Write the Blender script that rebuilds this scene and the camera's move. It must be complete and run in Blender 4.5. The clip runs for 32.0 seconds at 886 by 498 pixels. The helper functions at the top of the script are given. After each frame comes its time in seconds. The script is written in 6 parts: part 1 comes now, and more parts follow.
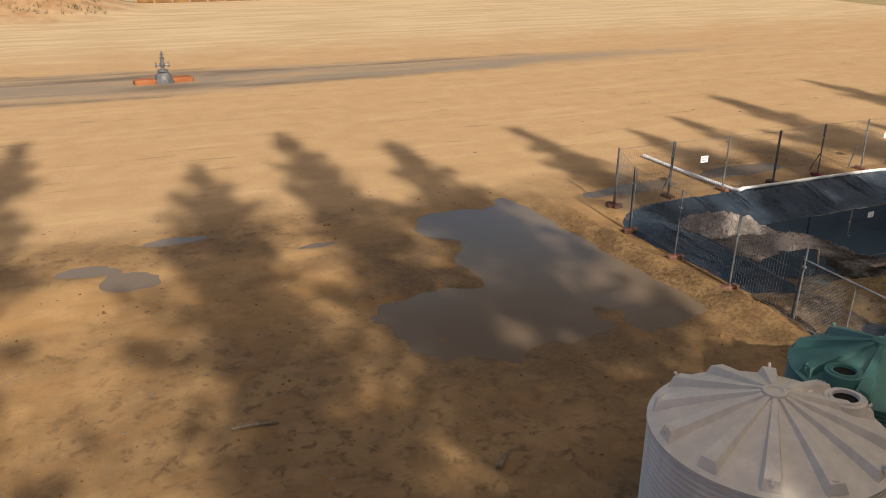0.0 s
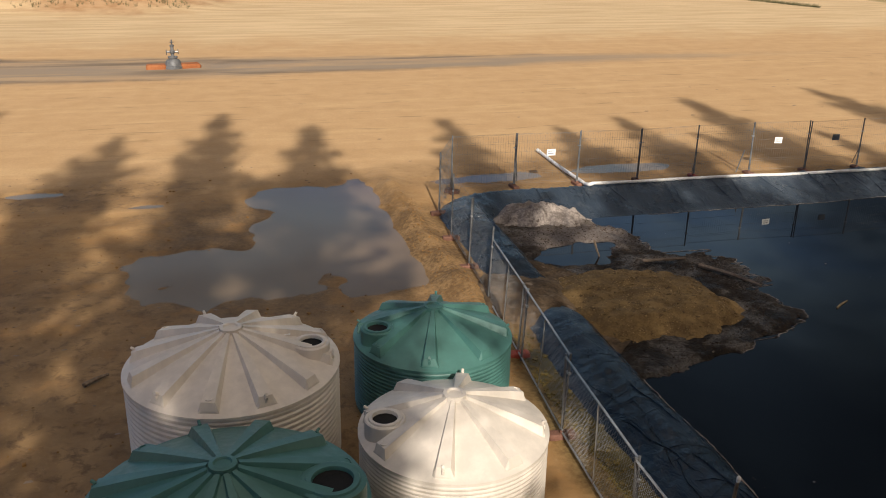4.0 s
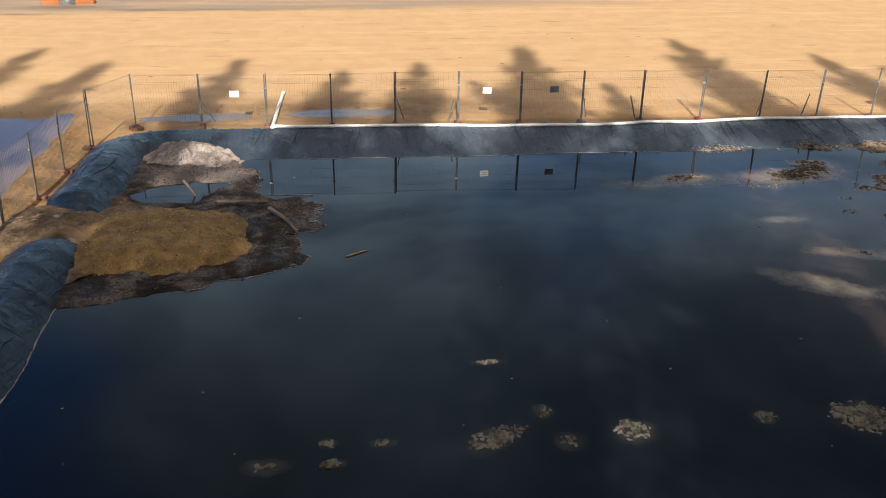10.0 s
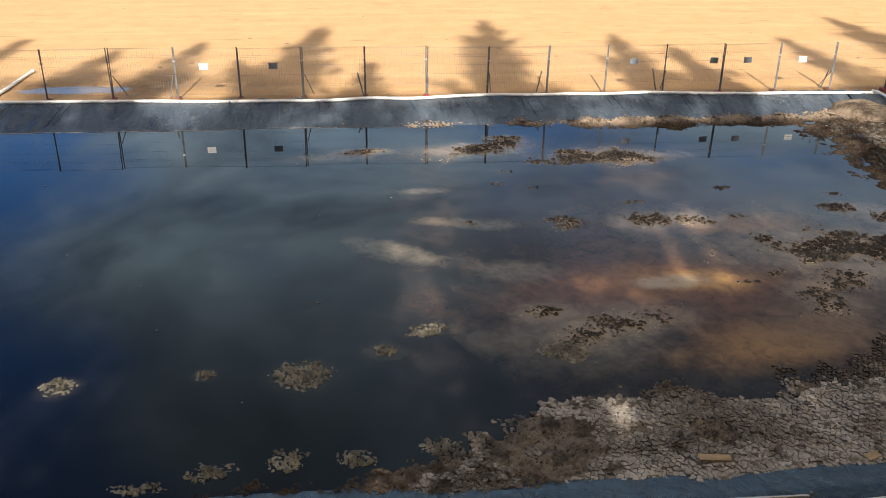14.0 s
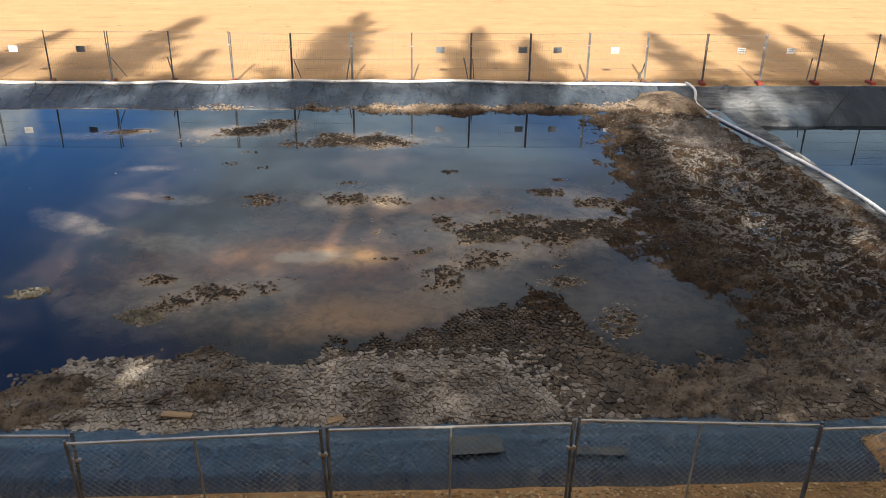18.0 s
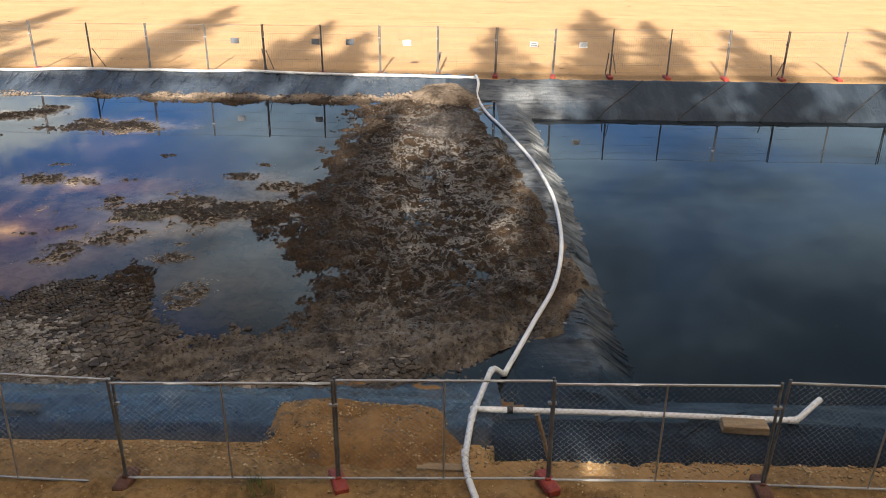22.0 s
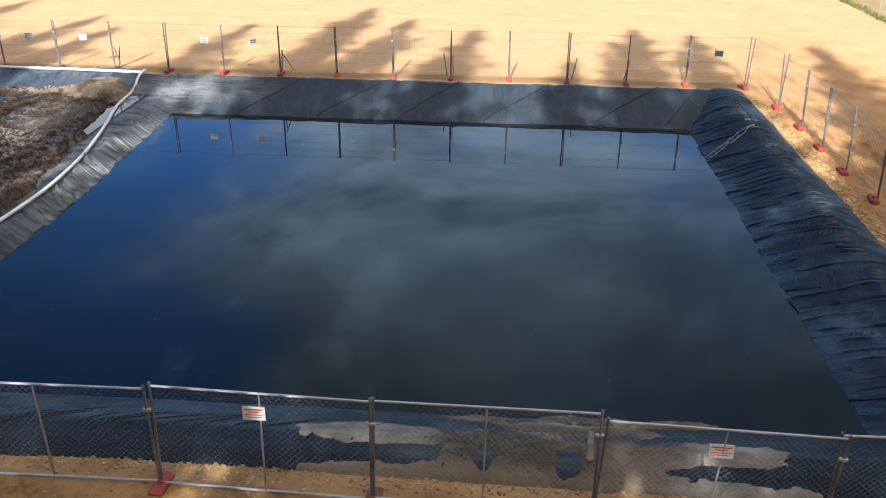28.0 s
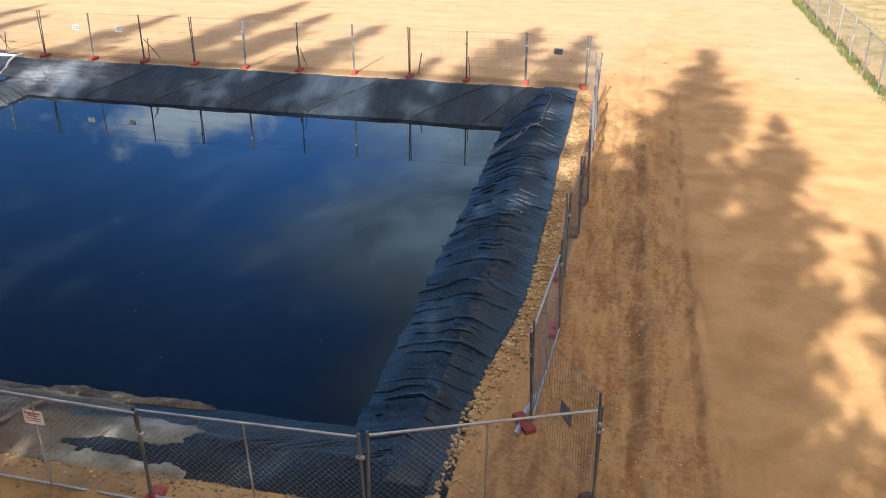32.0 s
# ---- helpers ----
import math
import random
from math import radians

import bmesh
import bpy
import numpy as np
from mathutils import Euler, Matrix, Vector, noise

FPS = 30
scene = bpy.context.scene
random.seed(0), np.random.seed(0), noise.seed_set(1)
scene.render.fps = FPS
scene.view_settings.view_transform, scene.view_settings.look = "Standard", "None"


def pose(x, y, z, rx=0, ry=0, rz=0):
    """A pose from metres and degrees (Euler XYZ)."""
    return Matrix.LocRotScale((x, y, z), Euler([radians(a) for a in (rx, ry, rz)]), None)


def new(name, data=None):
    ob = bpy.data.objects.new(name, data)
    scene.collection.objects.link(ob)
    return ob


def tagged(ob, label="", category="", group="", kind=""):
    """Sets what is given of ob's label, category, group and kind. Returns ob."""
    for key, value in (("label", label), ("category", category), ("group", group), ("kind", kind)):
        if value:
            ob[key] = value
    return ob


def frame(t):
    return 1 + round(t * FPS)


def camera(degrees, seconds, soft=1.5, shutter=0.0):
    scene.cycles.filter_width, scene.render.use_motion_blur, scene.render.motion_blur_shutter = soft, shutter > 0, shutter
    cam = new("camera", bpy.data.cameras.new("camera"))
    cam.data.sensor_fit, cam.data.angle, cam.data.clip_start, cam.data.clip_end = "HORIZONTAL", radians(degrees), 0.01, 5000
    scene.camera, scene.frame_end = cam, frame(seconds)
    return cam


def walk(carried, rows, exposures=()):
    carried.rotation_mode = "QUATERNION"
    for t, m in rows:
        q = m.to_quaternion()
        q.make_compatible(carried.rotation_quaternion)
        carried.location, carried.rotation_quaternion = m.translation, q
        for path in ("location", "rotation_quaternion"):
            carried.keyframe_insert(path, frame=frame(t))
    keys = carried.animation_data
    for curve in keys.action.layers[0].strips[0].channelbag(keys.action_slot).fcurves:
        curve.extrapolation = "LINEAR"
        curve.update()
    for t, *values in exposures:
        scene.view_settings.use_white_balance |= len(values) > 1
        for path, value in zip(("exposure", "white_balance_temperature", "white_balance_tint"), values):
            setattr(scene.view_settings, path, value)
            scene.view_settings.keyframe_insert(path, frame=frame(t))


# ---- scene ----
cam = camera(54.1, 32.0, soft=1.0)
METRES, EYE, TILT, LEAN, TURN = 88.0, 9.3, -21.0, -0.9, -26.3
ROWS = [
    (0.0, 0.0, 0.0, 0.0, 0.0, 0.0, -0.0),
    (0.5, 0.0124, -0.0029, -0.0011, 0.18, 0.04, -0.1),
    (1.0, 0.0274, -0.0047, -0.0025, 0.32, 0.13, -0.22),
    (1.5, 0.044, -0.0062, -0.0035, 2.15, 0.13, -0.88),
    (2.0, 0.0614, -0.0075, -0.0049, 4.71, 0.13, -1.87),
    (2.5, 0.0787, -0.0081, -0.0064, 4.82, 0.17, -1.95),
    (3.0, 0.0959, -0.0087, -0.0072, 6.89, 0.11, -2.71),
    (3.5, 0.1127, -0.009, -0.007, 8.48, 0.04, -3.32),
    (5.5, 0.1765, -0.0073, -0.0041, 16.55, -0.59, -6.44),
    (6.0, 0.1913, -0.005, -0.0033, 17.36, -0.66, -6.72),
    (6.5, 0.2058, -0.0023, -0.0019, 17.47, -0.65, -6.78),
    (7.0, 0.2204, 0.001, -0.0006, 17.59, -0.66, -6.83),
    (7.5, 0.2351, 0.005, 0.0006, 17.69, -0.67, -6.85),
    (8.0, 0.2498, 0.0091, 0.0028, 17.79, -0.73, -6.86),
    (8.5, 0.2643, 0.0138, 0.0047, 17.88, -2.43, -6.93),
    (9.0, 0.2791, 0.0186, 0.0063, 17.98, -3.16, -6.91),
    (9.5, 0.2943, 0.0236, 0.0081, 18.1, -3.78, -6.92),
    (10.0, 0.3094, 0.0283, 0.0103, 18.18, -4.43, -6.92),
    (10.5, 0.3245, 0.0337, 0.0118, 18.29, -4.38, -6.91),
    (11.0, 0.3396, 0.0391, 0.0122, 18.33, -4.66, -6.96),
    (11.5, 0.3552, 0.0443, 0.0128, 18.42, -4.9, -6.93),
    (12.0, 0.3708, 0.049, 0.0137, 18.47, -4.9, -6.94),
    (12.5, 0.3865, 0.0533, 0.015, 18.51, -4.94, -6.93),
    (13.0, 0.4018, 0.0577, 0.0162, 18.58, -4.96, -6.93),
    (13.5, 0.4168, 0.0621, 0.0176, 18.62, -4.98, -6.97),
    (14.0, 0.4312, 0.0666, 0.0186, 18.66, -4.98, -6.94),
    (14.5, 0.4455, 0.0712, 0.0193, 18.71, -5.01, -6.96),
    (15.0, 0.4594, 0.0758, 0.0202, 18.78, -5.01, -6.95),
    (15.5, 0.4733, 0.0801, 0.0216, 18.83, -5.02, -6.96),
    (17.5, 0.5275, 0.0969, 0.0262, 21.5, -5.34, -7.94),
    (18.0, 0.5414, 0.1009, 0.027, 22.13, -5.41, -8.17),
    (18.5, 0.5551, 0.1051, 0.0284, 22.62, -5.47, -8.34),
    (19.0, 0.5688, 0.1094, 0.0297, 23.51, -5.59, -8.66),
    (19.5, 0.5826, 0.1142, 0.0315, 23.53, -5.62, -8.71),
    (20.0, 0.5966, 0.1192, 0.0332, 23.55, -5.61, -8.69),
    (20.5, 0.611, 0.1243, 0.0352, 23.59, -5.61, -8.67),
    (21.0, 0.6254, 0.1296, 0.037, 23.61, -5.59, -8.63),
    (21.5, 0.6398, 0.135, 0.0385, 24.71, -5.76, -9.01),
    (22.0, 0.6541, 0.1407, 0.0398, 24.97, -5.8, -9.1),
    (22.5, 0.6684, 0.146, 0.0413, 27.12, -6.17, -9.83),
    (23.0, 0.6827, 0.1516, 0.043, 27.43, -6.22, -9.93),
    (23.5, 0.6969, 0.1578, 0.0446, 27.48, -6.2, -9.93),
    (24.0, 0.7111, 0.164, 0.0468, 29.27, -6.56, -10.52),
    (24.5, 0.725, 0.1706, 0.0494, 29.95, -6.71, -10.73),
    (25.0, 0.739, 0.1773, 0.0524, 30.43, -6.82, -10.88),
    (25.5, 0.7529, 0.1843, 0.0557, 30.5, -6.86, -10.9),
    (27.5, 0.8094, 0.2153, 0.068, 29.03, -6.57, -10.3),
    (28.0, 0.8235, 0.2237, 0.0704, 29.14, -6.54, -10.31),
    (28.5, 0.8377, 0.2318, 0.073, 29.25, -6.55, -10.26),
    (29.0, 0.8516, 0.2398, 0.0757, 29.32, -6.53, -10.26),
    (29.5, 0.8653, 0.2482, 0.0785, 29.41, -6.53, -10.29),
    (30.0, 0.8791, 0.2564, 0.0813, 29.51, -6.52, -10.24),
    (30.5, 0.8925, 0.2647, 0.084, 29.58, -6.54, -10.23),
    (31.0, 0.9061, 0.2726, 0.0868, 32.33, -7.08, -11.09),
    (31.5, 0.9193, 0.2807, 0.0895, 35.12, -7.66, -11.98),
    (32.0, 0.9318, 0.289, 0.0921, 36.43, -7.95, -12.41),
]
EXPOSURES = [(t, e, k - (220 if t < 8 else 300 if t < 10 else 400), 11) for t, e, k in ((0.0, 0.42, 7450), (6.0, 0.42, 7400), (7.5, 0.43, 7300), (9.0, 0.74, 7350), (10.0, 0.98, 7400), (11.0, 1.10, 7500), (13.0, 1.28, 7700), (15.0, 1.32, 7700), (18.0, 1.36, 7700), (19.5, 1.44, 7700), (24.0, 1.52, 7420), (28.0, 1.58, 6800), (32.0, 1.52, 6640))]
walk(cam, [(t, pose(0, 0, EYE, TILT, LEAN, TURN) @ pose(METRES * x, METRES * y, METRES * z, 90 + pitch, roll, yaw)) for t, x, y, z, yaw, pitch, roll in ROWS], EXPOSURES)


# ---- world, sun ----
SUN_AZ, SUN_EL = radians(6.3), radians(31.0)
sun_way = Vector((math.sin(SUN_AZ) * math.cos(SUN_EL), math.cos(SUN_AZ) * math.cos(SUN_EL), -math.sin(SUN_EL)))
sun = new("sun", bpy.data.lights.new("sun", "SUN"))
sun.data.energy, sun.data.angle, sun.data.color = 3.95, radians(0.55), (1.0, 0.955, 0.90)
sun.matrix_world = Matrix.Translation((40, -60, 60)) @ sun_way.to_track_quat("-Z", "Y").to_matrix().to_4x4()


class Nodes:
    """Short hand for building a node tree."""

    def __init__(self, tree):
        self.tree, self.n, self.l = tree, tree.nodes, tree.links

    def add(self, kind):
        return self.n.new(kind)

    def put(self, socket, v):
        if isinstance(v, bpy.types.NodeSocket):
            self.l.new(v, socket)
        else:
            socket.default_value = v

    def math(self, op, a, b=0.0, clamp=False):
        node = self.add("ShaderNodeMath")
        node.operation, node.use_clamp = op, clamp
        self.put(node.inputs[0], a)
        self.put(node.inputs[1], b)
        return node.outputs[0]

    def vec(self, op, a, b=(0, 0, 0)):
        node = self.add("ShaderNodeVectorMath")
        node.operation = op
        self.put(node.inputs[0], a)
        self.put(node.inputs[1], b)
        return node.outputs["Value"] if op in ("LENGTH", "DISTANCE", "DOT_PRODUCT") else node.outputs[0]

    def noise(self, vector, scale, detail=4.0, rough=0.55, warp=0.0):
        node = self.add("ShaderNodeTexNoise")
        self.put(node.inputs["Vector"], vector)
        node.inputs["Scale"].default_value, node.inputs["Detail"].default_value = scale, detail
        node.inputs["Roughness"].default_value, node.inputs["Distortion"].default_value = rough, warp
        return node.outputs["Fac"]

    def step(self, v, lo, hi, a=0.0, b=1.0, smooth=True):
        node = self.add("ShaderNodeMapRange")
        node.interpolation_type = "SMOOTHSTEP" if smooth else "LINEAR"
        for i, x in enumerate((v, lo, hi, a, b)):
            self.put(node.inputs[i], x)
        return node.outputs[0]

    def mix(self, f, a, b, blend="MIX"):
        node = self.add("ShaderNodeMix")
        node.data_type, node.blend_type = "RGBA", blend
        self.put(node.inputs[0], f)
        self.put(node.inputs[6], (*a, 1) if isinstance(a, tuple) else a)
        self.put(node.inputs[7], (*b, 1) if isinstance(b, tuple) else b)
        return node.outputs[2]

    def place(self):
        return self.add("ShaderNodeNewGeometry").outputs["Position"]

    def blob(self, pos, wob, x, y, rx, ry, soft=0.5, turn=0.0):
        """A soft, ragged spot on the ground plan."""
        m = self.add("ShaderNodeMapping")
        m.vector_type = "TEXTURE"
        self.put(m.inputs[0], pos)
        m.inputs[1].default_value, m.inputs[2].default_value, m.inputs[3].default_value = (x, y, 0), (0, 0, radians(turn)), (rx, ry, 1000)
        d = self.math("ADD", self.vec("LENGTH", m.outputs[0]), wob)
        return self.step(d, 1.0 - soft, 1.0 + soft * 0.4, 1.0, 0.0)


world = bpy.data.worlds.new("sky")
scene.world = world
world.use_nodes = True
w = Nodes(world.node_tree)
back = w.n["Background"]
sky = w.add("ShaderNodeTexSky")
sky.sky_type, sky.sun_disc, sky.sun_elevation, sky.sun_rotation = "NISHITA", False, SUN_EL, math.pi + SUN_AZ
sky.altitude, sky.dust_density, sky.ozone_density = 50, 0.3, 4.0
way = w.add("ShaderNodeTexCoord").outputs["Generated"]
sep = w.add("ShaderNodeSeparateXYZ")
w.put(sep.inputs[0], way)
lift = w.math("MAXIMUM", sep.outputs[2], 0.06)
flat = w.add("ShaderNodeCombineXYZ")
w.put(flat.inputs[0], w.math("DIVIDE", sep.outputs[0], lift))
w.put(flat.inputs[1], w.math("DIVIDE", sep.outputs[1], lift))
cloud = w.noise(flat.outputs[0], 0.62, 8.0, 0.56, 0.35)
# a bank of cloud towards +x, broken blue sky towards -x
bank = w.step(sep.outputs[0], -0.46, -0.14, -0.06, 0.17)
bank = w.math("ADD", bank, w.step(sep.outputs[0], 0.22, 0.55, 0.0, 0.14))
# thick white cloud overhead and behind is unseen, added to fill the shade
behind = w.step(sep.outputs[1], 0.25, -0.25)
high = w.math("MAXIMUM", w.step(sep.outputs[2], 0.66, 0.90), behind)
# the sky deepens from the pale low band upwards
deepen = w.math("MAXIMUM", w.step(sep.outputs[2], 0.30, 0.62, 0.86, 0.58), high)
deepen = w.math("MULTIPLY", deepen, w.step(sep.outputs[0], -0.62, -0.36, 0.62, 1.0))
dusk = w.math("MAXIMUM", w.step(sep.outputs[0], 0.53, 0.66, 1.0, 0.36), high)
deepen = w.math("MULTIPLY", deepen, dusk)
# thin bluish veils low over the field
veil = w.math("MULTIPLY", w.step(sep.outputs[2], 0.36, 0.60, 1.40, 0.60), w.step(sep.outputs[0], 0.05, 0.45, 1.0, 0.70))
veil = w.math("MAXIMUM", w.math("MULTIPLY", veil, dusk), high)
steep = w.vec("MULTIPLY", w.vec("SUBTRACT", way, (-0.12, 0.825, 0.535)), (5.6, 3.0, 9.0))
bank = w.math("ADD", bank, w.step(w.vec("LENGTH", steep), 0.3, 1.0, 0.16, 0.0))
low = w.vec("MULTIPLY", w.vec("SUBTRACT", way, (-0.27, 0.865, 0.42)), (5.0, 3.0, 10.0))
bank = w.math("ADD", bank, w.step(w.vec("LENGTH", low), 0.3, 1.0, 0.10, 0.0))
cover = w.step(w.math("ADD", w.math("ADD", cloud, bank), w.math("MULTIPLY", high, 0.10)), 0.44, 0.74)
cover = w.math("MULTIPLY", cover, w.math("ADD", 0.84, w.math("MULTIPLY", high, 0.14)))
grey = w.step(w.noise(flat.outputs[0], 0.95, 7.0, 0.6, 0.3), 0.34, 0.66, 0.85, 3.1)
# the unseen overhead cloud is brightened for more neutral fill
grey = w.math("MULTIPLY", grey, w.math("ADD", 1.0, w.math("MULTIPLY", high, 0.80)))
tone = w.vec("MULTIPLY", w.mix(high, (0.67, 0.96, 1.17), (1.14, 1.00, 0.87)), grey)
blue = w.mix(1.0, sky.outputs[0], (0.29, 0.57, 0.88), "MULTIPLY")
# one bright cumulus low over the field
heap = w.vec("MULTIPLY", w.vec("SUBTRACT", way, (-0.455, 0.845, 0.268)), (11.5, 6.5, 26.0))
puff = w.math("ADD", w.vec("LENGTH", heap), w.math("MULTIPLY", w.math("SUBTRACT", w.noise(way, 16.0, 6.0, 0.62), 0.5), 2.6))
puff = w.step(puff, 0.5, 1.25, 1.0, 0.0)
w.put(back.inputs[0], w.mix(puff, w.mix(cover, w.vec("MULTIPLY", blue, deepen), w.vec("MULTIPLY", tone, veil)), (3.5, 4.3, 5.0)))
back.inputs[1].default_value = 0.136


# ---- materials ----
def material(name):
    m = bpy.data.materials.new(name)
    m.use_nodes = True
    k = Nodes(m.node_tree)
    return m, k, k.n["Principled BSDF"]


def bump(k, bsdf, height, strength, distance):
    b = k.add("ShaderNodeBump")
    k.put(b.inputs["Height"], height)
    b.inputs["Strength"].default_value, b.inputs["Distance"].default_value = strength, distance
    k.put(bsdf.inputs["Normal"], b.outputs[0])


def surface(name, c1, c2, big=1.5, fine=25.0, rough=(0.5, 0.7), relief=0.3, depth=0.01, metal=0.0, vary=0.0, c3=None, stretch=(1, 1, 1), island=0.0):
    """Two colours mixed by coarse and fine noise, with grain, uneven gloss and fine relief."""
    m, k, bsdf = material(name)
    pos = k.vec("MULTIPLY", k.place(), stretch)
    a, b = k.noise(pos, big, 5, 0.6), k.noise(pos, fine, 4, 0.6)
    both = k.math("ADD", k.math("MULTIPLY", a, 0.65), k.math("MULTIPLY", b, 0.35))
    col = k.mix(k.step(both, 0.36, 0.64), c1, c2)
    if c3:
        col = k.mix(k.step(k.noise(pos, big * 2.7, 6, 0.65), 0.56, 0.68), col, c3)
    if vary:
        info = k.add("ShaderNodeObjectInfo").outputs["Random"]
        col = k.mix(1.0, col, k.mix(info, (1 - vary,) * 3, (1 + vary * 0.4,) * 3), "MULTIPLY")
    if island:
        each = k.add("ShaderNodeNewGeometry").outputs["Random Per Island"]
        col = k.mix(1.0, col, k.mix(each, (1 - island,) * 3, (1 + island * 0.6,) * 3), "MULTIPLY")
    k.put(bsdf.inputs["Base Color"], col)
    k.put(bsdf.inputs["Roughness"], k.step(a, 0.3, 0.7, rough[0], rough[1]))
    bsdf.inputs["Metallic"].default_value = metal
    if not metal and rough[0] > 0.55:
        bsdf.inputs["Specular IOR Level"].default_value = 0.2
    if relief:
        bump(k, bsdf, both, relief, depth)
    return m


def make_ground():
    m, k, bsdf = material("bare_sandy_earth")
    pos = k.place()
    wide = k.noise(pos, 0.07, 5, 0.55)
    mid = k.noise(pos, 0.8, 6, 0.6)
    fine = k.noise(pos, 9.0, 5, 0.65)
    streak = k.noise(k.vec("MULTIPLY", pos, (0.10, 0.85, 1)), 1.0, 6, 0.6, 0.3)
    wob = k.math("MULTIPLY", k.math("SUBTRACT", k.noise(pos, 0.22, 6, 0.6), 0.5), 1.3)
    sep = k.add("ShaderNodeSeparateXYZ")
    k.put(sep.inputs[0], pos)
    x, y = sep.outputs[0], sep.outputs[1]
    col = k.mix(k.step(mid, 0.3, 0.7), (0.47, 0.255, 0.095), (0.57, 0.335, 0.14))
    col = k.mix(k.step(y, 20, 27), col, k.mix(k.step(mid, 0.3, 0.7), (0.475, 0.302, 0.154), (0.530, 0.346, 0.184)))
    far = k.step(k.math("ADD", y, k.math("MULTIPLY", wob, 14.0)), 58, 72)
    straw = k.mix(k.step(streak, 0.38, 0.62), (0.52, 0.372, 0.212), (0.64, 0.484, 0.294))
    col = k.mix(far, col, straw)
    # pale dry streaks
    col = k.mix(k.math("MULTIPLY", k.step(streak, 0.48, 0.70), 0.35), col, (0.66, 0.46, 0.25))
    # fine grey scrape marks
    scrape = k.noise(k.vec("MULTIPLY", pos, (0.22, 1.9, 1)), 1.0, 7, 0.68, 0.4)
    near_field = k.math("MULTIPLY", k.step(y, 26, 34), k.step(y, 50, 60, 1.0, 0.0))
    col = k.mix(k.math("MULTIPLY", k.math("MULTIPLY", k.step(scrape, 0.585, 0.68), near_field), 0.75), col, (0.24, 0.16, 0.09))
    # dark wet track in the field
    band = k.math("SUBTRACT", y, 52.6)
    thick = k.math("ADD", k.math("ABSOLUTE", band), k.math("MULTIPLY", wob, 2.6))
    track = k.math("MULTIPLY", k.step(k.math("ADD", thick, k.math("MULTIPLY", x, 0.075)), 3.6, 5.6, 1.0, 0.0), k.step(x, 26, 66, 1.0, 0.0))
    runs = k.noise(k.vec("MULTIPLY", pos, (0.06, 0.55, 1)), 1.0, 7, 0.66, 0.6)
    track = k.math("MULTIPLY", track, k.step(runs, 0.34, 0.56, 0.42, 1.0))
    rim = k.step(k.math("ADD", k.math("ABSOLUTE", k.math("ADD", band, 0.5)), k.math("MULTIPLY", wob, 1.4)), 1.2, 2.6)
    col = k.mix(k.math("MULTIPLY", track, 0.9), col, k.mix(k.math("MULTIPLY", rim, k.step(runs, 0.40, 0.60)), (0.245, 0.205, 0.165), (0.100, 0.084, 0.074)))
    # darker patch of ground in front of the wellhead pad
    col = k.mix(k.math("MULTIPLY", k.blob(pos, wob, 8.2, 51.0, 3.6, 1.0, 0.8), 0.7), col, (0.11, 0.085, 0.065))
    # damp earth round the tanks and the puddle
    damp = k.math("MAXIMUM", k.blob(pos, wob, 6, 9, 15, 16, 0.6), k.blob(pos, wob, 4, 25, 9, 2.4, 0.7))
    damp = k.math("MAXIMUM", damp, k.blob(pos, wob, 11.5, 19.6, 6.5, 6.5, 0.6))
    damp = k.math("MAXIMUM", damp, k.math("MULTIPLY", k.blob(pos, wob, 24, 25.0, 11, 2.6, 0.6), 0.9))
    earth = k.mix(k.step(mid, 0.32, 0.68), (0.16, 0.092, 0.042), (0.31, 0.190, 0.086))
    earth = k.mix(k.math("MULTIPLY", k.step(fine, 0.60, 0.75), 0.6), earth, (0.42, 0.29, 0.15))
    dampm = k.math("MULTIPLY", damp, k.step(mid, 0.28, 0.5, 0.55, 1.0))
    earth = k.mix(k.math("MULTIPLY", k.step(k.noise(pos, 2.6, 7, 0.7, 0.5), 0.50, 0.64), 0.85), earth, (0.110, 0.062, 0.030))
    soaked = k.blob(pos, wob, 11.8, 18.6, 5.6, 6.6, 0.5)
    earth = k.mix(k.math("MULTIPLY", soaked, k.step(fine, 0.3, 0.7, 0.85, 0.55)), earth, (0.105, 0.068, 0.038))
    col = k.mix(dampm, col, earth)
    # turned brown earth along the fence by the puddle, mossy and wet towards the ditch
    turned = k.mix(k.step(k.math("ADD", k.math("MULTIPLY", mid, 0.5), k.math("MULTIPLY", fine, 0.5)), 0.40, 0.62), (0.085, 0.050, 0.023), (0.27, 0.165, 0.075))
    col = k.mix(k.math("MULTIPLY", k.blob(pos, k.math("MULTIPLY", wob, 0.7), 16.0, 17.2, 2.2, 7.6, 0.6), 0.92), col, turned)
    mossy = k.mix(k.step(fine, 0.38, 0.62), (0.050, 0.038, 0.014), (0.150, 0.110, 0.040))
    col = k.mix(k.math("MULTIPLY", k.blob(pos, k.math("MULTIPLY", wob, 0.5), 16.4, 5.6, 0.95, 7.2, 0.5), 0.9), col, mossy)
    # browner road
    road = k.blob(pos, wob, 88.2, 6, 4.2, 34, 0.5)
    col = k.mix(k.math("MULTIPLY", road, 0.9), col, k.mix(k.step(mid, 0.35, 0.65), (0.42, 0.222, 0.088), (0.55, 0.315, 0.132)))
    # redder churned earth beside the near bank and the road
    churn = k.math("MULTIPLY", k.blob(pos, wob, 50, -7.0, 40, 5.6, 0.35), k.step(x, 82.0, 84.5, 1.0, 0.0))
    red = k.mix(k.step(k.math("ADD", k.math("MULTIPLY", mid, 0.6), k.math("MULTIPLY", fine, 0.4)), 0.38, 0.62), (0.100, 0.058, 0.024), (0.33, 0.197, 0.078))
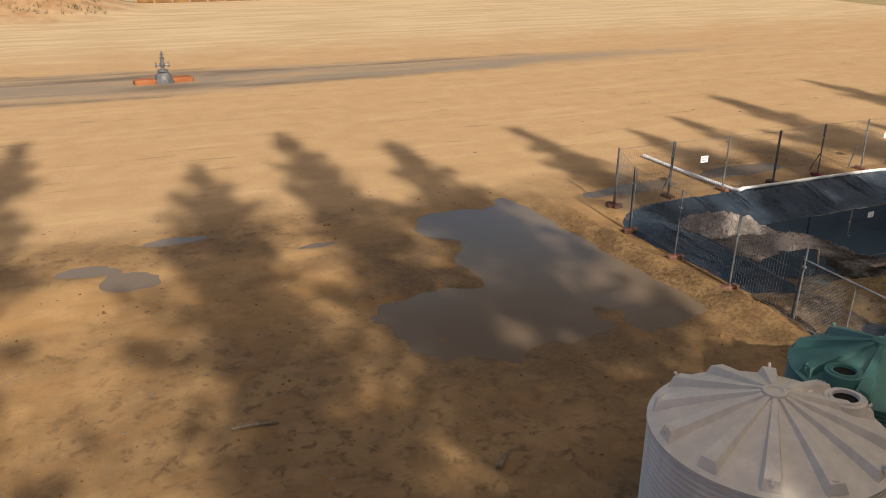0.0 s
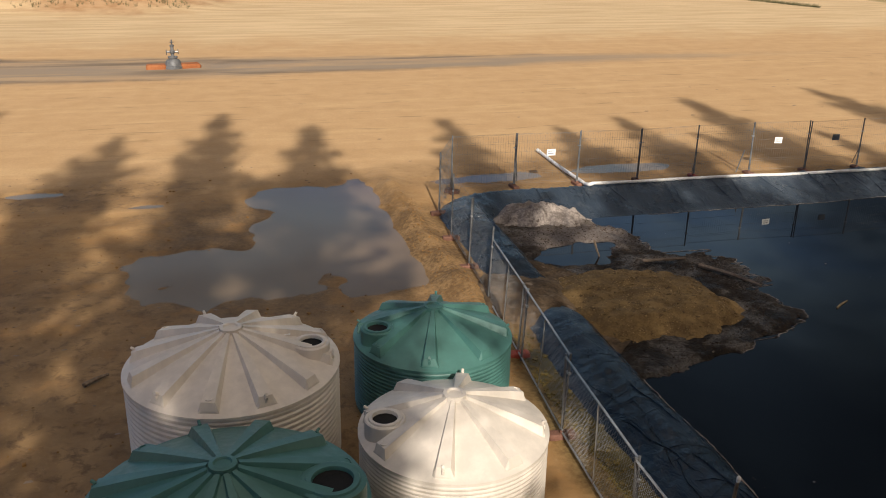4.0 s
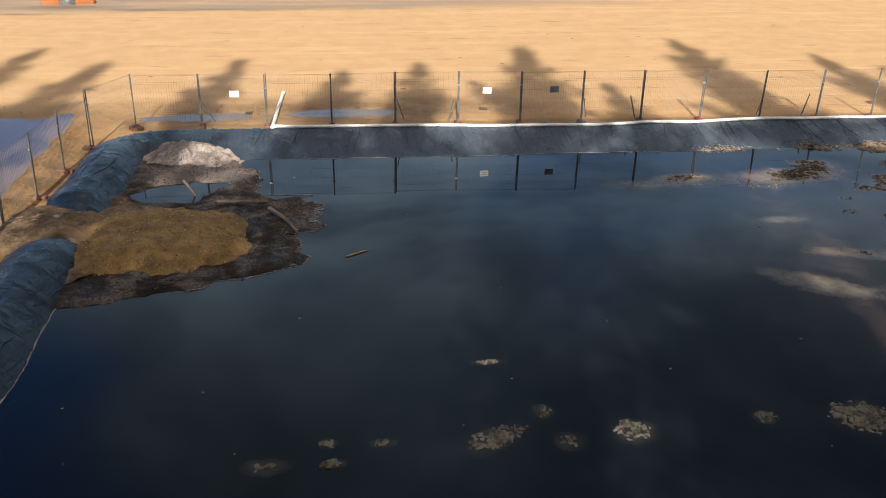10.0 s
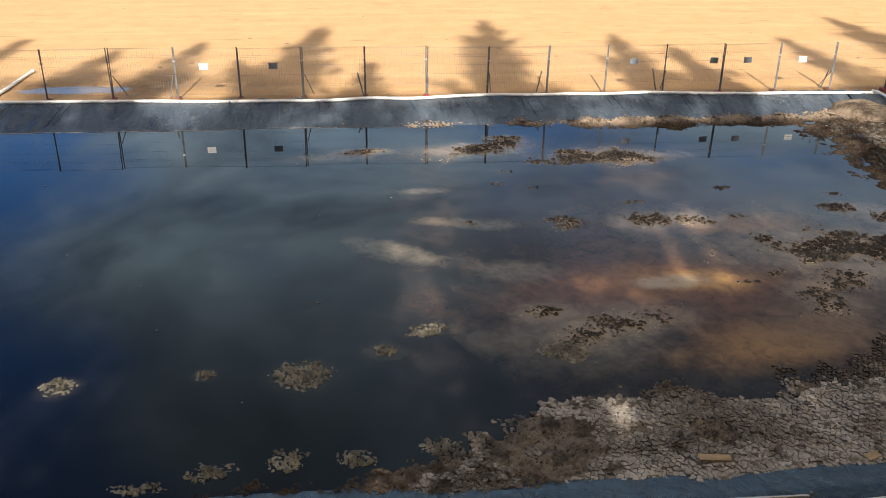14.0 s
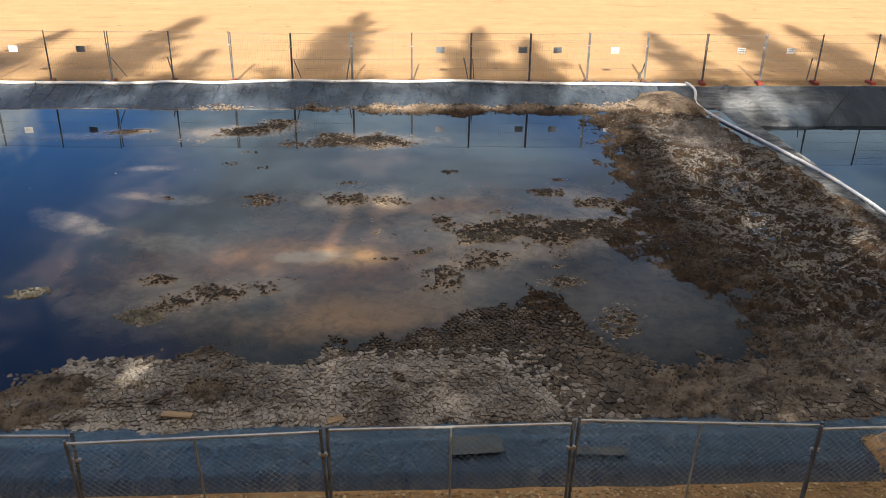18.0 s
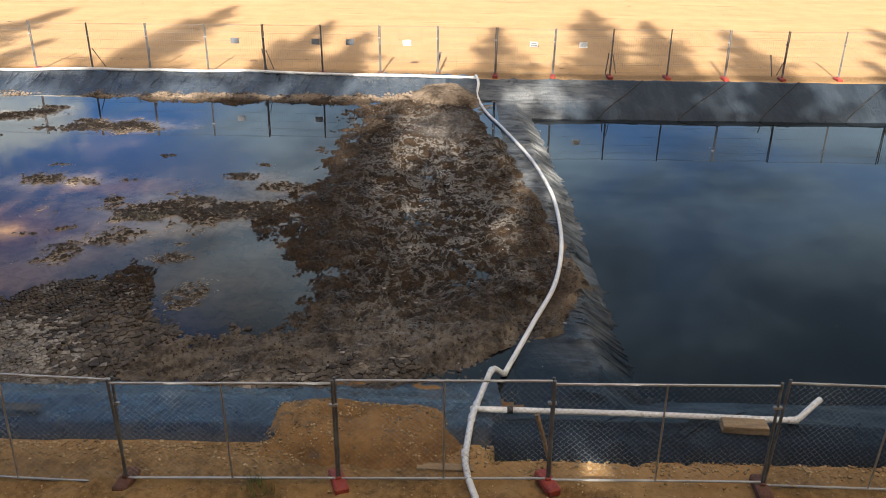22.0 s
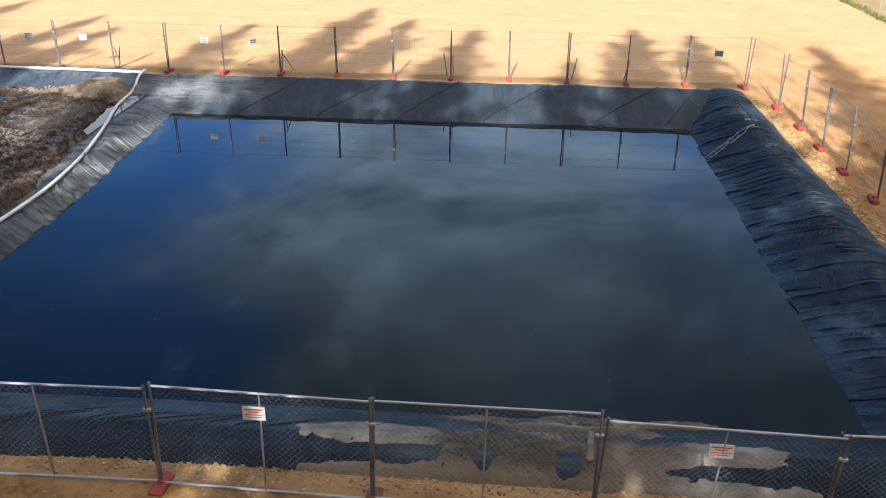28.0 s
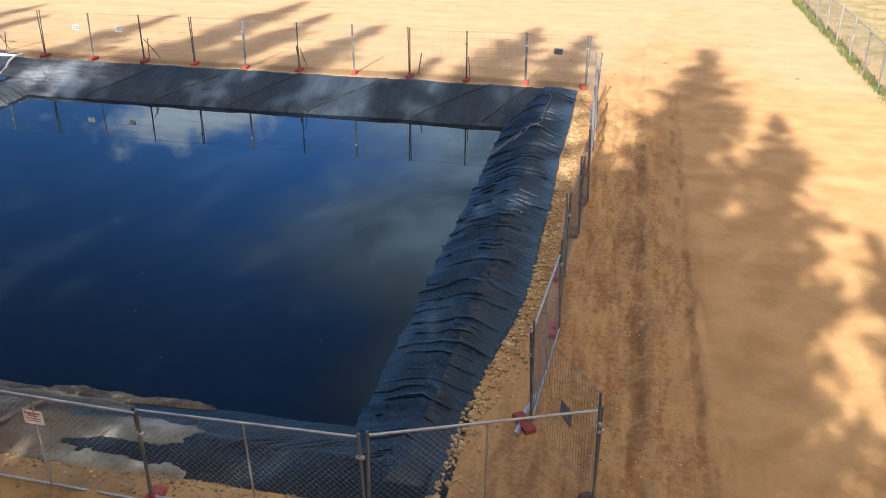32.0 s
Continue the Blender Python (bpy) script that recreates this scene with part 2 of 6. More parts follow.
    red = k.mix(k.math("MULTIPLY", k.step(k.noise(pos, 22, 3, 0.6), 0.60, 0.72), 0.5), red, (0.52, 0.38, 0.21))
    col = k.mix(k.math("MULTIPLY", churn, 0.95), col, red)
    ridges = k.noise(k.vec("MULTIPLY", pos, (3.0, 0.45, 1)), 1.0, 7, 0.68, 0.5)
    clay = k.mix(k.step(k.math("ADD", k.math("MULTIPLY", ridges, 0.6), k.math("MULTIPLY", fine, 0.4)), 0.40, 0.60), (0.215, 0.098, 0.036), (0.47, 0.265, 0.108))
    verge = k.math("MULTIPLY", k.blob(pos, wob, 85.2, 3, 2.4, 22, 0.5), k.step(k.math("ADD", y, k.math("MULTIPLY", wob, 2.0)), -9.0, -5.0, 0.35, 1.0))
    col = k.mix(k.math("MULTIPLY", verge, 0.9), col, clay)
    # worn wheel lines
    for rx, wide_ in ((86.10, 0.18), (87.20, 0.12)):
        line = k.math("ABSOLUTE", k.math("SUBTRACT", k.math("SUBTRACT", x, rx), k.math("MULTIPLY", k.math("SUBTRACT", k.noise(k.vec("MULTIPLY", pos, (0.2, 1, 1)), 0.35, 4, 0.6), 0.5), 0.7)))
        cut = k.math("MULTIPLY", k.step(line, wide_ * 0.4, wide_, 1.0, 0.0), k.step(k.noise(pos, 1.6, 4, 0.6), 0.42, 0.58))
        cut = k.math("MULTIPLY", cut, k.math("MULTIPLY", k.step(y, 18, 26, 1.0, 0.0), k.step(y, -16, -10)))
        col = k.mix(k.math("MULTIPLY", cut, 0.6), col, (0.17, 0.075, 0.026))
    # dark lip of turned earth behind the far bund
    lip = k.step(k.math("ADD", k.math("ABSOLUTE", k.math("SUBTRACT", y, 22.75)), k.math("MULTIPLY", wob, 0.7)), 0.25, 0.75, 1.0, 0.0)
    lip = k.math("MULTIPLY", lip, k.math("MULTIPLY", k.step(x, 17, 19), k.step(x, 83, 85, 1.0, 0.0)))
    col = k.mix(k.math("MULTIPLY", lip, 0.75), col, k.mix(k.step(fine, 0.4, 0.6), (0.13, 0.078, 0.036), (0.26, 0.165, 0.080)))
    # reddish spoil bank
    col = k.mix(k.blob(pos, wob, 1, 97, 12, 13, 0.5), col, k.mix(k.step(mid, 0.35, 0.65), (0.34, 0.19, 0.095), (0.46, 0.29, 0.16)))
    # grassy waste beyond the boundary fence
    waste = k.step(k.math("ADD", x, k.math("MULTIPLY", wob, 1.0)), 95.6, 96.6)
    grass = k.mix(k.step(mid, 0.35, 0.65), (0.24, 0.20, 0.085), (0.42, 0.32, 0.17))
    col = k.mix(waste, col, grass)
    grain = k.math("ADD", k.math("MULTIPLY", fine, 0.6), k.math("MULTIPLY", k.noise(pos, 45, 3, 0.6), 0.4))
    col = k.mix(k.step(grain, 0.35, 0.65, 0.0, 0.28), col, (0.30, 0.19, 0.09), "MIX")
    k.put(bsdf.inputs["Base Color"], col)
    k.put(bsdf.inputs["Roughness"], k.math("SUBTRACT", 0.95, k.math("MULTIPLY", dampm, 0.22)))
    bsdf.inputs["Specular IOR Level"].default_value = 0.25
    bump(k, bsdf, k.math("ADD", grain, k.math("MULTIPLY", mid, 0.15)), 0.6, 0.028)
    return m


def make_liner(name, tint, dust_sheen=0.22, gloss=0.36, rough=(0.18, 0.46), dust_spots=()):
    m, k, bsdf = material(name)
    pos = k.place()
    mid = k.noise(pos, 0.9, 6, 0.62, 0.4)
    fine = k.noise(pos, 14, 5, 0.65)
    crease = k.noise(k.vec("MULTIPLY", pos, (2.2, 0.8, 1)), 1.6, 5, 0.6, 1.2)
    col = k.mix(k.step(mid, 0.32, 0.68), tuple(c * 0.75 for c in tint), tuple(c * 1.35 for c in tint))
    dust = k.step(k.math("ADD", k.noise(pos, 1.7, 8, 0.7, 0.5), k.math("MULTIPLY", fine, 0.15)), 0.62, 0.76)
    col = k.mix(k.math("MULTIPLY", dust, dust_sheen), col, (0.13, 0.14, 0.15))
    # pale runs down the slope, strengthened on the far bund to paint its sheen
    drip_sheen = k.step(k.noise(k.vec("MULTIPLY", pos, (2.2, 0.35, 1)), 1.0, 6, 0.7), 0.24, 0.80, 0.35, 1.0)
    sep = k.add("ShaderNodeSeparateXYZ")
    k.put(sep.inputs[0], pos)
    drip_sheen = k.math("MULTIPLY", drip_sheen, k.math("MULTIPLY", k.step(sep.outputs[1], 17.5, 19.0, 0.15, 1.7), k.step(sep.outputs[0], 20.0, 30.0, 0.45, 1.0)))
    col = k.mix(k.math("MULTIPLY", drip_sheen, dust_sheen), col, (0.145, 0.18, 0.22))
    # grey dust dried onto the plastic, streaked down the slope
    lines = k.step(k.noise(k.vec("MULTIPLY", pos, (0.9, 5.0, 1)), 1.0, 6, 0.7, 0.6), 0.34, 0.62, 0.25, 1.0)
    for x, y, rx, ry, power in dust_spots:
        spot = k.blob(pos, k.math("MULTIPLY", k.math("SUBTRACT", mid, 0.5), 1.6), x, y, rx, ry, 0.6)
        col = k.mix(k.math("MULTIPLY", k.math("MULTIPLY", spot, lines), power), col, (0.26, 0.275, 0.28))
    k.put(bsdf.inputs["Base Color"], col)
    k.put(bsdf.inputs["Roughness"], k.step(mid, 0.3, 0.7, rough[0], rough[1]))
    bsdf.inputs["Specular IOR Level"].default_value = gloss
    bump(k, bsdf, k.math("ADD", crease, k.math("MULTIPLY", fine, 0.15)), 0.9, 0.07)
    return m


def make_mud():
    m, k, bsdf = material("pond_mud")
    pos = k.place()
    sep = k.add("ShaderNodeSeparateXYZ")
    k.put(sep.inputs[0], pos)
    x, y = sep.outputs[0], sep.outputs[1]
    big = k.noise(pos, 0.35, 5, 0.6)
    mid = k.noise(pos, 2.2, 7, 0.7, 0.3)
    fine = k.noise(pos, 16, 5, 0.7)
    col = k.mix(k.step(mid, 0.33, 0.66), (0.013, 0.0090, 0.006), (0.062, 0.040, 0.024))
    col = k.mix(k.math("MULTIPLY", k.step(fine, 0.54, 0.70), 0.6), col, (0.19, 0.140, 0.092))
    # drier, paler mud along the near shelf
    shelf = k.math("MULTIPLY", k.step(k.math("ADD", y, k.math("MULTIPLY", big, 3.0)), 2.6, 5.2, 1.0, 0.0), k.step(x, 35, 40))
    col = k.mix(k.math("MULTIPLY", shelf, 0.85), col, k.mix(k.step(mid, 0.35, 0.65), (0.050, 0.040, 0.032), (0.25, 0.210, 0.168)))
    # dried sand at the far rim and the divider
    rim = k.math("MAXIMUM", k.step(k.math("ADD", y, k.math("MULTIPLY", big, 1.2)), 19.9, 20.7), k.math("MULTIPLY", k.step(k.math("ADD", x, k.math("MULTIPLY", big, 1.6)), 60.6, 61.4), 0.55))
    rim = k.math("MULTIPLY", rim, k.step(mid, 0.36, 0.52))
    col = k.mix(rim, col, (0.31, 0.245, 0.185))
    # blacker, wetter silt on the tongue by the side bund
    col = k.mix(k.math("MULTIPLY", k.step(x, 26.0, 27.5, 1.0, 0.0), 0.55), col, (0.014, 0.0125, 0.011))
    # grey dried silt on the tongue by the side bund
    tongue = k.math("MULTIPLY", k.step(x, 26.0, 27.5, 1.0, 0.0), k.step(k.noise(pos, 0.8, 7, 0.7, 0.4), 0.46, 0.60))
    col = k.mix(k.math("MULTIPLY", tongue, 0.6), col, k.mix(k.step(fine, 0.4, 0.6), (0.13, 0.112, 0.095), (0.27, 0.24, 0.21)))
    # pale crust of lime washed over the mud below the lime mound
    crust = k.math("MULTIPLY", k.blob(pos, k.math("MULTIPLY", k.math("SUBTRACT", mid, 0.5), 1.5), 21.0, 18.3, 2.4, 1.5, 0.6), k.step(fine, 0.35, 0.6, 0.5, 0.95))
    col = k.mix(crust, col, (0.235, 0.200, 0.180))
    fringe = k.math("MULTIPLY", k.blob(pos, k.math("MULTIPLY", k.math("SUBTRACT", mid, 0.5), 2.2), 24.4, 14.4, 0.9, 2.8, 0.7), k.step(fine, 0.45, 0.62, 0.1, 0.8))
    col = k.mix(fringe, col, (0.22, 0.190, 0.165))
    # salt crusts, with the grey sheen of wet mud painted in as well
    salt_sheen = k.math("MULTIPLY", k.step(k.noise(pos, 1.3, 8, 0.72, 0.6), 0.555, 0.64), k.step(x, 54, 56))
    col = k.mix(k.math("MULTIPLY", salt_sheen, 0.5), col, (0.25, 0.24, 0.22))
    # a pale net along the middle of the divider: sky sheen of wet pools, painted
    vein = k.step(k.math("ABSOLUTE", k.math("SUBTRACT", k.noise(pos, 1.5, 6, 0.62, 1.0), 0.5)), 0.010, 0.045, 1.0, 0.0)
    wob = k.math("MULTIPLY", k.math("SUBTRACT", big, 0.5), 1.4)
    sheen_net = k.math("MULTIPLY", vein, k.blob(pos, wob, 57.1, 10.5, 3.0, 10.0, 0.8))
    col = k.mix(k.math("MULTIPLY", sheen_net, 0.65), col, (0.33, 0.33, 0.32))
    # smooth grey silt left by a dried pool
    col = k.mix(k.math("MULTIPLY", k.blob(pos, wob, 57.5, 16.2, 1.2, 2.0, 0.7), k.step(mid, 0.3, 0.6, 0.85, 0.5)), col, (0.165, 0.155, 0.148))
    k.put(bsdf.inputs["Base Color"], col)
    k.put(bsdf.inputs["Roughness"], k.step(k.noise(pos, 1.1, 5, 0.6), 0.40, 0.54, 0.42, 0.92))
    bsdf.inputs["Specular IOR Level"].default_value = 0.2
    bump(k, bsdf, k.math("ADD", mid, k.math("MULTIPLY", fine, 0.7)), 1.0, 0.10)
    return m


def make_water(name, deep, stains=(), rough=0.02, gloss=0.5):
    m, k, bsdf = material(name)
    pos = k.place()
    wob = k.math("MULTIPLY", k.math("SUBTRACT", k.noise(pos, 0.9, 8, 0.66, 0.6), 0.5), 1.25)
    col = k.mix(k.noise(pos, 0.25, 4, 0.5), tuple(c * 0.8 for c in deep), tuple(c * 1.25 for c in deep))
    mottle = k.step(k.noise(pos, 2.6, 8, 0.72, 0.8), 0.30, 0.66, 0.42, 1.0) if stains else 1.0
    for x, y, rx, ry, turn, soft, power, c in stains:
        f = k.math("MULTIPLY", k.math("MULTIPLY", k.blob(pos, wob, x, y, rx, ry, soft, turn), power), mottle)
        col = k.mix(f, col, c)
    k.put(bsdf.inputs["Base Color"], col)
    bsdf.inputs["Roughness"].default_value, bsdf.inputs["IOR"].default_value = rough, 1.33
    bsdf.inputs["Specular IOR Level"].default_value = gloss
    bump(k, bsdf, k.noise(pos, 1.1, 2, 0.5), 0.012, 0.05)
    return m


def make_tank(name, c):
    m, k, bsdf = material(name)
    pos = k.place()
    run = k.noise(k.vec("MULTIPLY", pos, (3.5, 3.5, 0.5)), 1.0, 5, 0.6)
    fine = k.noise(pos, 7, 6, 0.65)
    col = k.mix(k.step(run, 0.35, 0.7), tuple(v * 0.86 for v in c), c)
    col = k.mix(k.math("MULTIPLY", k.step(fine, 0.55, 0.75), 0.25), col, tuple(v * 0.7 + 0.05 for v in c))
    k.put(bsdf.inputs["Base Color"], col)
    k.put(bsdf.inputs["Roughness"], k.step(fine, 0.3, 0.7, 0.36, 0.52))
    bump(k, bsdf, k.noise(pos, 3, 4, 0.5), 0.12, 0.02)
    return m


GROUND = make_ground()
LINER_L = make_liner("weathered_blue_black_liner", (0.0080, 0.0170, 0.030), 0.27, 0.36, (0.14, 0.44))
LINER_R = make_liner("black_liner", (0.0085, 0.0160, 0.026), 0.15, 0.14, (0.36, 0.62), ((60.2, 15.5, 1.9, 6.5, 0.6), (60.7, 7.6, 1.0, 6.2, 0.45), (61.2, 20.8, 3.2, 1.3, 0.45), (60.0, 1.2, 0.9, 0.9, 0.16)))
LINER_P = make_liner("clean_black_liner", (0.0125, 0.0240, 0.040), 0.06, 0.34, (0.30, 0.50))
# darker, duller copy of LINER_R: the near slope's shade is in the colour
LINER_N = make_liner("shaded_near_liner", (0.0070, 0.0130, 0.0215), 0.06, 0.10, (0.34, 0.60), ((74.5, -1.9, 3.4, 0.9, 0.20),))
MUD = make_mud()
CRUST = surface("pale_silt_crust", (0.042, 0.040, 0.029), (0.225, 0.208, 0.168), 2.5, 16, (0.6, 0.92), 0.5, 0.01, c3=(0.070, 0.066, 0.040))


def make_lumps():
    """Dark clods on paler silt that lies just above the water."""
    m, k, bsdf = material("dark_silt_lumps")
    pos = k.place()
    sep = k.add("ShaderNodeSeparateXYZ")
    k.put(sep.inputs[0], pos)
    fine, mid = k.noise(pos, 14, 5, 0.65), k.noise(pos, 1.3, 6, 0.65)
    clod = k.mix(k.step(fine, 0.35, 0.65), (0.012, 0.0095, 0.007), (0.060, 0.047, 0.035))
    flat_ = k.mix(k.step(mid, 0.36, 0.62), (0.075, 0.055, 0.038), (0.30, 0.245, 0.185))
    level = k.math("ADD", sep.outputs[2], k.math("MULTIPLY", k.math("SUBTRACT", fine, 0.5), 0.03))
    k.put(bsdf.inputs["Base Color"], k.mix(k.step(level, -0.344, -0.330), flat_, clod))
    k.put(bsdf.inputs["Roughness"], k.step(mid, 0.3, 0.7, 0.5, 0.9))
    bsdf.inputs["Specular IOR Level"].default_value = 0.25
    bump(k, bsdf, fine, 0.5, 0.01)
    return m


LUMPS = make_lumps()
# islands of silt: (x, y, rx, ry, turn), pale cracked ones and dark lumpy ones
PALE_ISLES = (
    (28.3, 3.4, 0.62, 0.30, 28), (29.4, 4.2, 0.24, 0.24, 0), (29.7, 3.25, 0.28, 0.28, 0), (31.05, 3.4, 0.40, 0.36, 30), (33.75, 3.6, 0.24, 0.24, 30), (35.7, 3.45, 0.72, 0.52, 0),
    (37.4, 4.2, 0.42, 0.38, 0), (38.35, 4.95, 0.55, 0.30, 15), (28.6, 6.1, 0.36, 0.12, 0), (24.1, 3.0, 0.42, 0.22, 0), (25.2, 3.6, 0.16, 0.14, 0), (25.3, 3.0, 0.22, 0.12, 0), (26.2, 3.5, 0.26, 0.14, 0),
    (41.2, 3.7, 0.75, 0.50, -20), (34.3, 0.6, 0.55, 0.28, 10), (35.5, 0.8, 0.50, 0.45, 40), (36.7, 0.75, 0.45, 0.30, -20), (33.2, 0.3, 0.50, 0.20, 0), (38.2, 0.9, 0.5, 0.3, 0), (49.2, 7.9, 0.7, 0.45, 0),
)
DARK_ISLES = (
    (41.1, 5.5, 0.62, 0.28, 0), (42.7, 4.85, 1.15, 0.42, 14), (41.9, 4.45, 0.75, 0.40, 25), (42.95, 10.5, 0.50, 0.36, 0), (45.05, 10.5, 0.72, 0.42, 0), (46.6, 10.4, 0.52, 0.36, 0), (47.8, 10.6, 0.34, 0.24, 10),
    (41.6, 13.75, 0.36, 0.18, 0), (42.45, 13.35, 0.30, 0.12, 0), (42.0, 14.8, 0.30, 0.12, 0), (40.1, 10.7, 0.20, 0.12, 0), (48.4, 12.9, 0.22, 0.12, 0), (45.3, 11.9, 0.42, 0.20, 0), (41.5, 17.1, 1.50, 0.50, 22),
    (42.4, 18.3, 0.6, 0.22, 0), (45.5, 16.0, 1.65, 0.60, 0), (49.7, 8.3, 2.3, 0.85, -4), (51.7, 8.3, 1.5, 0.65, 4), (49.3, 6.7, 1.1, 0.32, 6), (51.4, 11.0, 0.55, 0.28, 0), (52.4, 10.2, 0.80, 0.42, -25), (51.7, 12.1, 0.36, 0.18, 0),
    (47.7, 5.6, 0.55, 0.60, 20), (47.2, 6.9, 0.35, 0.12, 30), (48.8, 6.2, 0.6, 0.25, 0), (50.6, 6.1, 0.5, 0.12, 0), (51.5, 3.1, 0.42, 0.62, -20), (50.5, 5.3, 0.5, 0.3, 0), (46.3, 6.6, 0.3, 0.1, 0), (37.3, 17.1, 0.9, 0.22, 0),
)
STAINS = (
    (46.5, 9.0, 9.5, 8.5, 0, 0.95, 0.85, (0.085, 0.060, 0.046)),
    (44.0, 6.5, 4.8, 2.3, 4, 0.95, 0.95, (0.150, 0.072, 0.040)),
    (44.6, 6.9, 2.8, 0.9, -4, 0.9, 0.95, (0.24, 0.120, 0.050)),
    (45.3, 6.75, 1.6, 0.60, -6, 0.7, 0.95, (0.40, 0.235, 0.090)),
    (44.5, 6.75, 1.0, 0.42, 0, 0.6, 0.85, (0.33, 0.29, 0.225)),
    (40.9, 7.65, 1.25, 0.68, 0, 0.6, 0.85, (0.17, 0.148, 0.115)),
    (37.8, 9.1, 1.5, 0.60, -32, 0.5, 0.90, (0.150, 0.130, 0.100)),
    (40.7, 10.5, 0.9, 0.40, 0, 0.7, 0.8, (0.18, 0.155, 0.12)),
    (39.4, 10.9, 1.0, 0.35, -10, 0.8, 0.7, (0.17, 0.13, 0.09)),
    (38.9, 13.3, 0.9, 0.3, 0, 0.8, 0.7, (0.14, 0.12, 0.10)),
    (39.9, 17.0, 1.6, 0.7, 10, 0.9, 0.8, (0.20, 0.14, 0.09)),
    (46.8, 16.0, 1.5, 0.55, 0, 0.7, 0.8, (0.22, 0.185, 0.14)),
    (36.3, 16.6, 2.0, 0.5, 0, 0.8, 0.7, (0.17, 0.14, 0.11)),
    (41.6, 4.4, 2.3, 1.4, 12, 0.8, 0.90, (0.135, 0.115, 0.088)),
    (45.9, 3.7, 2.4, 1.0, 8, 0.95, 0.95, (0.27, 0.155, 0.065)),
    (47.4, 4.6, 2.2, 1.2, 20, 0.9, 0.85, (0.17, 0.115, 0.072)),
    (47.8, 10.0, 2.2, 0.7, 0, 0.9, 0.8, (0.26, 0.130, 0.058)),
    (45.5, 10.5, 3.8, 1.0, 0, 0.9, 0.7, (0.125, 0.098, 0.074)),
    (49.3, 7.9, 2.5, 1.2, 0, 0.8, 0.85, (0.19, 0.150, 0.108)),
    (52.0, 4.2, 2.6, 2.4, 0, 0.95, 0.7, (0.095, 0.080, 0.060)),
    (52.0, 10.6, 1.8, 1.4, 0, 0.9, 0.7, (0.12, 0.098, 0.074)),
    (39.4, 4.4, 0.5, 0.6, 20, 0.9, 0.6, (0.09, 0.080, 0.064)),
)
# pale silt just under the water round each cracked island
STAINS += tuple((x, y, rx * 1.15, ry * 1.15, turn, 0.7, 0.6, (0.065, 0.060, 0.047)) for x, y, rx, ry, turn in PALE_ISLES[:14])
STAINS += tuple((x + 0.15 * rx, y + 0.1 * ry, rx * 1.5, ry * 1.7, turn, 0.9, 0.85, (0.27, 0.215, 0.155)) for x, y, rx, ry, turn in DARK_ISLES if rx > 0.5)
WATER_L = make_water("pond_water", (0.0045, 0.0055, 0.0075), STAINS)
WATER_R = make_water("lined_pond_water", (0.0050, 0.0075, 0.0095))
PUDDLE = make_water("puddle_water", (0.170, 0.122, 0.080), (), 0.07, 0.40)
GRAVEL = surface("ochre_gravel", (0.135, 0.083, 0.034), (0.29, 0.188, 0.080), 2.2, 20, (0.8, 0.95), 0.9, 0.04, c3=(0.085, 0.05, 0.022))
GRAVEL_STONE = surface("ochre_pebble", (0.20, 0.128, 0.055), (0.44, 0.31, 0.155), 3, 20, (0.8, 0.95), 0.5, 0.01, island=0.5)
BANK_STONE = surface("muddy_stone", (0.25, 0.155, 0.066), (0.54, 0.40, 0.22), 3, 20, (0.8, 0.95), 0.5, 0.01, island=0.5)
LIME = surface("pale_lime_heap", (0.14, 0.118, 0.105), (0.40, 0.350, 0.315), 1.5, 12, (0.75, 0.95), 0.9, 0.05, c3=(0.10, 0.08, 0.068))
SOIL = surface("trodden_soil", (0.15, 0.076, 0.028), (0.31, 0.170, 0.064), 1.4, 12, (0.85, 0.97), 0.8, 0.05, c3=(0.12, 0.09, 0.065))
PALE_SOIL = surface("pale_dry_silt", (0.048, 0.034, 0.022), (0.245, 0.192, 0.142), 0.9, 9, (0.85, 0.97), 0.8, 0.05, c3=(0.085, 0.060, 0.042))
SPILL_WET = surface("wet_brown_silt", (0.035, 0.028, 0.018), (0.17, 0.14, 0.10), 1.6, 12, (0.6, 0.9), 0.7, 0.03, c3=(0.26, 0.235, 0.19))


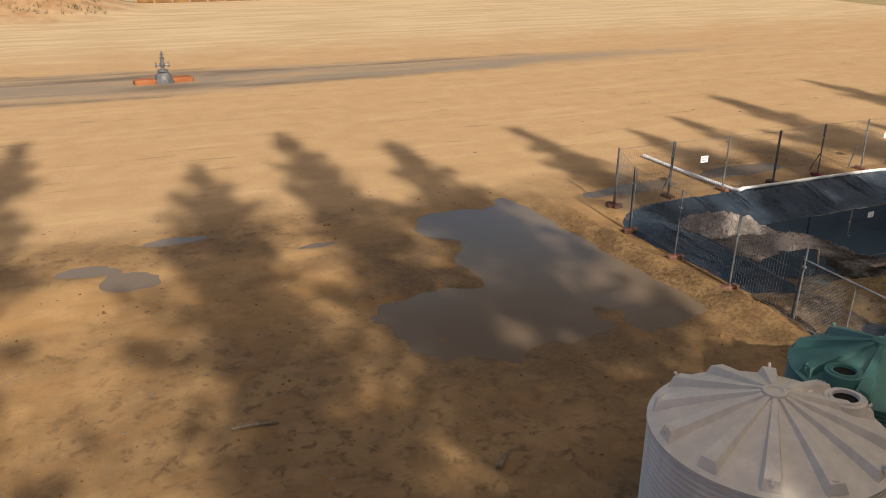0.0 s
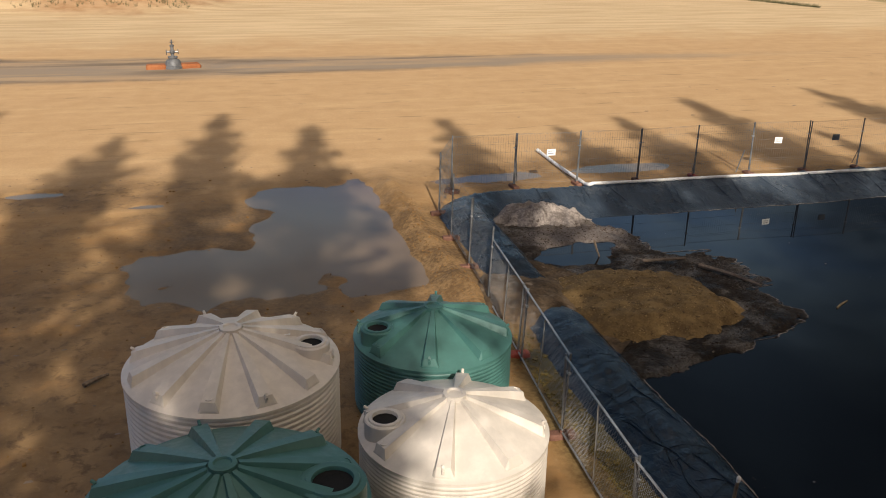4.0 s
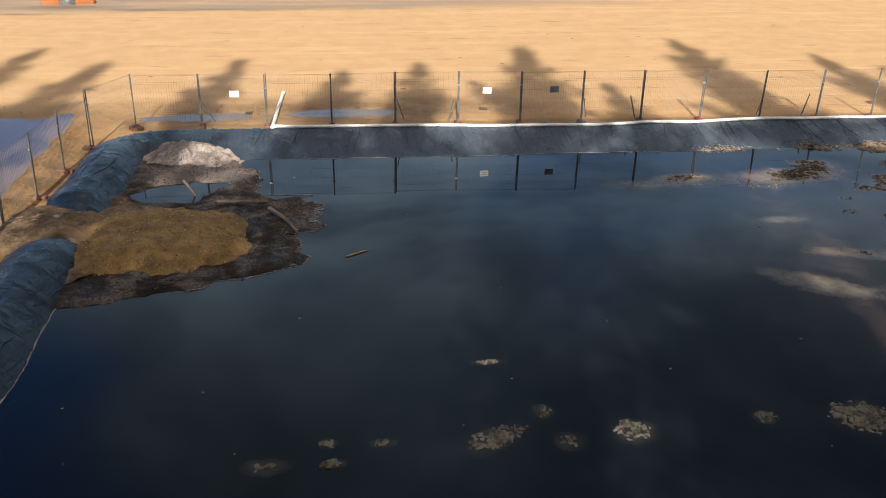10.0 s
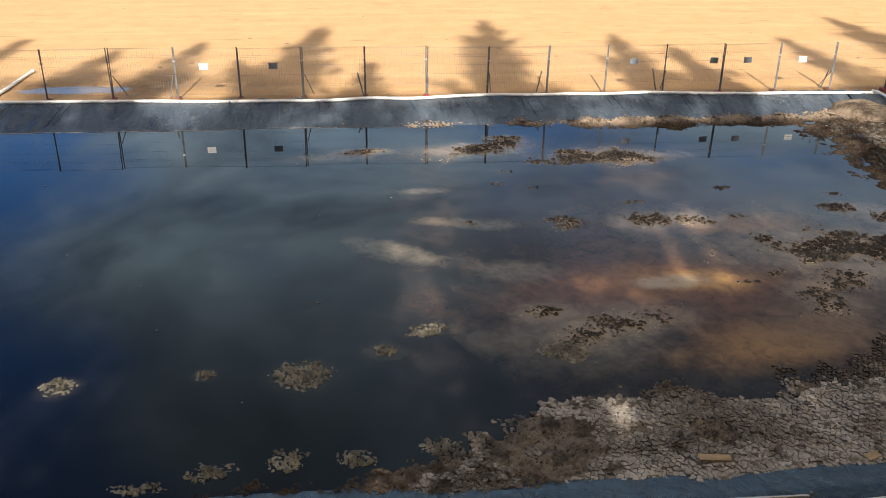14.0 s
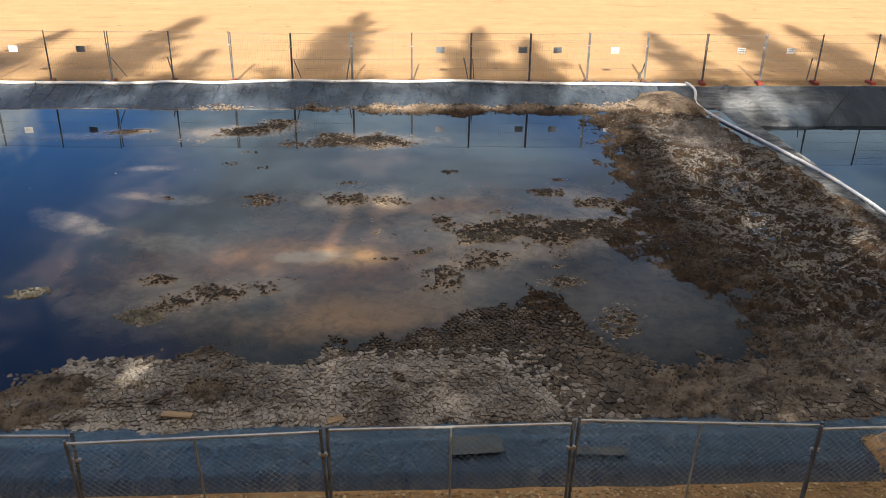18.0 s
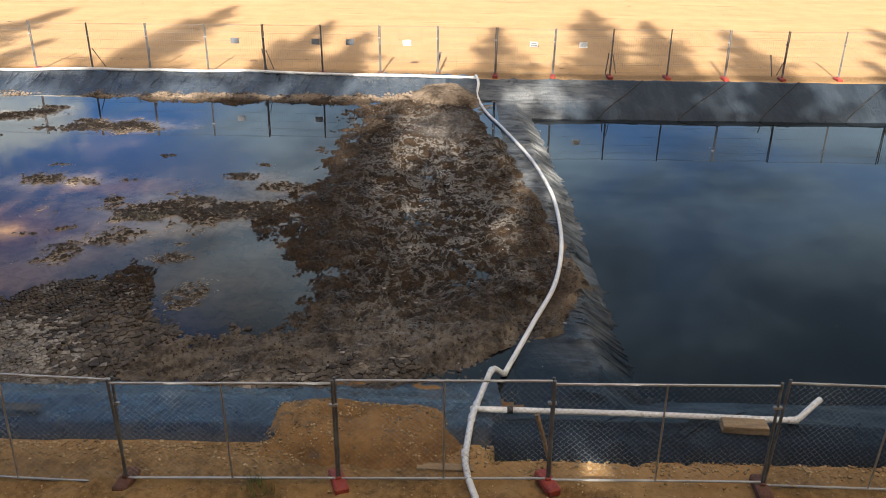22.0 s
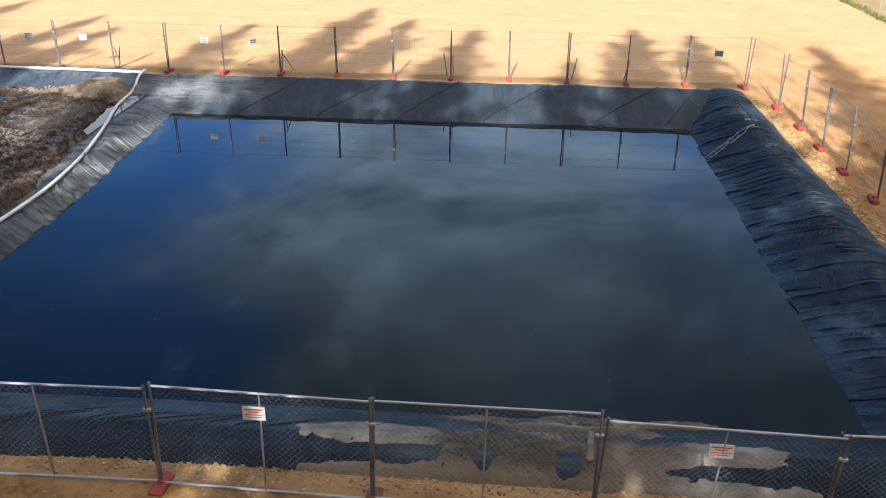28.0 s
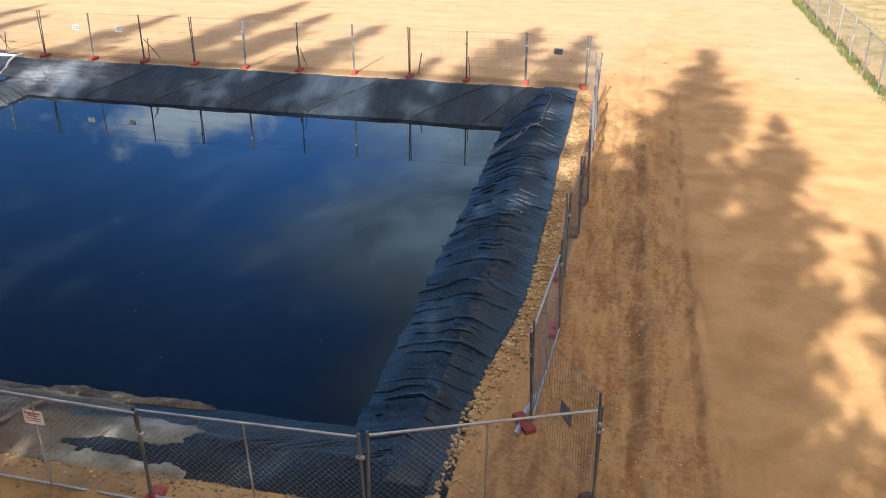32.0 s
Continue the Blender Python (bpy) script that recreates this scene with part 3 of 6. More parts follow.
def make_spill():
    """Grey dried silt with damp brown blotches and small pale crumbs."""
    m, k, bsdf = material("dried_grey_silt")
    pos = k.place()
    mid, fine = k.noise(pos, 1.1, 6, 0.6), k.noise(pos, 16, 5, 0.65)
    wob = k.math("MULTIPLY", k.math("SUBTRACT", k.noise(pos, 1.5, 6, 0.65), 0.5), 1.6)
    col = k.mix(k.step(k.math("ADD", k.math("MULTIPLY", mid, 0.7), k.math("MULTIPLY", fine, 0.3)), 0.36, 0.62), (0.14, 0.128, 0.102), (0.30, 0.285, 0.242))
    for x, y, rx, ry, tone in ((74.2, -1.85, 1.05, 0.85, (0.034, 0.030, 0.019)), (76.3, -1.45, 1.1, 0.6, (0.044, 0.037, 0.024)), (75.3, -2.35, 0.5, 0.5, (0.045, 0.042, 0.034)), (76.2, -2.3, 1.0, 0.7, (0.13, 0.095, 0.062)), (75.6, -0.8, 1.8, 0.35, (0.075, 0.060, 0.040)), (73.0, -2.75, 2.4, 0.25, (0.17, 0.125, 0.080))):
        col = k.mix(k.math("MULTIPLY", k.blob(pos, wob, x, y, rx * 1.25, ry * 1.25, 0.55), k.step(fine, 0.3, 0.7, 1.0, 0.7)), col, tone)
    col = k.mix(k.math("MULTIPLY", k.step(k.noise(pos, 30, 3, 0.6), 0.62, 0.72), 0.6), col, (0.40, 0.375, 0.32))
    k.put(bsdf.inputs["Base Color"], col)
    bsdf.inputs["Roughness"].default_value = 0.9
    bsdf.inputs["Specular IOR Level"].default_value = 0.2
    bump(k, bsdf, k.math("ADD", mid, fine), 0.5, 0.02)
    return m


SPILL = make_spill()
STONE = surface("rubble_stone", (0.33, 0.205, 0.085), (0.55, 0.40, 0.215), 3, 20, (0.8, 0.95), 0.5, 0.01, island=0.35)
CLOD = surface("mud_clod", (0.030, 0.019, 0.011), (0.095, 0.060, 0.036), 1.3, 9, (0.6, 0.95), 0.4, 0.01, c3=(0.23, 0.19, 0.145), island=0.5)
PLATE = surface("dried_mud_plate", (0.058, 0.045, 0.034), (0.345, 0.315, 0.272), 0.5, 18, (0.6, 0.92), 0.5, 0.01, c3=(0.050, 0.036, 0.025), island=0.3)
DARK_PLATE = surface("damp_mud_plate", (0.030, 0.022, 0.016), (0.125, 0.102, 0.080), 0.8, 18, (0.6, 0.92), 0.5, 0.01, c3=(0.21, 0.182, 0.148), island=0.4)
STEEL = surface("galvanised_steel", (0.33, 0.34, 0.35), (0.50, 0.51, 0.52), 4, 60, (0.35, 0.55), 0.05, 0.001, 0.75)
DARK_STEEL = surface("weathered_steel", (0.085, 0.088, 0.092), (0.20, 0.205, 0.21), 4, 60, (0.5, 0.7), 0.05, 0.001, 0.35)
WIRE = surface("zinc_wire", (0.13, 0.133, 0.136), (0.24, 0.243, 0.246), 4, 60, (0.5, 0.65), 0.0, 0.001, 0.4)
CHAIN = surface("galvanised_chain_wire", (0.09, 0.092, 0.095), (0.44, 0.445, 0.45), 0.55, 60, (0.4, 0.6), 0.0, 0.001, 0.45)
RED_BLOCK = surface("faded_red_plastic", (0.27, 0.035, 0.025), (0.42, 0.075, 0.05), 5, 40, (0.5, 0.7), 0.2, 0.004, vary=0.35)
DARK_BLOCK = surface("old_brown_foot", (0.12, 0.060, 0.042), (0.22, 0.11, 0.08), 5, 40, (0.6, 0.8), 0.2, 0.004, vary=0.3)
PIPE = surface("white_pvc", (0.68, 0.68, 0.66), (0.82, 0.82, 0.80), 2, 30, (0.35, 0.5), 0.05, 0.002, c3=(0.55, 0.53, 0.49))
BEIGE = make_tank("beige_poly_tank", (0.76, 0.68, 0.59))
CREAM = make_tank("cream_poly_tank", (0.68, 0.62, 0.545))
TEAL = make_tank("teal_poly_tank", (0.060, 0.172, 0.152))
TRODDEN = surface("trodden_brown_earth", (0.050, 0.033, 0.019), (0.195, 0.135, 0.082), 1.1, 12, (0.8, 0.97), 0.8, 0.05, c3=(0.24, 0.185, 0.135))
DITCH_STONE = surface("mossy_stone", (0.10, 0.072, 0.018), (0.24, 0.175, 0.050), 3, 20, (0.8, 0.95), 0.4, 0.01)
HOLE = surface("dark_opening", (0.010, 0.010, 0.010), (0.018, 0.017, 0.016), 3, 20, (0.8, 0.9), 0.0)
WHITE_SIGN = surface("white_sign", (0.80, 0.80, 0.79), (0.88, 0.88, 0.87), 3, 30, (0.4, 0.6), 0.0)
GREY_SIGN = surface("grey_sign_back", (0.16, 0.19, 0.23), (0.24, 0.27, 0.31), 3, 30, (0.3, 0.5), 0.0, metal=0.4)
RED_INK = surface("red_print", (0.48, 0.07, 0.04), (0.56, 0.10, 0.06), 3, 30, (0.5, 0.6), 0.0)
WOOD = surface("sawn_timber", (0.22, 0.150, 0.085), (0.38, 0.275, 0.165), 2, 18, (0.7, 0.9), 0.3, 0.004, stretch=(1, 6, 6))
BLACK = surface("black_rubber", (0.012, 0.012, 0.013), (0.03, 0.03, 0.03), 3, 20, (0.4, 0.6), 0.1, 0.004)
CLAY = surface("red_clay", (0.26, 0.085, 0.032), (0.36, 0.14, 0.06), 0.8, 8, (0.8, 0.95), 0.6, 0.04)
BARK = surface("tree_bark", (0.12, 0.085, 0.06), (0.26, 0.20, 0.15), 1.2, 14, (0.8, 0.95), 0.8, 0.03, stretch=(1, 1, 0.25))
LEAF = surface("dark_foliage", (0.028, 0.045, 0.018), (0.065, 0.085, 0.035), 0.4, 6, (0.5, 0.7), 0.0)
WEED = surface("weed_green", (0.06, 0.10, 0.02), (0.13, 0.17, 0.045), 2, 18, (0.6, 0.8), 0.0)
DRY_GRASS = surface("dry_grass", (0.20, 0.16, 0.055), (0.38, 0.30, 0.13), 0.6, 9, (0.8, 0.95), 0.0)
SCRUB = surface("grey_scrub", (0.085, 0.085, 0.04), (0.20, 0.18, 0.10), 0.6, 9, (0.8, 0.95), 0.0)
DITCH = make_water("ditch_water", (0.085, 0.066, 0.022))

ROPE = surface("grey_rope", (0.30, 0.29, 0.27), (0.46, 0.45, 0.42), 3, 30, (0.7, 0.9), 0.2, 0.004)
RUBBER = surface("worn_rubber", (0.030, 0.034, 0.032), (0.075, 0.080, 0.074), 3, 20, (0.5, 0.7), 0.3, 0.01)


# ---- building helpers ----
class Geo:
    """Collects points and faces of one mesh."""

    def __init__(self):
        self.v, self.f = [], []

    def add(self, v, f):
        o = len(self.v)
        self.v += [tuple(p) for p in v]
        self.f += [tuple(i + o for i in q) for q in f]
        return self

    def box(self, x, y, z, sx, sy, sz, c=0.0, turn=0.0, tilt=None):
        """A box with its centre and size, its upright and top edges cut by c."""
        hx, hy, hz = sx / 2, sy / 2, sz / 2
        m = Matrix.Translation((x, y, z)) @ (tilt or Matrix.Rotation(radians(turn), 4, "Z"))
        if c <= 0:
            p = [(a * hx, b * hy, d * hz) for d in (-1, 1) for a, b in ((-1, -1), (1, -1), (1, 1), (-1, 1))]
            f = [(3, 2, 1, 0), (4, 5, 6, 7)] + [(i, (i + 1) % 4, 4 + (i + 1) % 4, 4 + i) for i in range(4)]
        else:
            def ring(k, zz):
                ax, ay = hx - k, hy - k
                return [(-ax + c, -ay, zz), (ax - c, -ay, zz), (ax, -ay + c, zz), (ax, ay - c, zz), (ax - c, ay, zz), (-ax + c, ay, zz), (-ax, ay - c, zz), (-ax, -ay + c, zz)]
            p = ring(0, -hz) + ring(0, hz - c) + ring(c, hz)
            f = [tuple(range(7, -1, -1)), tuple(range(16, 24))] + [(r + i, r + (i + 1) % 8, r + 8 + (i + 1) % 8, r + 8 + i) for r in (0, 8) for i in range(8)]
        return self.add([m @ Vector(q) for q in p], f)

    def tube(self, pts, r, n=8, caps=True):
        """A round bar along points; r may differ from point to point."""
        pts = [Vector(p) for p in pts]
        rs = r if isinstance(r, (list, tuple)) else [r] * len(pts)
        v, f = [], []
        side = None
        for i, p in enumerate(pts):
            d = (pts[min(i + 1, len(pts) - 1)] - pts[max(i - 1, 0)]).normalized()
            if side is None:
                side = d.orthogonal().normalized()
            side = (side - d * side.dot(d)).normalized()
            up = d.cross(side)
            v += [p + rs[i] * (math.cos(a) * side + math.sin(a) * up) for a in (2 * math.pi * j / n for j in range(n))]
        for i in range(len(pts) - 1):
            f += [(i * n + j, i * n + (j + 1) % n, (i + 1) * n + (j + 1) % n, (i + 1) * n + j) for j in range(n)]
        if caps:
            f += [tuple(range(n - 1, -1, -1)), tuple(range((len(pts) - 1) * n, len(pts) * n))]
        return self.add(v, f)

    def lathe(self, prof, n=32, x=0, y=0, close=False):
        v = [(x + r * math.cos(2 * math.pi * j / n), y + r * math.sin(2 * math.pi * j / n), z) for r, z in prof for j in range(n)]
        f = [(i * n + j, i * n + (j + 1) % n, (i + 1) * n + (j + 1) % n, (i + 1) * n + j) for i in range(len(prof) - 1) for j in range(n)]
        if close:
            f += [tuple(range((len(prof) - 1) * n, len(prof) * n))]
        return self.add(v, f)

    def mesh(self, name, mat, smooth=False):
        me = bpy.data.meshes.new(name)
        me.from_pydata(self.v, [], self.f)
        me.materials.append(mat)
        if smooth:
            me.polygons.foreach_set("use_smooth", [True] * len(me.polygons))
            me.set_sharp_from_angle(angle=radians(40))
        me.update()
        return me


def part(name, geo, mat, parent, label="", smooth=False):
    """One mesh object under a thing or a part."""
    ob = new(name, geo.mesh(name, mat, smooth) if isinstance(geo, Geo) else geo)
    ob.parent = parent
    return tagged(ob, label)


def thing(name, m, label, category, group="", kind=""):
    """An Empty at a thing's base, that parents its parts."""
    ob = new(name)
    ob.empty_display_size = 0.2
    ob.matrix_world = m
    return tagged(ob, label, category, group, kind)


def solid(name, geo, mat, label, category, group="", kind="", m=None, smooth=False):
    ob = new(name, geo.mesh(name, mat, smooth) if isinstance(geo, Geo) else geo)
    if m is not None:
        ob.matrix_world = m
    return tagged(ob, label, category, group, kind)


TABLE = np.random.RandomState(7).rand(256, 256)


def vnoise(x, y, seed=0):
    """Smooth lattice noise, 0 to 1, for arrays."""
    x, y = np.asarray(x, float) + seed * 17.31, np.asarray(y, float) + seed * 9.73
    i, j = np.floor(x).astype(int), np.floor(y).astype(int)
    u, v = x - i, y - j
    u, v = u * u * (3 - 2 * u), v * v * (3 - 2 * v)
    a, b = TABLE[i & 255, j & 255], TABLE[(i + 1) & 255, j & 255]
    c, d = TABLE[i & 255, (j + 1) & 255], TABLE[(i + 1) & 255, (j + 1) & 255]
    return (a * (1 - u) + b * u) * (1 - v) + (c * (1 - u) + d * u) * v


def fbm(x, y, scale=1.0, octaves=4, seed=0):
    """Layered noise about 0, roughly -0.5 to 0.5."""
    total, amp, norm = 0, 1.0, 0
    for o in range(octaves):
        total = total + amp * (vnoise(np.asarray(x) * scale, np.asarray(y) * scale, seed + o) - 0.5)
        norm += amp
        amp *= 0.5
        scale *= 2.03
    return total / norm * 1.6


def sstep(v, lo, hi):
    t = np.clip((v - lo) / (hi - lo), 0, 1)
    return t * t * (3 - 2 * t)


def field(name, xs, ys, height, mat, keep=None):
    """A sheet over a grid of places, with the faces outside keep left out."""
    X, Y = np.meshgrid(xs, ys)
    Z = height(X, Y)
    nx, ny = len(xs), len(ys)
    idx = np.arange(nx * ny).reshape(ny, nx)
    q = np.stack([idx[:-1, :-1], idx[:-1, 1:], idx[1:, 1:], idx[1:, :-1]], -1).reshape(-1, 4)
    if keep is not None:
        cx, cy = (X[:-1, :-1] + X[1:, 1:]) / 2, (Y[:-1, :-1] + Y[1:, 1:]) / 2
        q = q[keep(cx, cy).reshape(-1)]
    used = np.unique(q)
    back_map = np.zeros(nx * ny, int)
    back_map[used] = np.arange(len(used))
    pts = np.stack([X.ravel(), Y.ravel(), Z.ravel()], -1)[used]
    me = bpy.data.meshes.new(name)
    me.from_pydata(pts.tolist(), [], back_map[q].tolist())
    me.polygons.foreach_set("use_smooth", [True] * len(me.polygons))
    me.materials.append(mat)
    me.update()
    return me


# ---- ground ----
LEVEL_L, LEVEL_R = -0.35, -0.80      # water in the silted and in the lined pond
PUDDLES = ((13.5, 19.8, 2.5, 5.2), (10.6, 17.1, 3.4, 2.1), (12.9, 23.9, 2.2, 1.6), (2.2, 22.9, 1.0, 0.9), (1.0, 24.2, 1.3, 0.6), (3.6, 25.7, 1.5, 0.4), (7.5, 23.6, 0.8, 0.3), (20.6, 24.6, 2.4, 0.6), (25.4, 24.9, 2.6, 0.55))


def ground_height(x, y):
    z = 0.05 * fbm(x, y, 0.13, 4, 3) + 0.012 * fbm(x, y, 0.9, 3, 5) + 0.016 * fbm(x, y, 2.1, 2, 9)
    near = np.exp(-((x - 40) / 90) ** 2 - ((y - 10) / 60) ** 2)
    z = z * (0.4 + 0.6 * near)
    wob = 0.45 * fbm(x, y, 0.28, 3, 8) + 0.55 * fbm(x, y, 0.9, 5, 18)
    for px, py, rx, ry in PUDDLES:
        d = np.hypot((x - px) / rx, (y - py) / ry) + wob
        z = z - 0.11 * sstep(d, 1.30, 0.55) * (1 if px > 17 else sstep(x, 16.0, 15.3))
    z = z + 0.040 * fbm(x, y, 1.7, 4, 28) * sstep(y, 12, 14) * sstep(y, 29, 27) * sstep(x, 15.6, 15.0)
    # low ridge of loose earth along the fence beside the tanks
    z = z + 0.27 * np.exp(-((x - 16.0 - 0.3 * fbm(x * 0, y, 0.3, 3, 2)) / 0.45) ** 2) * sstep(y, 9, 15) * sstep(y, 27, 24) * (1 + fbm(x, y, 1.1, 4, 4))
    # shallow ditch between the side fence and the bund
    z = z - 0.15 * np.exp(-((x - 16.62) / 0.38) ** 2) * sstep(y, 0.5, 1.6) * sstep(y, 11.4, 10.2)
    # wheel ruts on the road beside the lined pond
    for rx, w_, dep, slope in ((86.1, 0.16, 0.08, 0.0), (87.2, 0.10, 0.045, 0.008), (85.6, 0.30, 0.05, 0.01)):
        d = (x - rx - slope * (y - 5) - 0.10 * fbm(x * 0, y, 0.35, 3, 6) - 0.09 * fbm(x * 0, y, 1.7, 2, 7)) / w_
        z = z + dep * (np.exp(-((d - 1.6) ** 2)) - np.exp(-d * d)) * sstep(y, 40, 22) * sstep(y, -18, -8) * (0.15 + 1.2 * vnoise(x * 1.6, y * 1.9, 12))
    churn = sstep(x, 84.3, 85.0) * sstep(x, 88.0, 86.0) * sstep(y, 26, 18) + sstep(y, -2.85, -3.4) * sstep(y, -9, -6) * sstep(x, 40, 48) * sstep(x, 90, 85)
    z = z + churn * (0.13 * fbm(x, y, 1.5, 4, 10) + 0.17 * fbm(x, y, 3.2, 3, 11))
    # low spoil bank at the edge of the field
    z = z + 3.2 * sstep(y, 84, 100) * sstep(x, 14, 2) * sstep(y, 135, 115) * (1 + 0.5 * fbm(x, y, 0.15, 4, 1)) + 1.0 * sstep(y, 140, 260)
    return z


def grade(points):
    """Coordinates with a finer step towards the middle: (from, to, step) pieces."""
    out = []
    for a, b, s in points:
        out += list(np.arange(a, b - s * 0.5, s))
    return np.array(out + [points[-1][1]])


def outside_ponds(x, y):
    return ((x < 19.4) & (y > 20.0) & (np.hypot(x - 19.45, y - 20.0) > 2.3)) | ~(((x > 17.2) & (x < 58) & (y > -2.1) & (y < 22.2)) | ((x >= 58) & (x < 83.4) & (y > -2.55) & (y < 21.6)))


gx = grade([(-3000, -300, 300), (-300, -60, 12), (-60, -8, 1.0), (-8, 84.2, 0.22), (84.2, 89.0, 0.07), (89.0, 100, 0.22), (100, 130, 1.0), (130, 400, 15), (400, 3000, 260)])
gy = grade([(-3000, -300, 300), (-300, -40, 12), (-40, -12, 1.0), (-12, -6, 0.22), (-6, -1.8, 0.10), (-1.8, 32, 0.20), (32, 70, 0.6), (70, 160, 1.5), (160, 400, 15), (400, 3000, 260)])
ground = solid("ground", field("ground", gx, gy, ground_height, GROUND, outside_ponds), None, "sandy orange earth with damp patches and wheel ruts", "ground", kind="structure")


def pool(name, x0, x1, y0, y1, z, mat, label):
    g = Geo().add([(x0, y0, z), (x1, y0, z), (x1, y1, z), (x0, y1, z)], [(0, 1, 2, 3)])
    return solid(name, g, mat, label, "water", kind="structure")


pool("puddle_water", -8, 16.6, 12.6, 28.0, -0.062, PUDDLE, "shallow rain puddle on the sandy ground")
pool("puddle_water", 17.0, 31.5, 23.3, 26.4, -0.062, PUDDLE, "shallow rain puddle behind the mesh fence")


# ---- ponds ----
def prof(s, pts):
    return np.interp(s, [p[0] for p in pts], [p[1] for p in pts])


def folds(u, v, seed, density=1.0):
    """Wrinkles that run along v, one after another along u."""
    a = fbm(u * 3.0 * density + 0.35 * fbm(u, v, 0.6, 2, seed + 4), v * 0.28, 1.0, 3, seed)
    b = np.abs(fbm(u * 1.3 * density, v * 0.4 + u * 0.2, 1.0, 3, seed + 9))
    return a * 0.5 + np.exp(-(b / 0.03) ** 2) * 0.5


def liner_left(x, y):
    wl = 0.2 * fbm(x * 0, y, 0.35, 3, 1)
    wf = 0.2 * fbm(x, y * 0, 0.22, 3, 2)
    left = prof(x - 16.95 - wl, [(-0.4, -0.3), (-0.05, -0.02), (0.35, 0.22), (0.80, 0.36), (1.25, 0.28), (1.86, -0.35), (2.7, -1.0)])
    far = prof(22.5 + wf - y, [(-0.3, -0.25), (0.0, 0.03), (0.3, 0.16), (0.6, 0.10), (2.45, -0.35), (4.0, -0.8), (5, -1.0)])
    # the side bund is trodden down at the crossing and curves round into the far one
    left = np.where(left > -0.15, -0.15 + (left + 0.15) * (1 - 0.62 * np.exp(-((y - 13.7) / 1.5) ** 4)), left)
    bend_r = 2.5 - np.hypot(x - 19.45, y - 20.0)
    turn = np.clip(np.arctan2(y - 20.0, 19.45 - x) / (math.pi / 2), 0, 1)
    corner_z = (1 - turn) * prof(bend_r - wl, [(-0.4, -0.3), (-0.05, -0.02), (0.35, 0.22), (0.80, 0.36), (1.25, 0.28), (1.86, -0.35), (2.7, -1.0)]) + turn * prof(bend_r + wf, [(-0.3, -0.25), (0.0, 0.03), (0.3, 0.16), (0.6, 0.10), (2.45, -0.35), (4.0, -0.8), (5, -1.0)])
    near = prof(y + 2.35 + 0.6 * wf, [(-0.3, -0.25), (0, 0.03), (0.3, 0.09), (1.2, 0.03), (1.65, -0.14), (3.2, -0.6), (4.4, -1.0)])
    z = np.maximum(np.maximum(left, far), near)
    z = np.where((x < 19.45) & (y > 20.0), corner_z, z)
    z = np.where(np.maximum(np.maximum(x * 0 - 9, (16.95 - x - 0.15)), np.maximum(y - 22.65, -2.5 - y)) > 0.05, np.minimum(z, -0.1), z)
    z = z + (0.040 * folds(y, x, 3) + 0.040 * folds(y * 0.35 + x * 1.2, x * 0.4 + y, 23, 1.2)) * sstep(x, 19.3, 18.6) + 0.10 * folds(x, y, 5) * sstep(y, 19.8, 20.8) + 0.03 * folds(x, y, 8) * sstep(y, 0, -1)
    return z + 0.03 * fbm(x, y, 0.8, 3, 9)


def liner_right(x, y):
    wf = 0.2 * fbm(x, y * 0, 0.25, 3, 6)
    far = prof(21.95 + wf - y, [(-0.3, -0.25), (0.0, 0.04), (0.4, 0.14), (2.55, -0.60), (2.95, -0.84), (4.2, -1.3)])
    near = prof(y + 2.75 + 0.5 * wf, [(-0.3, -0.25), (0, 0.05), (0.3, 0.12), (0.9, 0.10), (2.78, -0.80), (4.3, -1.3)])
    div = prof(x - np.interp(y, [0, 5, 12, 17, 20], [0.0, 0.1, 0.05, -0.2, -0.3]), [(57.0, -1.2), (58.4, -0.44), (59.4, -0.385), (60.45, -0.40), (61.12, -0.82), (62.3, -1.3)])
    div = div + 0.075 * sstep(y, 2.6, 1.4) * sstep(x, 58.3, 58.9)
    right = prof(x, [(80.6, -1.3), (81.1, -0.85), (82.6, -0.2), (83.0, -0.6)])
    z = np.maximum(np.maximum(far, near), np.maximum(div, right))
    z = np.where((y > 22.05 + wf) | (y < -2.9), np.minimum(z, -0.1), z)
    slant = folds(x + 0.55 * y, y, 12, 0.5)
    z = z + 0.05 * slant * sstep(y, 18.4, 19.2) + 0.018 * slant * sstep(y, 0.6, -0.3)
    z = z + 0.17 * folds(y + 0.25 * x, x * 2.0, 14, 0.9) * sstep(x, 62.3, 61.4) * sstep(x, 59.3, 60.2)
    return z + 0.025 * fbm(x, y, 0.8, 3, 19)


def liner(label, fn, mat, pieces):
    """A pond's liner: an Empty with each welded sheet as a part."""
    t = thing("pond_liner", Matrix.Identity(4), label, "pond liner", "pond liners")
    for x0, x1, y0, y1, sx, sy in pieces:
        # near sheets of the lined pond take the shaded copy
        sheet = LINER_N if mat is LINER_R and y1 < 3.0 and x0 > 60.0 else mat
        part("liner_sheet", field("liner_sheet", np.linspace(x0, x1, int((x1 - x0) / sx) + 2), np.linspace(y0, y1, int((y1 - y0) / sy) + 2), fn, sheet), None, t)
    return t


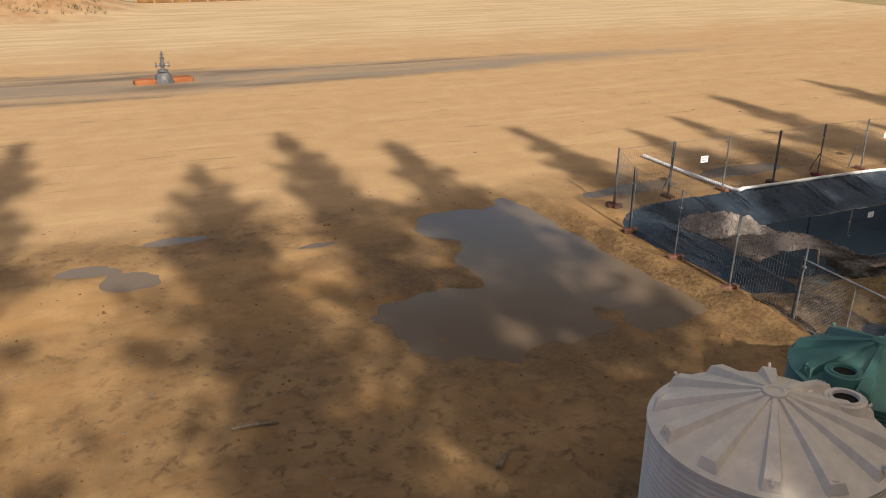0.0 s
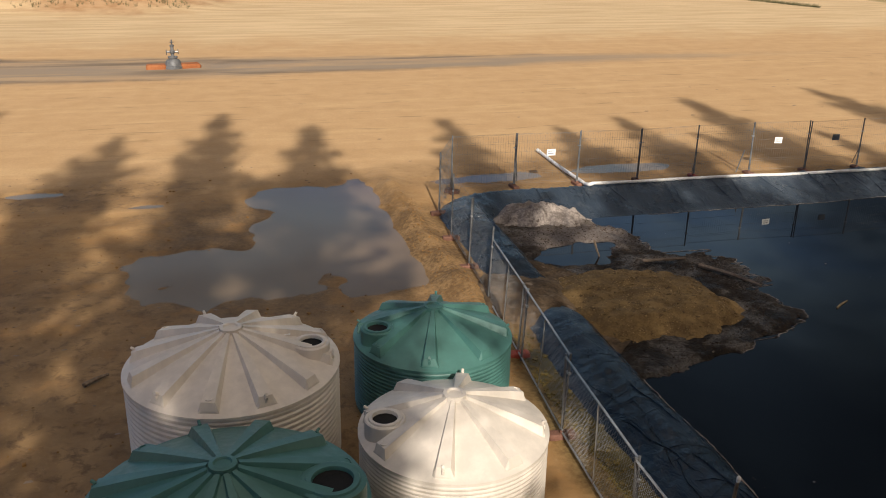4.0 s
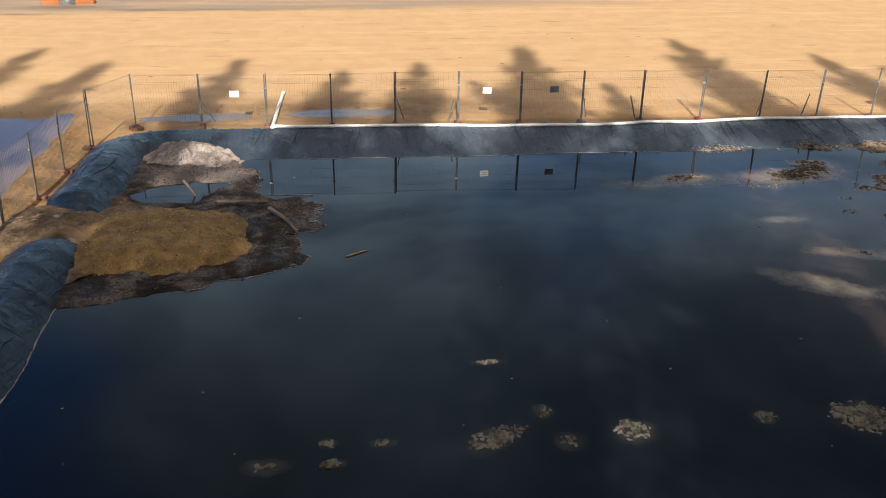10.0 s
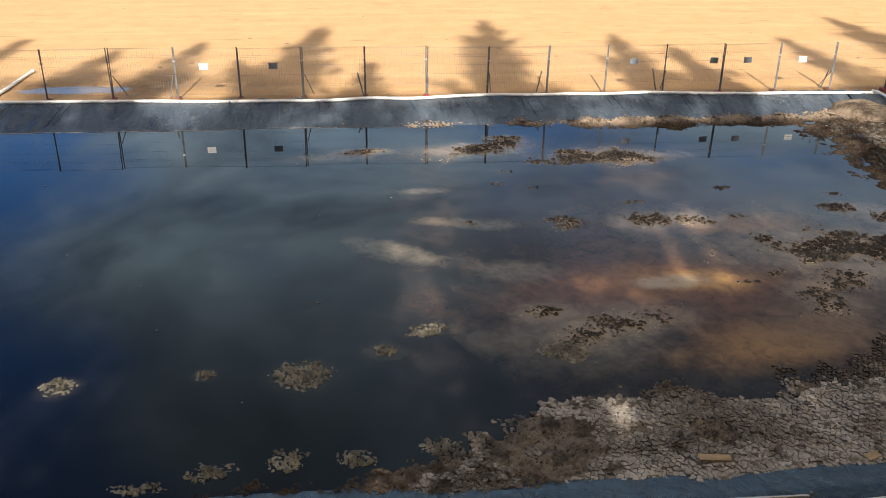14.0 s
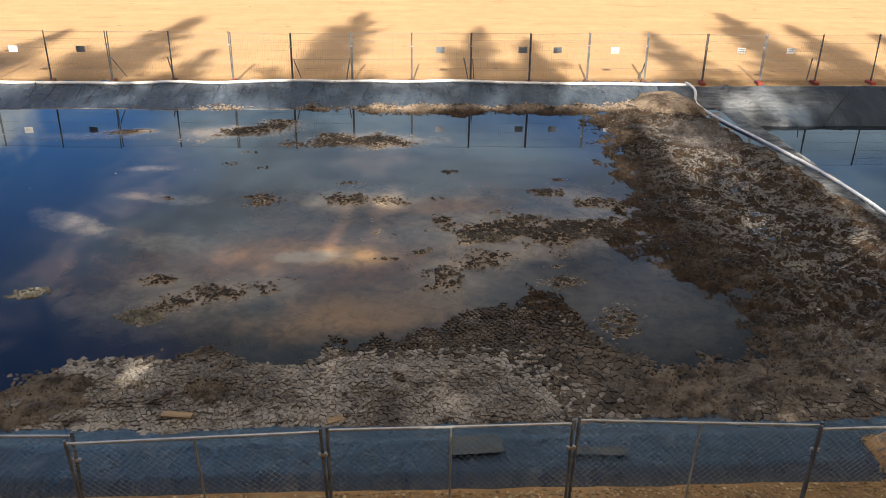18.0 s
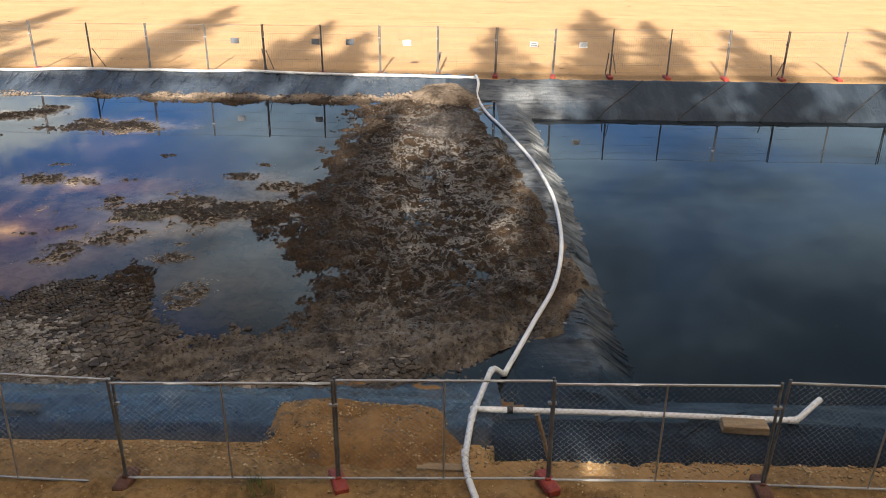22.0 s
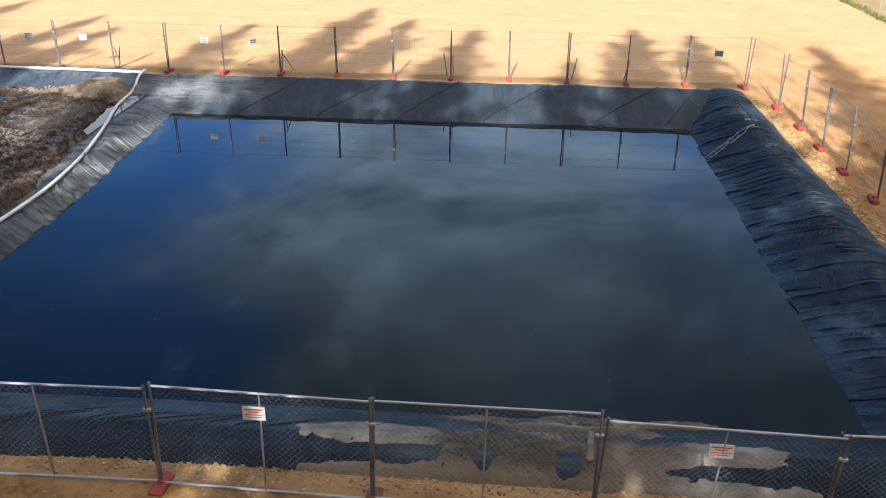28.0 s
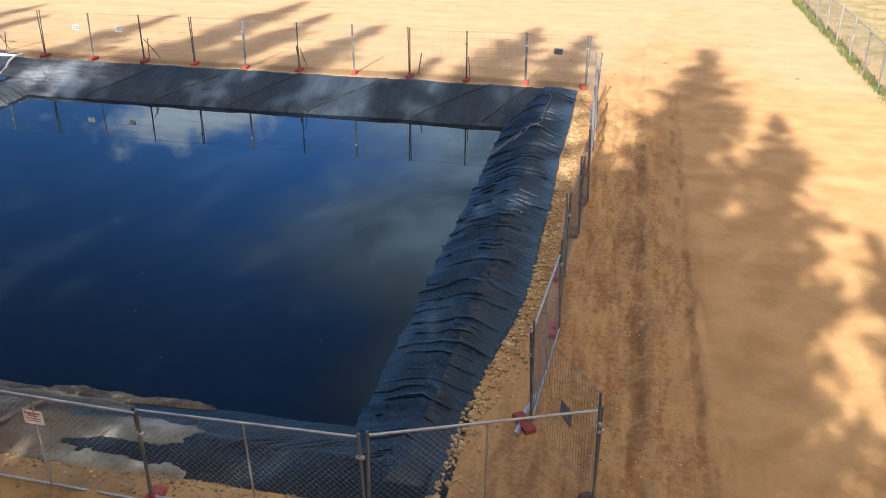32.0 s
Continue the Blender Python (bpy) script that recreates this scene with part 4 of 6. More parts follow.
def pleats(x, y):
    """The gathered liner on the bund at the end of the lined pond."""
    xo = x + 0.12 * fbm(x, y, 0.5, 3, 33) + 0.75 * sstep(y, 5.0, -2.6) * sstep(x, 82.0, 83.8)
    skew = y - 0.80 * np.maximum(82.65 - x, 0) + 0.22 * fbm(x * 0.5, y, 0.4, 2, 31)
    z = prof(xo, [(80.2, -1.3), (81.05, -0.84), (82.5, 0.20), (82.85, 0.26), (83.25, 0.13), (83.70, 0.0), (83.95, -0.3)])
    # overlaps: each fold rises slowly and drops at once
    t = skew * 1.15 + 1.0 * fbm(x * 0, skew, 0.5, 2, 35)
    saw = t - np.floor(t)
    amp = 0.04 + 0.30 * np.clip(vnoise(np.floor(t) * 3.7, x * 0, 36) - 0.32, 0, 1)
    t2 = skew * 4.6 + 0.9 * fbm(x * 0.3, skew, 0.8, 2, 37)
    saw2 = t2 - np.floor(t2)
    amp2 = 0.045 + 0.15 * np.clip(vnoise(np.floor(t2) * 2.3, x * 0.3, 39) - 0.30, 0, 1)
    fade = sstep(xo, 83.75, 83.1) * (0.5 + 0.5 * sstep(x, 83.2, 82.2)) * (0.30 + 0.70 * sstep(x, 80.9, 81.9))
    z = z + (amp * saw ** 6 + amp2 * saw2 ** 4 + 0.03 * fbm(x * 0.35, skew, 3.4, 3, 38)) * fade
    z = np.where(y > 21.0, np.minimum(z, 0.30 - 0.35 * (y - 21.0) ** 2), z)
    return np.where(y < -1.9, np.minimum(z, 0.28 - 0.9 * (y + 1.9) ** 2), z)


FAR_CUTS = [16.6, 20.6, 27.5, 34.0, 40.5, 47.0, 53.5, 58.4]
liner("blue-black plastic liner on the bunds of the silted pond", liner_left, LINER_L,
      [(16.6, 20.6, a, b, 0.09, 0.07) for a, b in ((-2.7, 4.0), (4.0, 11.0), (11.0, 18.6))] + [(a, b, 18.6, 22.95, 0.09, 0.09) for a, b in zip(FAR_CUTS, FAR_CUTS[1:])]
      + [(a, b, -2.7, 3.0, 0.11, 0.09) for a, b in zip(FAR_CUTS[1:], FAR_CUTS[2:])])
liner("black plastic liner on the slopes of the lined pond", liner_right, LINER_R,
      [(a, b, 17.5, 22.4, 0.09, 0.09) for a, b in ((62.9, 69.0), (69.0, 76.0), (76.0, 83.0))]
      + [(a, b, -3.1, 2.0, 0.09, 0.09) for a, b in ((58.2, 62.9), (62.9, 69.0), (69.0, 76.0), (76.0, 83.0))]
      + [(57.4, 62.9, a, b, 0.06, 0.06) for a, b in ((2.0, 10.0), (10.0, 17.5), (17.5, 22.4))])
liner("black liner gathered in pleats over the end bund", pleats, LINER_P, [(80.3, 84.25, a, b, 0.05, 0.024) for a, b in ((-2.75, 3.0), (3.0, 9.0), (9.0, 15.5), (15.5, 22.3))])

pool("pond_water", 18.0, 59.4, -1.3, 21.2, LEVEL_L, WATER_L, "dark still water with scum and rusty stains")
pool("pond_water", 60.7, 82.0, -0.7, 19.9, LEVEL_R, WATER_R, "dark still water reflecting clouds in a lined pond")

def crack_cells(x, y, size, seed):
    """Irregular plates: distance to the nearest joint, and a number for each plate."""
    u, v = x / size, y / size
    i, j = np.floor(u).astype(int), np.floor(v).astype(int)
    f1, f2, each = np.full(u.shape, 9.0), np.full(u.shape, 9.0), np.zeros(u.shape)
    for di in (-1, 0, 1):
        for dj in (-1, 0, 1):
            a, b = i + di, j + dj
            px, py = a + 0.1 + 0.8 * TABLE[(a + seed) & 255, b & 255], b + 0.1 + 0.8 * TABLE[a & 255, (b + 3 * seed + 57) & 255]
            d = np.hypot(u - px, v - py)
            near_ = d < f1
            f2 = np.where(near_, f1, np.minimum(f2, d))
            each = np.where(near_, TABLE[(a + 31) & 255, (b + seed) & 255], each)
            f1 = np.where(near_, d, f1)
    return f2 - f1, each


def silt(x, y):
    r = fbm(x, y, 0.9, 5, 41)
    r2 = fbm(x, y, 3.2, 3, 44)
    r3 = fbm(x, y, 8.0, 2, 47)
    edge = np.interp(x, [17, 33.0, 35.0, 37.5, 38.3, 39.3, 39.8, 41.0, 43.2, 43.8, 44.9, 45.2, 46.5, 47.8, 48.9, 49.6, 50.5, 50.9, 51.3, 53.9, 54.6, 61],
                     [-3.0, -0.9, -0.2, 0.1, 0.8, 1.1, 1.6, 1.9, 2.2, 1.6, 1.6, 2.5, 2.7, 3.2, 3.8, 4.6, 4.5, 2.6, 1.8, 1.5, 2.6, 4.0])
    shelf = np.tanh((edge - y + 0.35 * r + 0.25 * r2) / 0.8)
    side = np.interp(y, [-3, 1.7, 2.8, 6.0, 7.8, 10.8, 13.9, 18.6, 22], [53.6, 53.9, 54.5, 53.4, 52.9, 53.7, 53.6, 54.3, 54.6])
    bank = np.tanh((x - side + 0.9 * r + 0.3 * r2) / 1.1)
    rim = np.tanh((y - 20.2 + 0.3 * r + 0.9 * sstep(x, 40, 50)) / 0.5) * sstep(x, 30, 38)
    land = np.maximum(np.maximum(shelf, bank), rim * 0.7 - (1 - sstep(x, 30, 38)))
    z = LEVEL_L + 0.10 * land + 0.075 * r + 0.055 * r2
    z = np.where(land < -0.5, z - 0.12, z)
    # a tongue of dark silt off the left bund
    rim_x = np.interp(y, [9.2, 9.7, 10.3, 11.8, 14, 16.3, 18.5, 20.1, 21.5], [18.4, 20.6, 23.2, 24.8, 25.0, 24.3, 22.8, 22.2, 21.3])
    d = (x - rim_x) / 1.6 + 1.3 * r + 0.3 * r3
    z = np.where(x < 27, np.maximum(z, LEVEL_L - 0.12 + 0.20 * sstep(d, 0.35, -0.75) + 0.05 * r2), z)
    pool_d = np.hypot((x - 20.5) / 1.65, (y - 16.9) / 1.05) + 0.6 * r
    z = z - 0.2 * sstep(pool_d, 1.1, 0.6)
    # dips beneath the liner on the right of the divider
    right = np.interp(y, [-3, -1, 0.2, 1.0, 1.8, 3.6, 6.6, 9.5, 13.9, 18.4, 22.0], [56.2, 56.3, 56.8, 57.7, 59.9, 60.55, 60.35, 60.10, 59.25, 58.4, 58.5])
    z = z - (0.9 - 0.72 * sstep(y, 2.4, 1.4) * sstep(x, 58.9, 58.3)) * sstep(x, right - 0.2 + 0.5 * r, right + 0.9 + 0.5 * r)
    z = z - 0.5 * sstep(y, -0.6, -1.2) + 0.06 * sstep(x, 55, 58)
    wet = np.hypot((x - 57.6) / 1.7, (y - 9.5) / 8.0) + 0.5 * r
    z = z - 0.120 * sstep(wet, 1.1, 0.5)
    # the pipe has pressed a shallow trough along the divider
    trough = np.interp(y, [0.2, 2.2, 4.1, 6.4, 9.0, 10.9, 13.2, 16.0, 18.3], [58.56, 59.30, 59.99, 60.41, 60.55, 60.45, 60.14, 59.52, 58.95])
    return np.where(np.abs(x - trough) < 0.5, np.minimum(z, -0.365 + 0.25 * np.abs(x - trough)), z)


def silt_here(x, y):
    return (y < 5.6) & (x > 32) | (x > 50.5) | (y > 18.3) & (x > 32) | (x < 26)


def lumpy_silt(x, y):
    """The silt with the small clods that it has dried into."""
    gap, each = crack_cells(x + 0.10 * fbm(x, y, 4.0, 2, 15), y + 0.10 * fbm(x, y, 4.0, 2, 16), 0.15, 9)
    return silt(x, y) + (sstep(gap, 0.02, 0.38) - 0.58) * (0.030 + 0.080 * each) * sstep(x, 32.0, 33.0) + 0.025 * fbm(x, y, 9.0, 2, 17)


solid("mud", field("mud", np.arange(17.6, 26.2, 0.08), np.arange(-1.5, 22.0, 0.08), silt, MUD, silt_here), None, "dark wet pond mud by the side bund", "mud", kind="stuff")
solid("mud", field("mud", np.arange(32.0, 61.0, 0.045), np.arange(-1.5, 22.0, 0.045), lumpy_silt, MUD, silt_here), None, "dark wet pond mud drying at the edges", "mud", kind="stuff")


def isle(x0, y0, rx, ry, turn, dark, seed):
    """A low island of silt, cracked into small plates that stand just clear of the water."""
    c, s_ = math.cos(radians(turn)), math.sin(radians(turn))

    def z(x, y):
        u, v = (c * (x - x0) + s_ * (y - y0)) / rx, (c * (y - y0) - s_ * (x - x0)) / ry
        d = np.hypot(u, v) * (0.74 if dark else 0.92) + (1.15 if dark else 0.75) * fbm(x, y, 1.5, 5, seed)
        gap, each = crack_cells(x + 0.08 * fbm(x, y, 6.0, 2, seed), y + 0.08 * fbm(x, y, 6.0, 2, seed + 6), 0.080 if dark else 0.095, seed)
        dome = sstep(d, 1.35, 0.35)
        top = sstep(gap, 0.02, 0.32) * (0.004 + 0.062 * each ** 1.2 if dark else 0.025 + 0.075 * each)
        base = LEVEL_L - 0.066 + (0.072 if rx > 1.4 else 0.056) * sstep(d, 1.45, 0.15) if dark else LEVEL_L - 0.098 + 0.068 * dome
        return base + top * (0.80 + 0.30 * dome if dark else 0.40 + 0.70 * dome) + 0.030 * fbm(x, y, 9.0, 3, seed + 3)

    def inside(x, y):
        u, v = (c * (x - x0) + s_ * (y - y0)) / rx, (c * (y - y0) - s_ * (x - x0)) / ry
        return np.hypot(u, v) < 2.1
    ex, ey = 2.1 * math.hypot(rx * c, ry * s_), 2.1 * math.hypot(rx * s_, ry * c)
    step = 0.030 if max(rx, ry) < 1.2 else 0.036
    me = field("silt_island", np.arange(x0 - ex, x0 + ex, step), np.arange(y0 - ey, y0 + ey, step), z, LUMPS if dark else CRUST, inside)
    return solid("silt_island", me, None, "dark lumpy silt breaking the pond surface" if dark else "pale cracked silt patch just above the water", "silt island", "silt islands")


for k, spot in enumerate(PALE_ISLES):
    isle(*spot, False, 80 + k)
for k, spot in enumerate(DARK_ISLES):
    isle(*spot, True, 120 + k)


def heap_thing(name, x0, y0, rx, ry, h, base, seed, mat, label, category, ragged=0.5, power=2.0, core=0.35, clod=0.05):
    def z(x, y):
        d = (np.abs((x - x0) / rx) ** power + np.abs((y - y0) / ry) ** power) ** (1 / power) + ragged * fbm(x, y, 0.8, 4, seed)
        return base - 0.25 + (h + 0.25) * sstep(d, 1.2, core) + 0.06 * fbm(x, y, 3.0, 3, seed + 3) + clod * fbm(x, y, 5.0, 2, seed + 5)
    def inside(x, y):
        return np.hypot((x - x0) / rx, (y - y0) / ry) < 1.6
    me = field(name, np.arange(x0 - rx * 1.7, x0 + rx * 1.7, 0.09), np.arange(y0 - ry * 1.7, y0 + ry * 1.7, 0.09), z, mat, inside)
    return solid(name, me, None, label, category)


heap_thing("earth_mound", 20.55, 13.0, 3.0, 2.75, 0.40, -0.28, 51, GRAVEL, "low mound of ochre gravel spread over the mud", "mound", 0.30, 2.6, 0.40)
heap_thing("soil_crossing", 17.25, 13.5, 1.75, 2.2, 0.20, 0.02, 54, TRODDEN, "trodden earth spilled over the liner bund", "soil", 0.4)
heap_thing("lime_mound", 20.5, 20.3, 2.0, 1.55, 0.62, -0.30, 57, LIME, "pale lime mound in the corner of the pond", "mound", 0.70, 2.0, -0.15, 0.16)
heap_thing("soil_ramp", 56.0, -2.1, 2.25, 1.15, 0.24, 0.0, 60, SOIL, "brown earth ramp over the liner", "soil", 0.28, 4.0, 0.35, 0.09)
heap_thing("soil_ramp", 57.2, 20.3, 1.4, 1.9, 0.20, -0.10, 63, PALE_SOIL, "sandy earth ramp at the end of the divider", "soil", 0.4)


def patches(x, y, spots, seed, ragged=0.45):
    """How far inside a union of ragged oval patches: below 1 within."""
    d = x * 0 + 9.0
    for px, py, rx, ry in spots:
        d = np.minimum(d, np.hypot((x - px) / rx, (y - py) / ry))
    return d + ragged * fbm(x, y, 1.3, 5, seed) + 0.30 * fbm(x, y, 5.0, 3, seed + 20)


COATED = ((72.2, -1.65, 1.35, 0.55), (73.2, -2.75, 2.3, 0.26), (74.6, -1.9, 1.7, 0.95), (76.1, -2.3, 1.4, 0.75), (77.9, -1.75, 1.15, 0.52), (77.7, -2.8, 1.5, 0.22), (75.6, -0.75, 1.6, 0.45))
BARE = ((72.65, -2.3, 0.62, 0.27), (77.9, -2.42, 0.95, 0.15), (73.95, -2.35, 0.16, 0.33), (75.35, -2.3, 0.22, 0.40))
SHORE = ((74.2, -0.28, 1.3, 0.20), (75.9, -0.12, 1.2, 0.24), (77.7, -0.05, 1.0, 0.20))


def spill_height(x, y):
    coat = sstep(patches(x, y, COATED, 66), 1.06, 0.92) * sstep(patches(x, y, BARE, 67, 0.5), 0.92, 1.06)
    return liner_right(x, y) - 0.05 + coat * (0.075 + 0.030 * fbm(x, y, 2.2, 4, 69) + 0.020 * fbm(x, y, 7.0, 3, 70))


def shore_height(x, y):
    return liner_right(x, y) * 0.3 + 0.7 * LEVEL_R - 0.06 + 0.19 * sstep(patches(x, y, SHORE, 71), 1.2, 0.6) + 0.06 * fbm(x, y, 4.0, 3, 72)


solid("silt_spill", field("silt_spill", np.arange(70.2, 80.0, 0.05), np.arange(-3.05, -0.15, 0.05), spill_height, SPILL), None, "thin grey and brown silt dried over the black liner", "silt")
solid("silt_shore", field("silt_shore", np.arange(72.0, 79.4, 0.05), np.arange(-0.75, 0.40, 0.05), shore_height, SPILL_WET), None, "low brown silt rim at the edge of the lined pond", "silt")

solid("sunken_plank", Geo().box(0, 0, 0, 1.15, 0.11, 0.05, 0.012), BARK, "dark wet plank lying down the silted bank", "plank", "planks", m=pose(75.72, -1.85, 0.10, 0, 14, 83))

# ---- tanks ----
def tank(x, y, r, eave, apex, mat, ribs, turn, hatch, label, wide=1.0):
    """A round rainwater tank with a corrugated wall and a ribbed cone lid."""
    t = thing("water_tank", pose(x, y, -0.03, 0, 0, turn), label, "water tank", "water tanks")
    prof_ = [(r * 0.97, 0.0), (r * 0.99, 0.02)]
    n = 17
    for i in range(n):
        z0 = 0.06 + (eave - 0.14) * i / n
        h = (eave - 0.14) / n
        prof_ += [(r * 0.985, z0), (r * 0.985 + 0.004, z0 + h * 0.25), (r, z0 + h * 0.45), (r, z0 + h * 0.75), (r * 0.985 + 0.004, z0 + h * 0.95)]
    prof_ += [(r * 0.985, eave - 0.07), (r * 1.0, eave - 0.03), (r * 1.005, eave)]
    part("wall", Geo().lathe(prof_, 72), mat, t, smooth=True)
    lid_h = apex - eave

    def lid_z(q):
        return eave + lid_h * (1 - q) ** 0.92 if q < 1 else eave
    lid = part("lid", Geo().lathe([(r * 1.008, eave - 0.05), (r * 1.008, eave)] + [(r * q, lid_z(q) + 0.0) for q in (0.985, 0.94, 0.8, 0.65, 0.5, 0.35, 0.2, 0.1)], 72, close=True), mat, t, smooth=True)
    for i in range(ribs):
        a = 2 * math.pi * i / ribs
        g = Geo()
        pts = [(q, (0.030 + (0.135 if ribs > 9 else 0.165) * q) * r / 1.6, 0.030 + 0.130 * q) for q in (0.11, 0.3, 0.5, 0.7, 0.86, 0.93)] + [(0.955, (0.165 if ribs > 9 else 0.195) * r / 1.6, 0.035)]
        v, f = [], []
        for q, wd, hh in pts:
            z0 = lid_z(q)
            v += [(q * r, -wd, z0 - 0.03), (q * r, -wd * 0.62, z0 + hh), (q * r, wd * 0.62, z0 + hh), (q * r, wd, z0 - 0.03)]
        for k in range(len(pts) - 1):
            o = 4 * k
            f += [(o + j, o + 4 + j, o + 5 + j, o + 1 + j) for j in range(3)]
        o = 4 * (len(pts) - 1)
        f += [(o, o + 1, o + 2, o + 3), (3, 2, 1, 0)]
        g.add(v, f)
        rib = part("lid_rib", g, mat, lid)
        rib.matrix_local = Matrix.Rotation(a, 4, "Z")
        if i % 2 == 1:
            zz = lid_z(0.93) + 0.05
            g = Geo().box(0.93 * r, 0, zz + 0.04, 0.10, 0.05, 0.08, 0.012)
            g.tube([(0.93 * r, -0.02, zz + 0.04), (0.93 * r, 0.0, zz + 0.12), (0.93 * r + 0.05, 0.0, zz + 0.15)], 0.026, 8)
            lug = part("lifting_lug", g, mat, lid)
            lug.matrix_local = Matrix.Rotation(a, 4, "Z")
        elif i % 4 == 0:
            zz = lid_z(0.88) + 0.10
            lug = part("cable_boss", Geo().lathe([(0.075, zz - 0.05), (0.075, zz + 0.04), (0.05, zz + 0.05), (0.045, zz + 0.02)], 16, 0.88 * r, 0, close=True), mat, lid, smooth=True)
            lug.matrix_local = Matrix.Rotation(a, 4, "Z")
    part("crown", Geo().lathe([(0.20, apex - 0.10), (0.19, apex + 0.005), (0.13, apex + 0.015), (0.11, apex - 0.015), (0.02, apex - 0.015)], 24, close=True), mat, t, smooth=True)
    ha, hr = radians(hatch), r * 0.74
    hx, hy, hz = hr * math.cos(ha), hr * math.sin(ha), lid_z(0.74)
    h = part("hatch", Geo().lathe([(q * wide, hz + z0) for q, z0 in ((0.33, -0.25), (0.33, 0.15), (0.31, 0.165), (0.27, 0.155), (0.26, 0.185), (0.21, 0.185), (0.20, 0.16), (0.20, -0.12))], 32, hx, hy), mat, t, smooth=True)
    # black disc stands in for the shaded inside of the open hatch
    part("hatch_dark", Geo().lathe([(0.202 * wide, hz + 0.125), (0.15, hz + 0.12), (0.02, hz + 0.12)], 24, hx, hy, close=True), HOLE, h, "black disc for the dark inside of the open hatch")
    part("maker_plate", Geo().box(0.52 * r * math.cos(ha + 0.35), 0.52 * r * math.sin(ha + 0.35), lid_z(0.52) + 0.012, 0.17, 0.10, 0.006, turn=hatch), WHITE_SIGN, t, "small white label plate")
    return t


tank(9.89, 8.19, 1.86, 1.88, 2.57, BEIGE, 12, 15, -25, "beige plastic water tank with a ribbed lid on damp earth")
tank(13.82, 9.25, 1.58, 1.48, 2.11, TEAL, 8, 28, 160, "teal plastic water tank beside a beige one")
tank(13.30, 5.89, 1.56, 1.46, 2.10, CREAM, 8, 23, 158, "cream plastic water tank by the fence in dappled sun")
tank(9.62, 4.23, 1.95, 1.80, 2.48, TEAL, 12, 10, -21, "large teal plastic water tank with a wide open hatch", 1.4)


# ---- fences ----
def mesh_panel_parts():
    """A welded-mesh temporary fence panel, 2.4 m wide, its left foot at the origin."""
    w_, h = 2.40, 2.08
    post = Geo().tube([(0, 0, 0.02), (0, 0, h)], 0.024, 8)
    wires = Geo()
    for i in range(1, 25):
        x = w_ * i / 25
        wires.box(x, 0, h * 0.53, 0.0038, 0.0038, h * 0.86)
    for z in (0.24, 0.55, 0.62, 1.0, 1.38, 1.70, 1.77, 2.02):
        wires.box(w_ / 2, 0, z, w_ - 0.03, 0.0045, 0.0045)
    return w_, post, wires


def chain_panel_parts(w_, h):
    """A chain-wire panel in a tube frame."""
    post = Geo().tube([(0, 0, 0.03), (0, 0, h + 0.06)], 0.024, 8)
    mid = Geo().tube([(0, 0, 0.10), (0, 0, h)], 0.016, 8)
    rail = Geo().tube([(0.02, 0, 0), (w_ - 0.02, 0, 0)], 0.020, 8)
    wires = Geo()
    step, lo = 0.10, 0.12
    hh = h - lo
    n = int((w_ + hh) / step)
    for i in range(n):
        for way_ in (1, -1):
            x0 = i * step - hh
            a, b = max(0.0, x0), min(w_, x0 + hh)
            if b - a < 0.02:
                continue
            z0, z1 = lo + (a - x0), lo + (b - x0)
            if way_ < 0:
                a, b = w_ - a, w_ - b
            wires.tube([(a, 0.004 * way_, z0), (b, 0.004 * way_, z1)], 0.0017, 3, False)
    return post, mid, rail, wires


W_MESH, g_post, g_wire = mesh_panel_parts()
ME_POST, ME_WIRE = g_post.mesh("post", DARK_STEEL, True), g_wire.mesh("wire_mesh", WIRE)
ME_RAIL = Geo().tube([(0.02, 0, 0), (W_MESH - 0.02, 0, 0)], 0.0045, 6).mesh("rail", WIRE, True)
ME_CLAMP = Geo().box(0, 0, 0, 0.13, 0.05, 0.05, 0.01).mesh("clamp", STEEL)
ME_BRACE = Geo().tube([(0, 0, 1.0), (0, 0.75, 0.04)], 0.018, 6).mesh("brace", DARK_STEEL, True)


def mesh_panel(m, label, group, pieces=(1, 1)):
    t = thing("temporary_fence", m, label, "fence", group)
    for x in (0.0, W_MESH):
        p = part("post", ME_POST, None, t)
        p.location = (x, 0, 0)
    for z in (0.18, 2.05):
        p = part("rail", ME_RAIL, None, t)
        p.location = (0, 0, z)
    part("wire_mesh", ME_WIRE, None, t, "welded wire mesh")
    c = part("clamp", ME_CLAMP, None, t)
    c.location = (W_MESH, 0, 1.55)
    return t


CHAINS = {}


def chain_panel(m, w_, h, label, group):
    key = (round(w_, 2), round(h, 2))
    if key not in CHAINS:
        post, mid, rail, wires = chain_panel_parts(w_, h)
        CHAINS[key] = (post.mesh("post", DARK_STEEL, True), mid.mesh("mid_bar", STEEL, True), rail.mesh("rail", STEEL, True), wires.mesh("chain_wire", CHAIN))
    post, mid, rail, wires = CHAINS[key]
    t = thing("temporary_fence", m, label, "fence", group)
    for x in (0.0, w_):
        part("post", post, None, t).location = (x, 0, 0)
    part("mid_bar", mid, None, t).location = (w_ / 2, 0, 0)
    for z in (0.11, h):
        part("rail", rail, None, t).location = (0, 0, z)
    part("chain_wire", wires, None, t, "diamond chain wire")
    part("clamp", ME_CLAMP, None, t).location = (w_, 0, h * 0.8)
    return t


